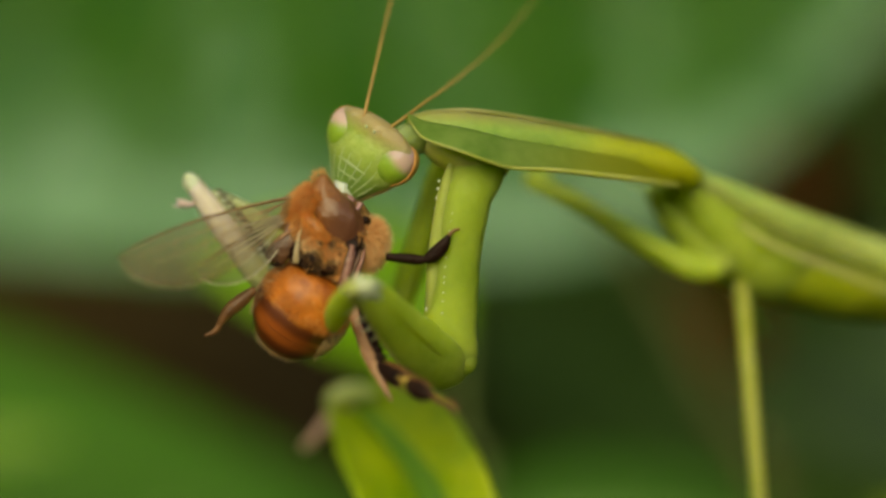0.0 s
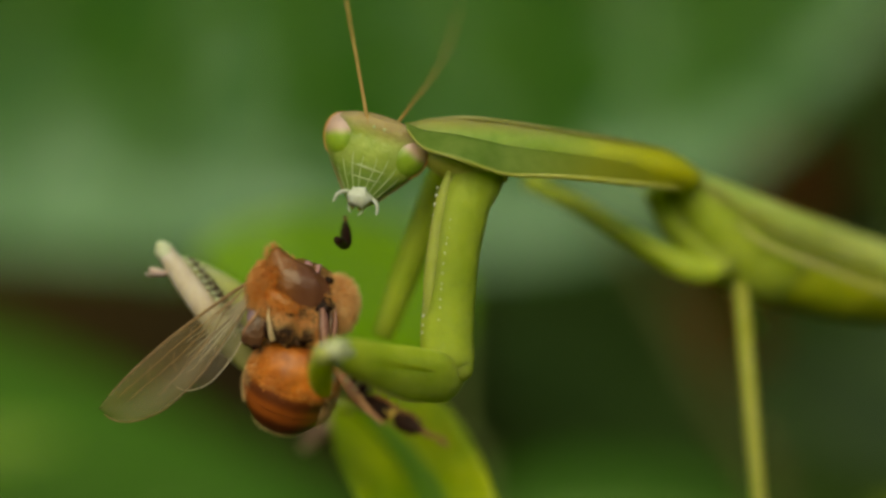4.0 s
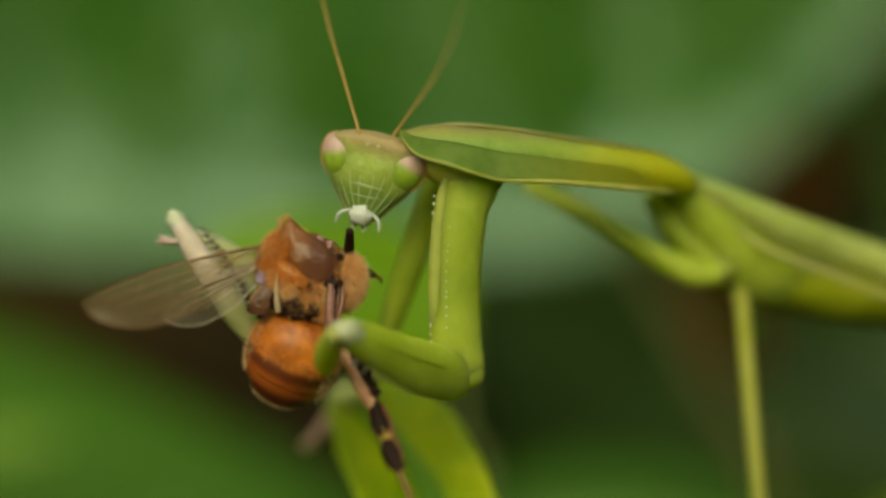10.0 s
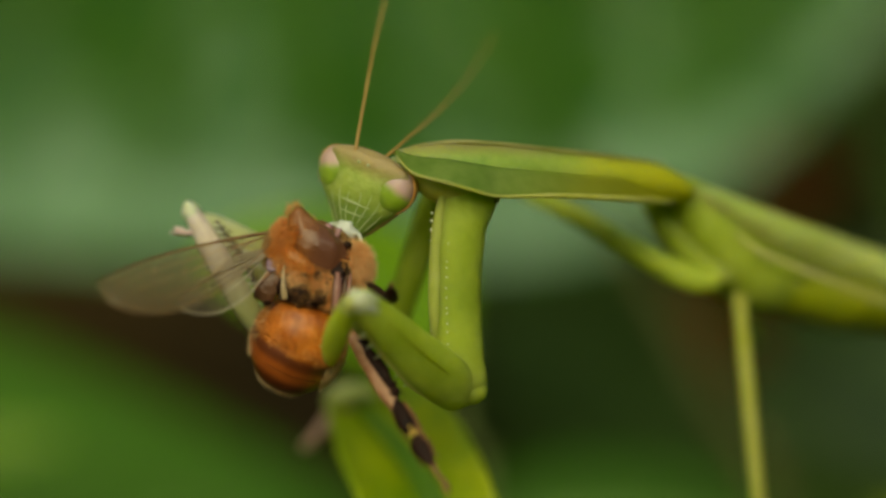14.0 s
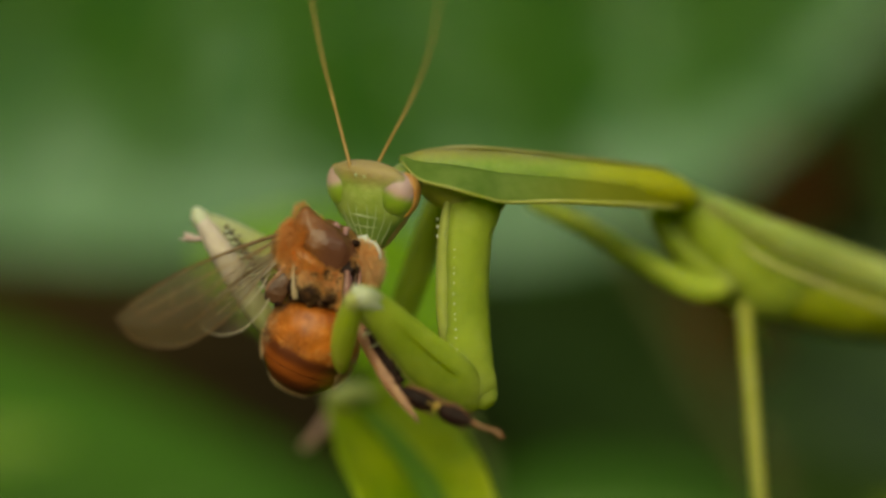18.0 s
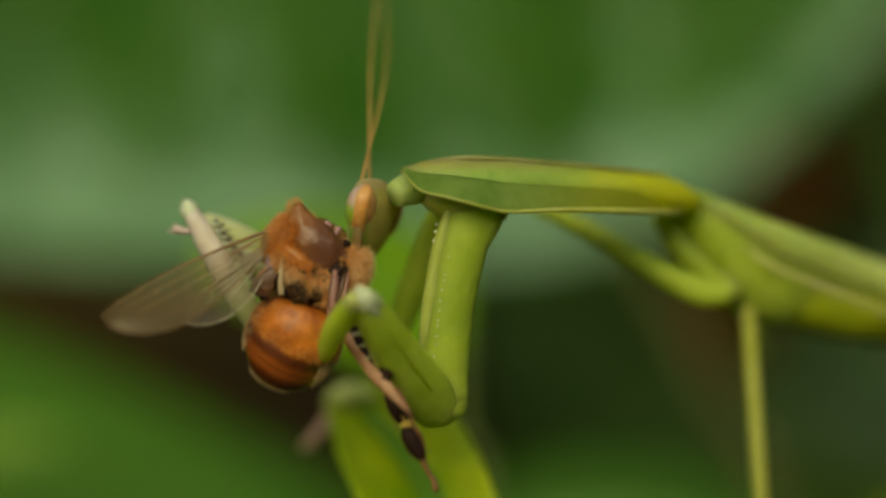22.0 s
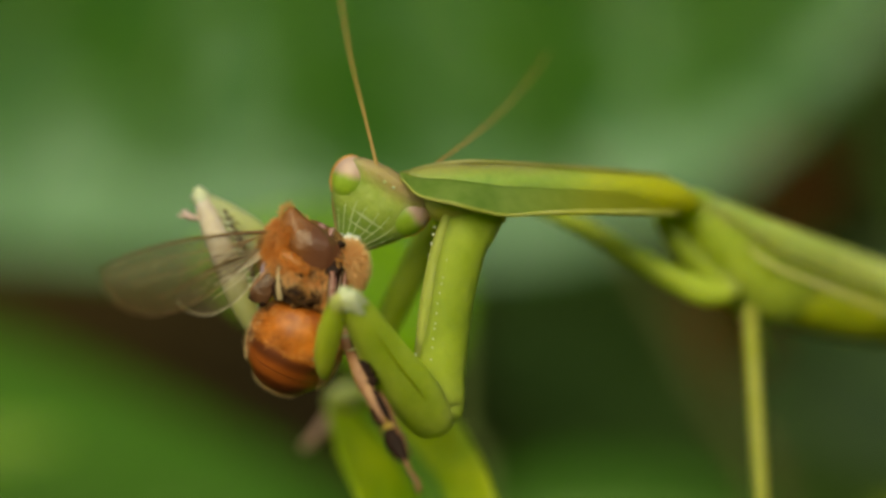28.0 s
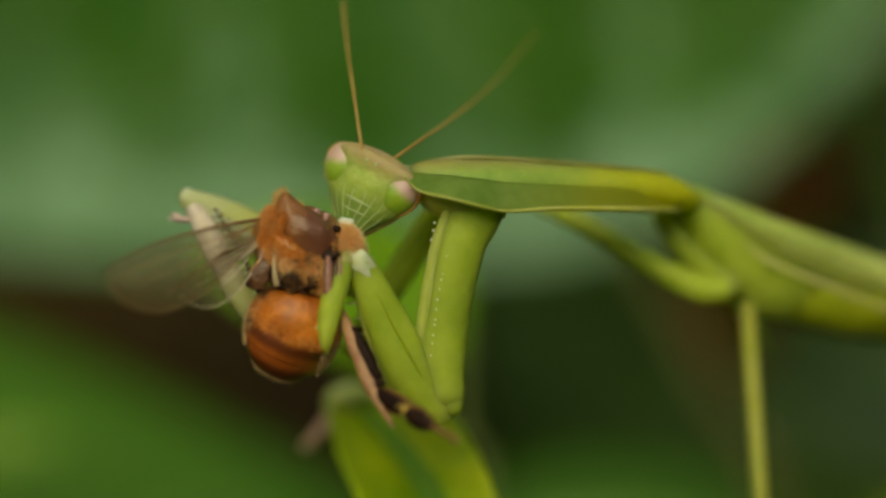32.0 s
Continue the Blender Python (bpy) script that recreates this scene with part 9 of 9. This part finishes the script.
    walk(b_fore, [
        (0, pose(0.00297, -0.00120, 0.00448, 12.6, 45.1, 17.5)), (0.5, pose(0.00310, -0.00120, 0.00425, 26.6, 59.2, 30.3)),
        (1, pose(0.00321, -0.00120, 0.00445, 54.7, 70.2, 56.3)), (1.5, pose(0.00333, -0.00120, 0.00602, 118.0, 68.1, 131.8)),
        (2, pose(0.00198, -0.00120, 0.00590, 23.4, 71.9, 67.0)), (2.5, pose(0.00146, -0.00120, 0.00682, -29.8, 64.2, 38.3)),
        (3, pose(0.00151, -0.00120, 0.00834, 128.5, -32.3, -169.1)), (3.5, pose(0.00171, -0.00120, 0.00854, 106.7, -7.1, -177.9)),
        (4, pose(0.00140, -0.00120, 0.00763, -45.3, 64.4, 38.7)), (4.5, pose(0.00109, -0.00120, 0.00709, -48.2, 13.3, 4.1)),
        (5, pose(0.00058, -0.00120, 0.00639, -12.6, 4.7, 1.4)), (5.5, pose(0.00016, -0.00120, 0.00617, 0.0, -2.3, -0.7)),
        (6, pose(0.00098, -0.00120, 0.00611, 105.0, 35.4, 167.7)), (6.5, pose(0.00208, -0.00120, 0.00571, 108.3, 62.8, 144.2)),
        (7, pose(0.00234, -0.00120, 0.00587, 101.5, 66.7, 135.9)), (7.5, pose(0.00223, -0.00120, 0.00552, 79.4, 70.7, 121.2)),
        (8, pose(0.00246, -0.00120, 0.00588, 45.5, 73.3, 93.1)), (8.5, pose(0.00247, -0.00120, 0.00578, 88.9, 68.5, 130.3)),
        (9, pose(0.00231, -0.00120, 0.00662, 113.4, 61.9, 145.7)), (9.5, pose(0.00218, -0.00120, 0.00685, 126.6, 52.8, 156.8)),
        (10, pose(0.00158, -0.00120, 0.00684, 134.0, 33.6, 168.5)), (10.5, pose(0.00217, -0.00120, 0.00575, 100.7, 28.6, 170.6)),
        (11, pose(0.00215, -0.00080, 0.00563, 91.5, 33.6, 11.5)), (11.5, pose(0.00248, -0.00080, 0.00497, 131.1, 70.3, 56.8)),
        (12, pose(0.00249, -0.00080, 0.00443, 89.3, 46.8, 18.7)), (12.5, pose(0.00248, -0.00080, 0.00476, 90.6, 46.0, 18.1)),
        (13, pose(0.00270, -0.00080, 0.00399, 85.4, 43.5, 16.6)), (13.5, pose(0.00234, -0.00080, 0.00421, 84.6, 43.5, 16.5)),
        (14, pose(0.00268, -0.00080, 0.00401, 83.8, 43.3, 16.4)), (14.5, pose(0.00238, -0.00080, 0.00392, 84.8, 44.3, 17.0)),
        (16.5, pose(0.00135, 0.00090, 0.00473, 104.8, 7.3, 177.8)), (17, pose(0.00104, 0.00090, 0.00486, 110.3, 4.1, 178.8)),
        (17.5, pose(0.00108, 0.00090, 0.00473, 110.3, 4.1, 178.8)), (18, pose(0.00116, 0.00090, 0.00426, 110.3, 4.1, 178.8)),
        (18.5, pose(0.00106, 0.00090, 0.00427, 110.3, 4.1, 178.8)), (19, pose(0.00091, 0.00090, 0.00514, 110.3, 4.0, 178.8)),
        (19.5, pose(-0.00007, 0.00090, 0.00500, 110.2, 4.6, 178.6)), (20, pose(0.00008, 0.00090, 0.00506, 110.2, 5.2, 178.4)),
        (20.5, pose(0.00047, 0.00090, 0.00518, 110.1, 5.8, 178.2)), (21, pose(0.00047, 0.00090, 0.00574, 110.0, 6.5, 178.1)),
        (21.5, pose(0.00069, 0.00090, 0.00510, 110.0, 6.4, 178.1)), (22, pose(0.00150, 0.00090, 0.00464, 110.0, 6.4, 178.1)),
        (22.5, pose(0.00136, 0.00090, 0.00461, 110.0, 6.7, 178.0)), (23, pose(0.00050, 0.00090, 0.00503, 109.9, 7.0, 177.9)),
        (23.5, pose(0.00057, 0.00090, 0.00484, 109.9, 6.6, 178.0)), (24, pose(0.00065, 0.00090, 0.00559, 110.0, 6.2, 178.1)),
        (24.5, pose(0.00000, 0.00090, 0.00478, 109.8, 8.0, 177.6)), (25, pose(-0.00030, 0.00090, 0.00507, 109.5, 9.8, 177.0)),
        (25.5, pose(-0.00036, 0.00090, 0.00481, 109.5, 9.6, 177.1)), (27.5, pose(0.00091, 0.00090, 0.00504, 109.9, 6.5, 178.1)),
        (28, pose(0.00134, 0.00090, 0.00510, 110.0, 4.1, 178.8)), (28.5, pose(0.00185, 0.00090, 0.00526, 110.1, 3.4, 179.0)),
        (29, pose(0.00169, 0.00090, 0.00443, 110.1, 2.7, 179.2)), (29.5, pose(0.00190, 0.00090, 0.00479, 110.1, 2.4, 179.3)),
        (30, pose(0.00181, 0.00090, 0.00493, 110.1, 2.1, 179.4)), (30.5, pose(0.00161, 0.00090, 0.00433, 110.0, 3.2, 179.0)),
        (31, pose(0.00177, 0.00090, 0.00499, 110.0, 4.3, 178.7)), (31.5, pose(0.00145, 0.00090, 0.00505, 110.0, 3.7, 178.9)),
        (32, pose(0.00151, 0.00090, 0.00466, 110.0, 3.1, 179.1)),
    ])
    walk(b_left, [
        (0, pose(-0.00231, -0.00160, 0.00034, 180.0, -22.6, 180.0)), (0.5, pose(-0.00239, -0.00120, 0.00086, 157.6, -30.2, 180.0)),
        (1, pose(-0.00130, 0.00130, 0.00180, 172.9, 7.1, -180.0)), (1.5, pose(-0.00130, 0.00130, 0.00180, 172.9, 7.1, 180.0)),
        (2, pose(-0.00130, 0.00130, 0.00180, 172.9, 7.1, -180.0)), (2.5, pose(-0.00130, 0.00130, 0.00180, 172.9, 7.1, -180.0)),
        (3, pose(-0.00130, 0.00130, 0.00180, 172.9, 7.1, -180.0)), (3.5, pose(-0.00130, 0.00130, 0.00180, 172.9, 7.1, -180.0)),
        (5.5, pose(-0.00130, 0.00130, 0.00180, 172.9, 7.1, -180.0)), (6, pose(-0.00130, 0.00130, 0.00180, 172.9, 7.1, -180.0)),
        (6.5, pose(-0.00130, 0.00130, 0.00180, 172.9, 7.1, 180.0)), (7, pose(-0.00130, 0.00130, 0.00180, 172.9, 7.1, 180.0)),
        (7.5, pose(-0.00130, 0.00130, 0.00180, 172.9, 7.1, 180.0)), (8, pose(-0.00130, 0.00130, 0.00180, 172.9, 7.1, 180.0)),
        (8.5, pose(-0.00130, 0.00130, 0.00180, 172.9, 7.1, -180.0)), (9, pose(-0.00130, 0.00130, 0.00180, 172.9, 7.1, 180.0)),
        (9.5, pose(-0.00130, 0.00130, 0.00180, 172.9, 7.1, 180.0)), (10, pose(-0.00130, 0.00130, 0.00180, 172.9, 7.1, -180.0)),
        (10.5, pose(-0.00130, 0.00130, 0.00180, 172.9, 7.1, -180.0)), (11, pose(-0.00130, 0.00130, 0.00180, 172.9, 7.1, -180.0)),
        (11.5, pose(-0.00130, 0.00130, 0.00180, 172.9, 7.1, -180.0)), (12, pose(-0.00130, 0.00130, 0.00180, 172.9, 7.1, -180.0)),
        (12.5, pose(-0.00130, 0.00130, 0.00180, 172.9, 7.1, -180.0)), (13, pose(-0.00130, 0.00130, 0.00180, 172.9, 7.1, -180.0)),
        (13.5, pose(-0.00130, 0.00130, 0.00180, 172.9, 7.1, 180.0)), (14, pose(-0.00130, 0.00130, 0.00180, 172.9, 7.1, -180.0)),
        (14.5, pose(-0.00130, 0.00130, 0.00180, 172.9, 7.1, -180.0)), (16.5, pose(-0.00130, 0.00130, 0.00180, 172.9, 7.1, 180.0)),
        (17, pose(-0.00130, 0.00130, 0.00180, 172.9, 7.1, 180.0)), (17.5, pose(-0.00130, 0.00130, 0.00180, 172.9, 7.1, 180.0)),
        (18, pose(-0.00130, 0.00130, 0.00180, 172.9, 7.1, 180.0)), (18.5, pose(-0.00130, 0.00130, 0.00180, 172.9, 7.1, 180.0)),
        (19, pose(-0.00130, 0.00130, 0.00180, 172.9, 7.1, 180.0)), (19.5, pose(-0.00130, 0.00130, 0.00180, 172.9, 7.1, -180.0)),
        (20, pose(-0.00130, 0.00130, 0.00180, 172.9, 7.1, 180.0)), (20.5, pose(-0.00130, 0.00130, 0.00180, 172.9, 7.1, 180.0)),
        (21, pose(-0.00130, 0.00130, 0.00180, 172.9, 7.1, 180.0)), (21.5, pose(-0.00130, 0.00130, 0.00180, 172.9, 7.1, 180.0)),
        (22, pose(-0.00130, 0.00130, 0.00180, 172.9, 7.1, -180.0)), (22.5, pose(-0.00130, 0.00130, 0.00180, 172.9, 7.1, 180.0)),
        (23, pose(-0.00130, 0.00130, 0.00180, 172.9, 7.1, 180.0)), (23.5, pose(-0.00130, 0.00130, 0.00180, 172.9, 7.1, 180.0)),
        (24, pose(-0.00130, 0.00130, 0.00180, 172.9, 7.1, 180.0)), (24.5, pose(-0.00130, 0.00130, 0.00180, 172.9, 7.1, 180.0)),
        (25, pose(-0.00130, 0.00130, 0.00180, 172.9, 7.1, -180.0)), (25.5, pose(-0.00130, 0.00130, 0.00180, 172.9, 7.1, 180.0)),
        (27.5, pose(-0.00130, 0.00130, 0.00180, 172.9, 7.1, -180.0)), (28, pose(-0.00130, 0.00130, 0.00180, 172.9, 7.1, 180.0)),
        (28.5, pose(-0.00130, 0.00130, 0.00180, 172.9, 7.1, 180.0)), (29, pose(-0.00130, 0.00130, 0.00180, 172.9, 7.1, 180.0)),
        (29.5, pose(-0.00130, 0.00130, 0.00180, 172.9, 7.1, 180.0)), (30, pose(-0.00130, 0.00130, 0.00180, 172.9, 7.1, -180.0)),
        (30.5, pose(-0.00130, 0.00130, 0.00180, 172.9, 7.1, -180.0)), (31, pose(-0.00130, 0.00130, 0.00180, 172.9, 7.1, 180.0)),
        (31.5, pose(-0.00130, 0.00130, 0.00180, 172.9, 7.1, 180.0)), (32, pose(-0.00130, 0.00130, 0.00180, 172.9, 7.1, 180.0)),
    ])


motions()
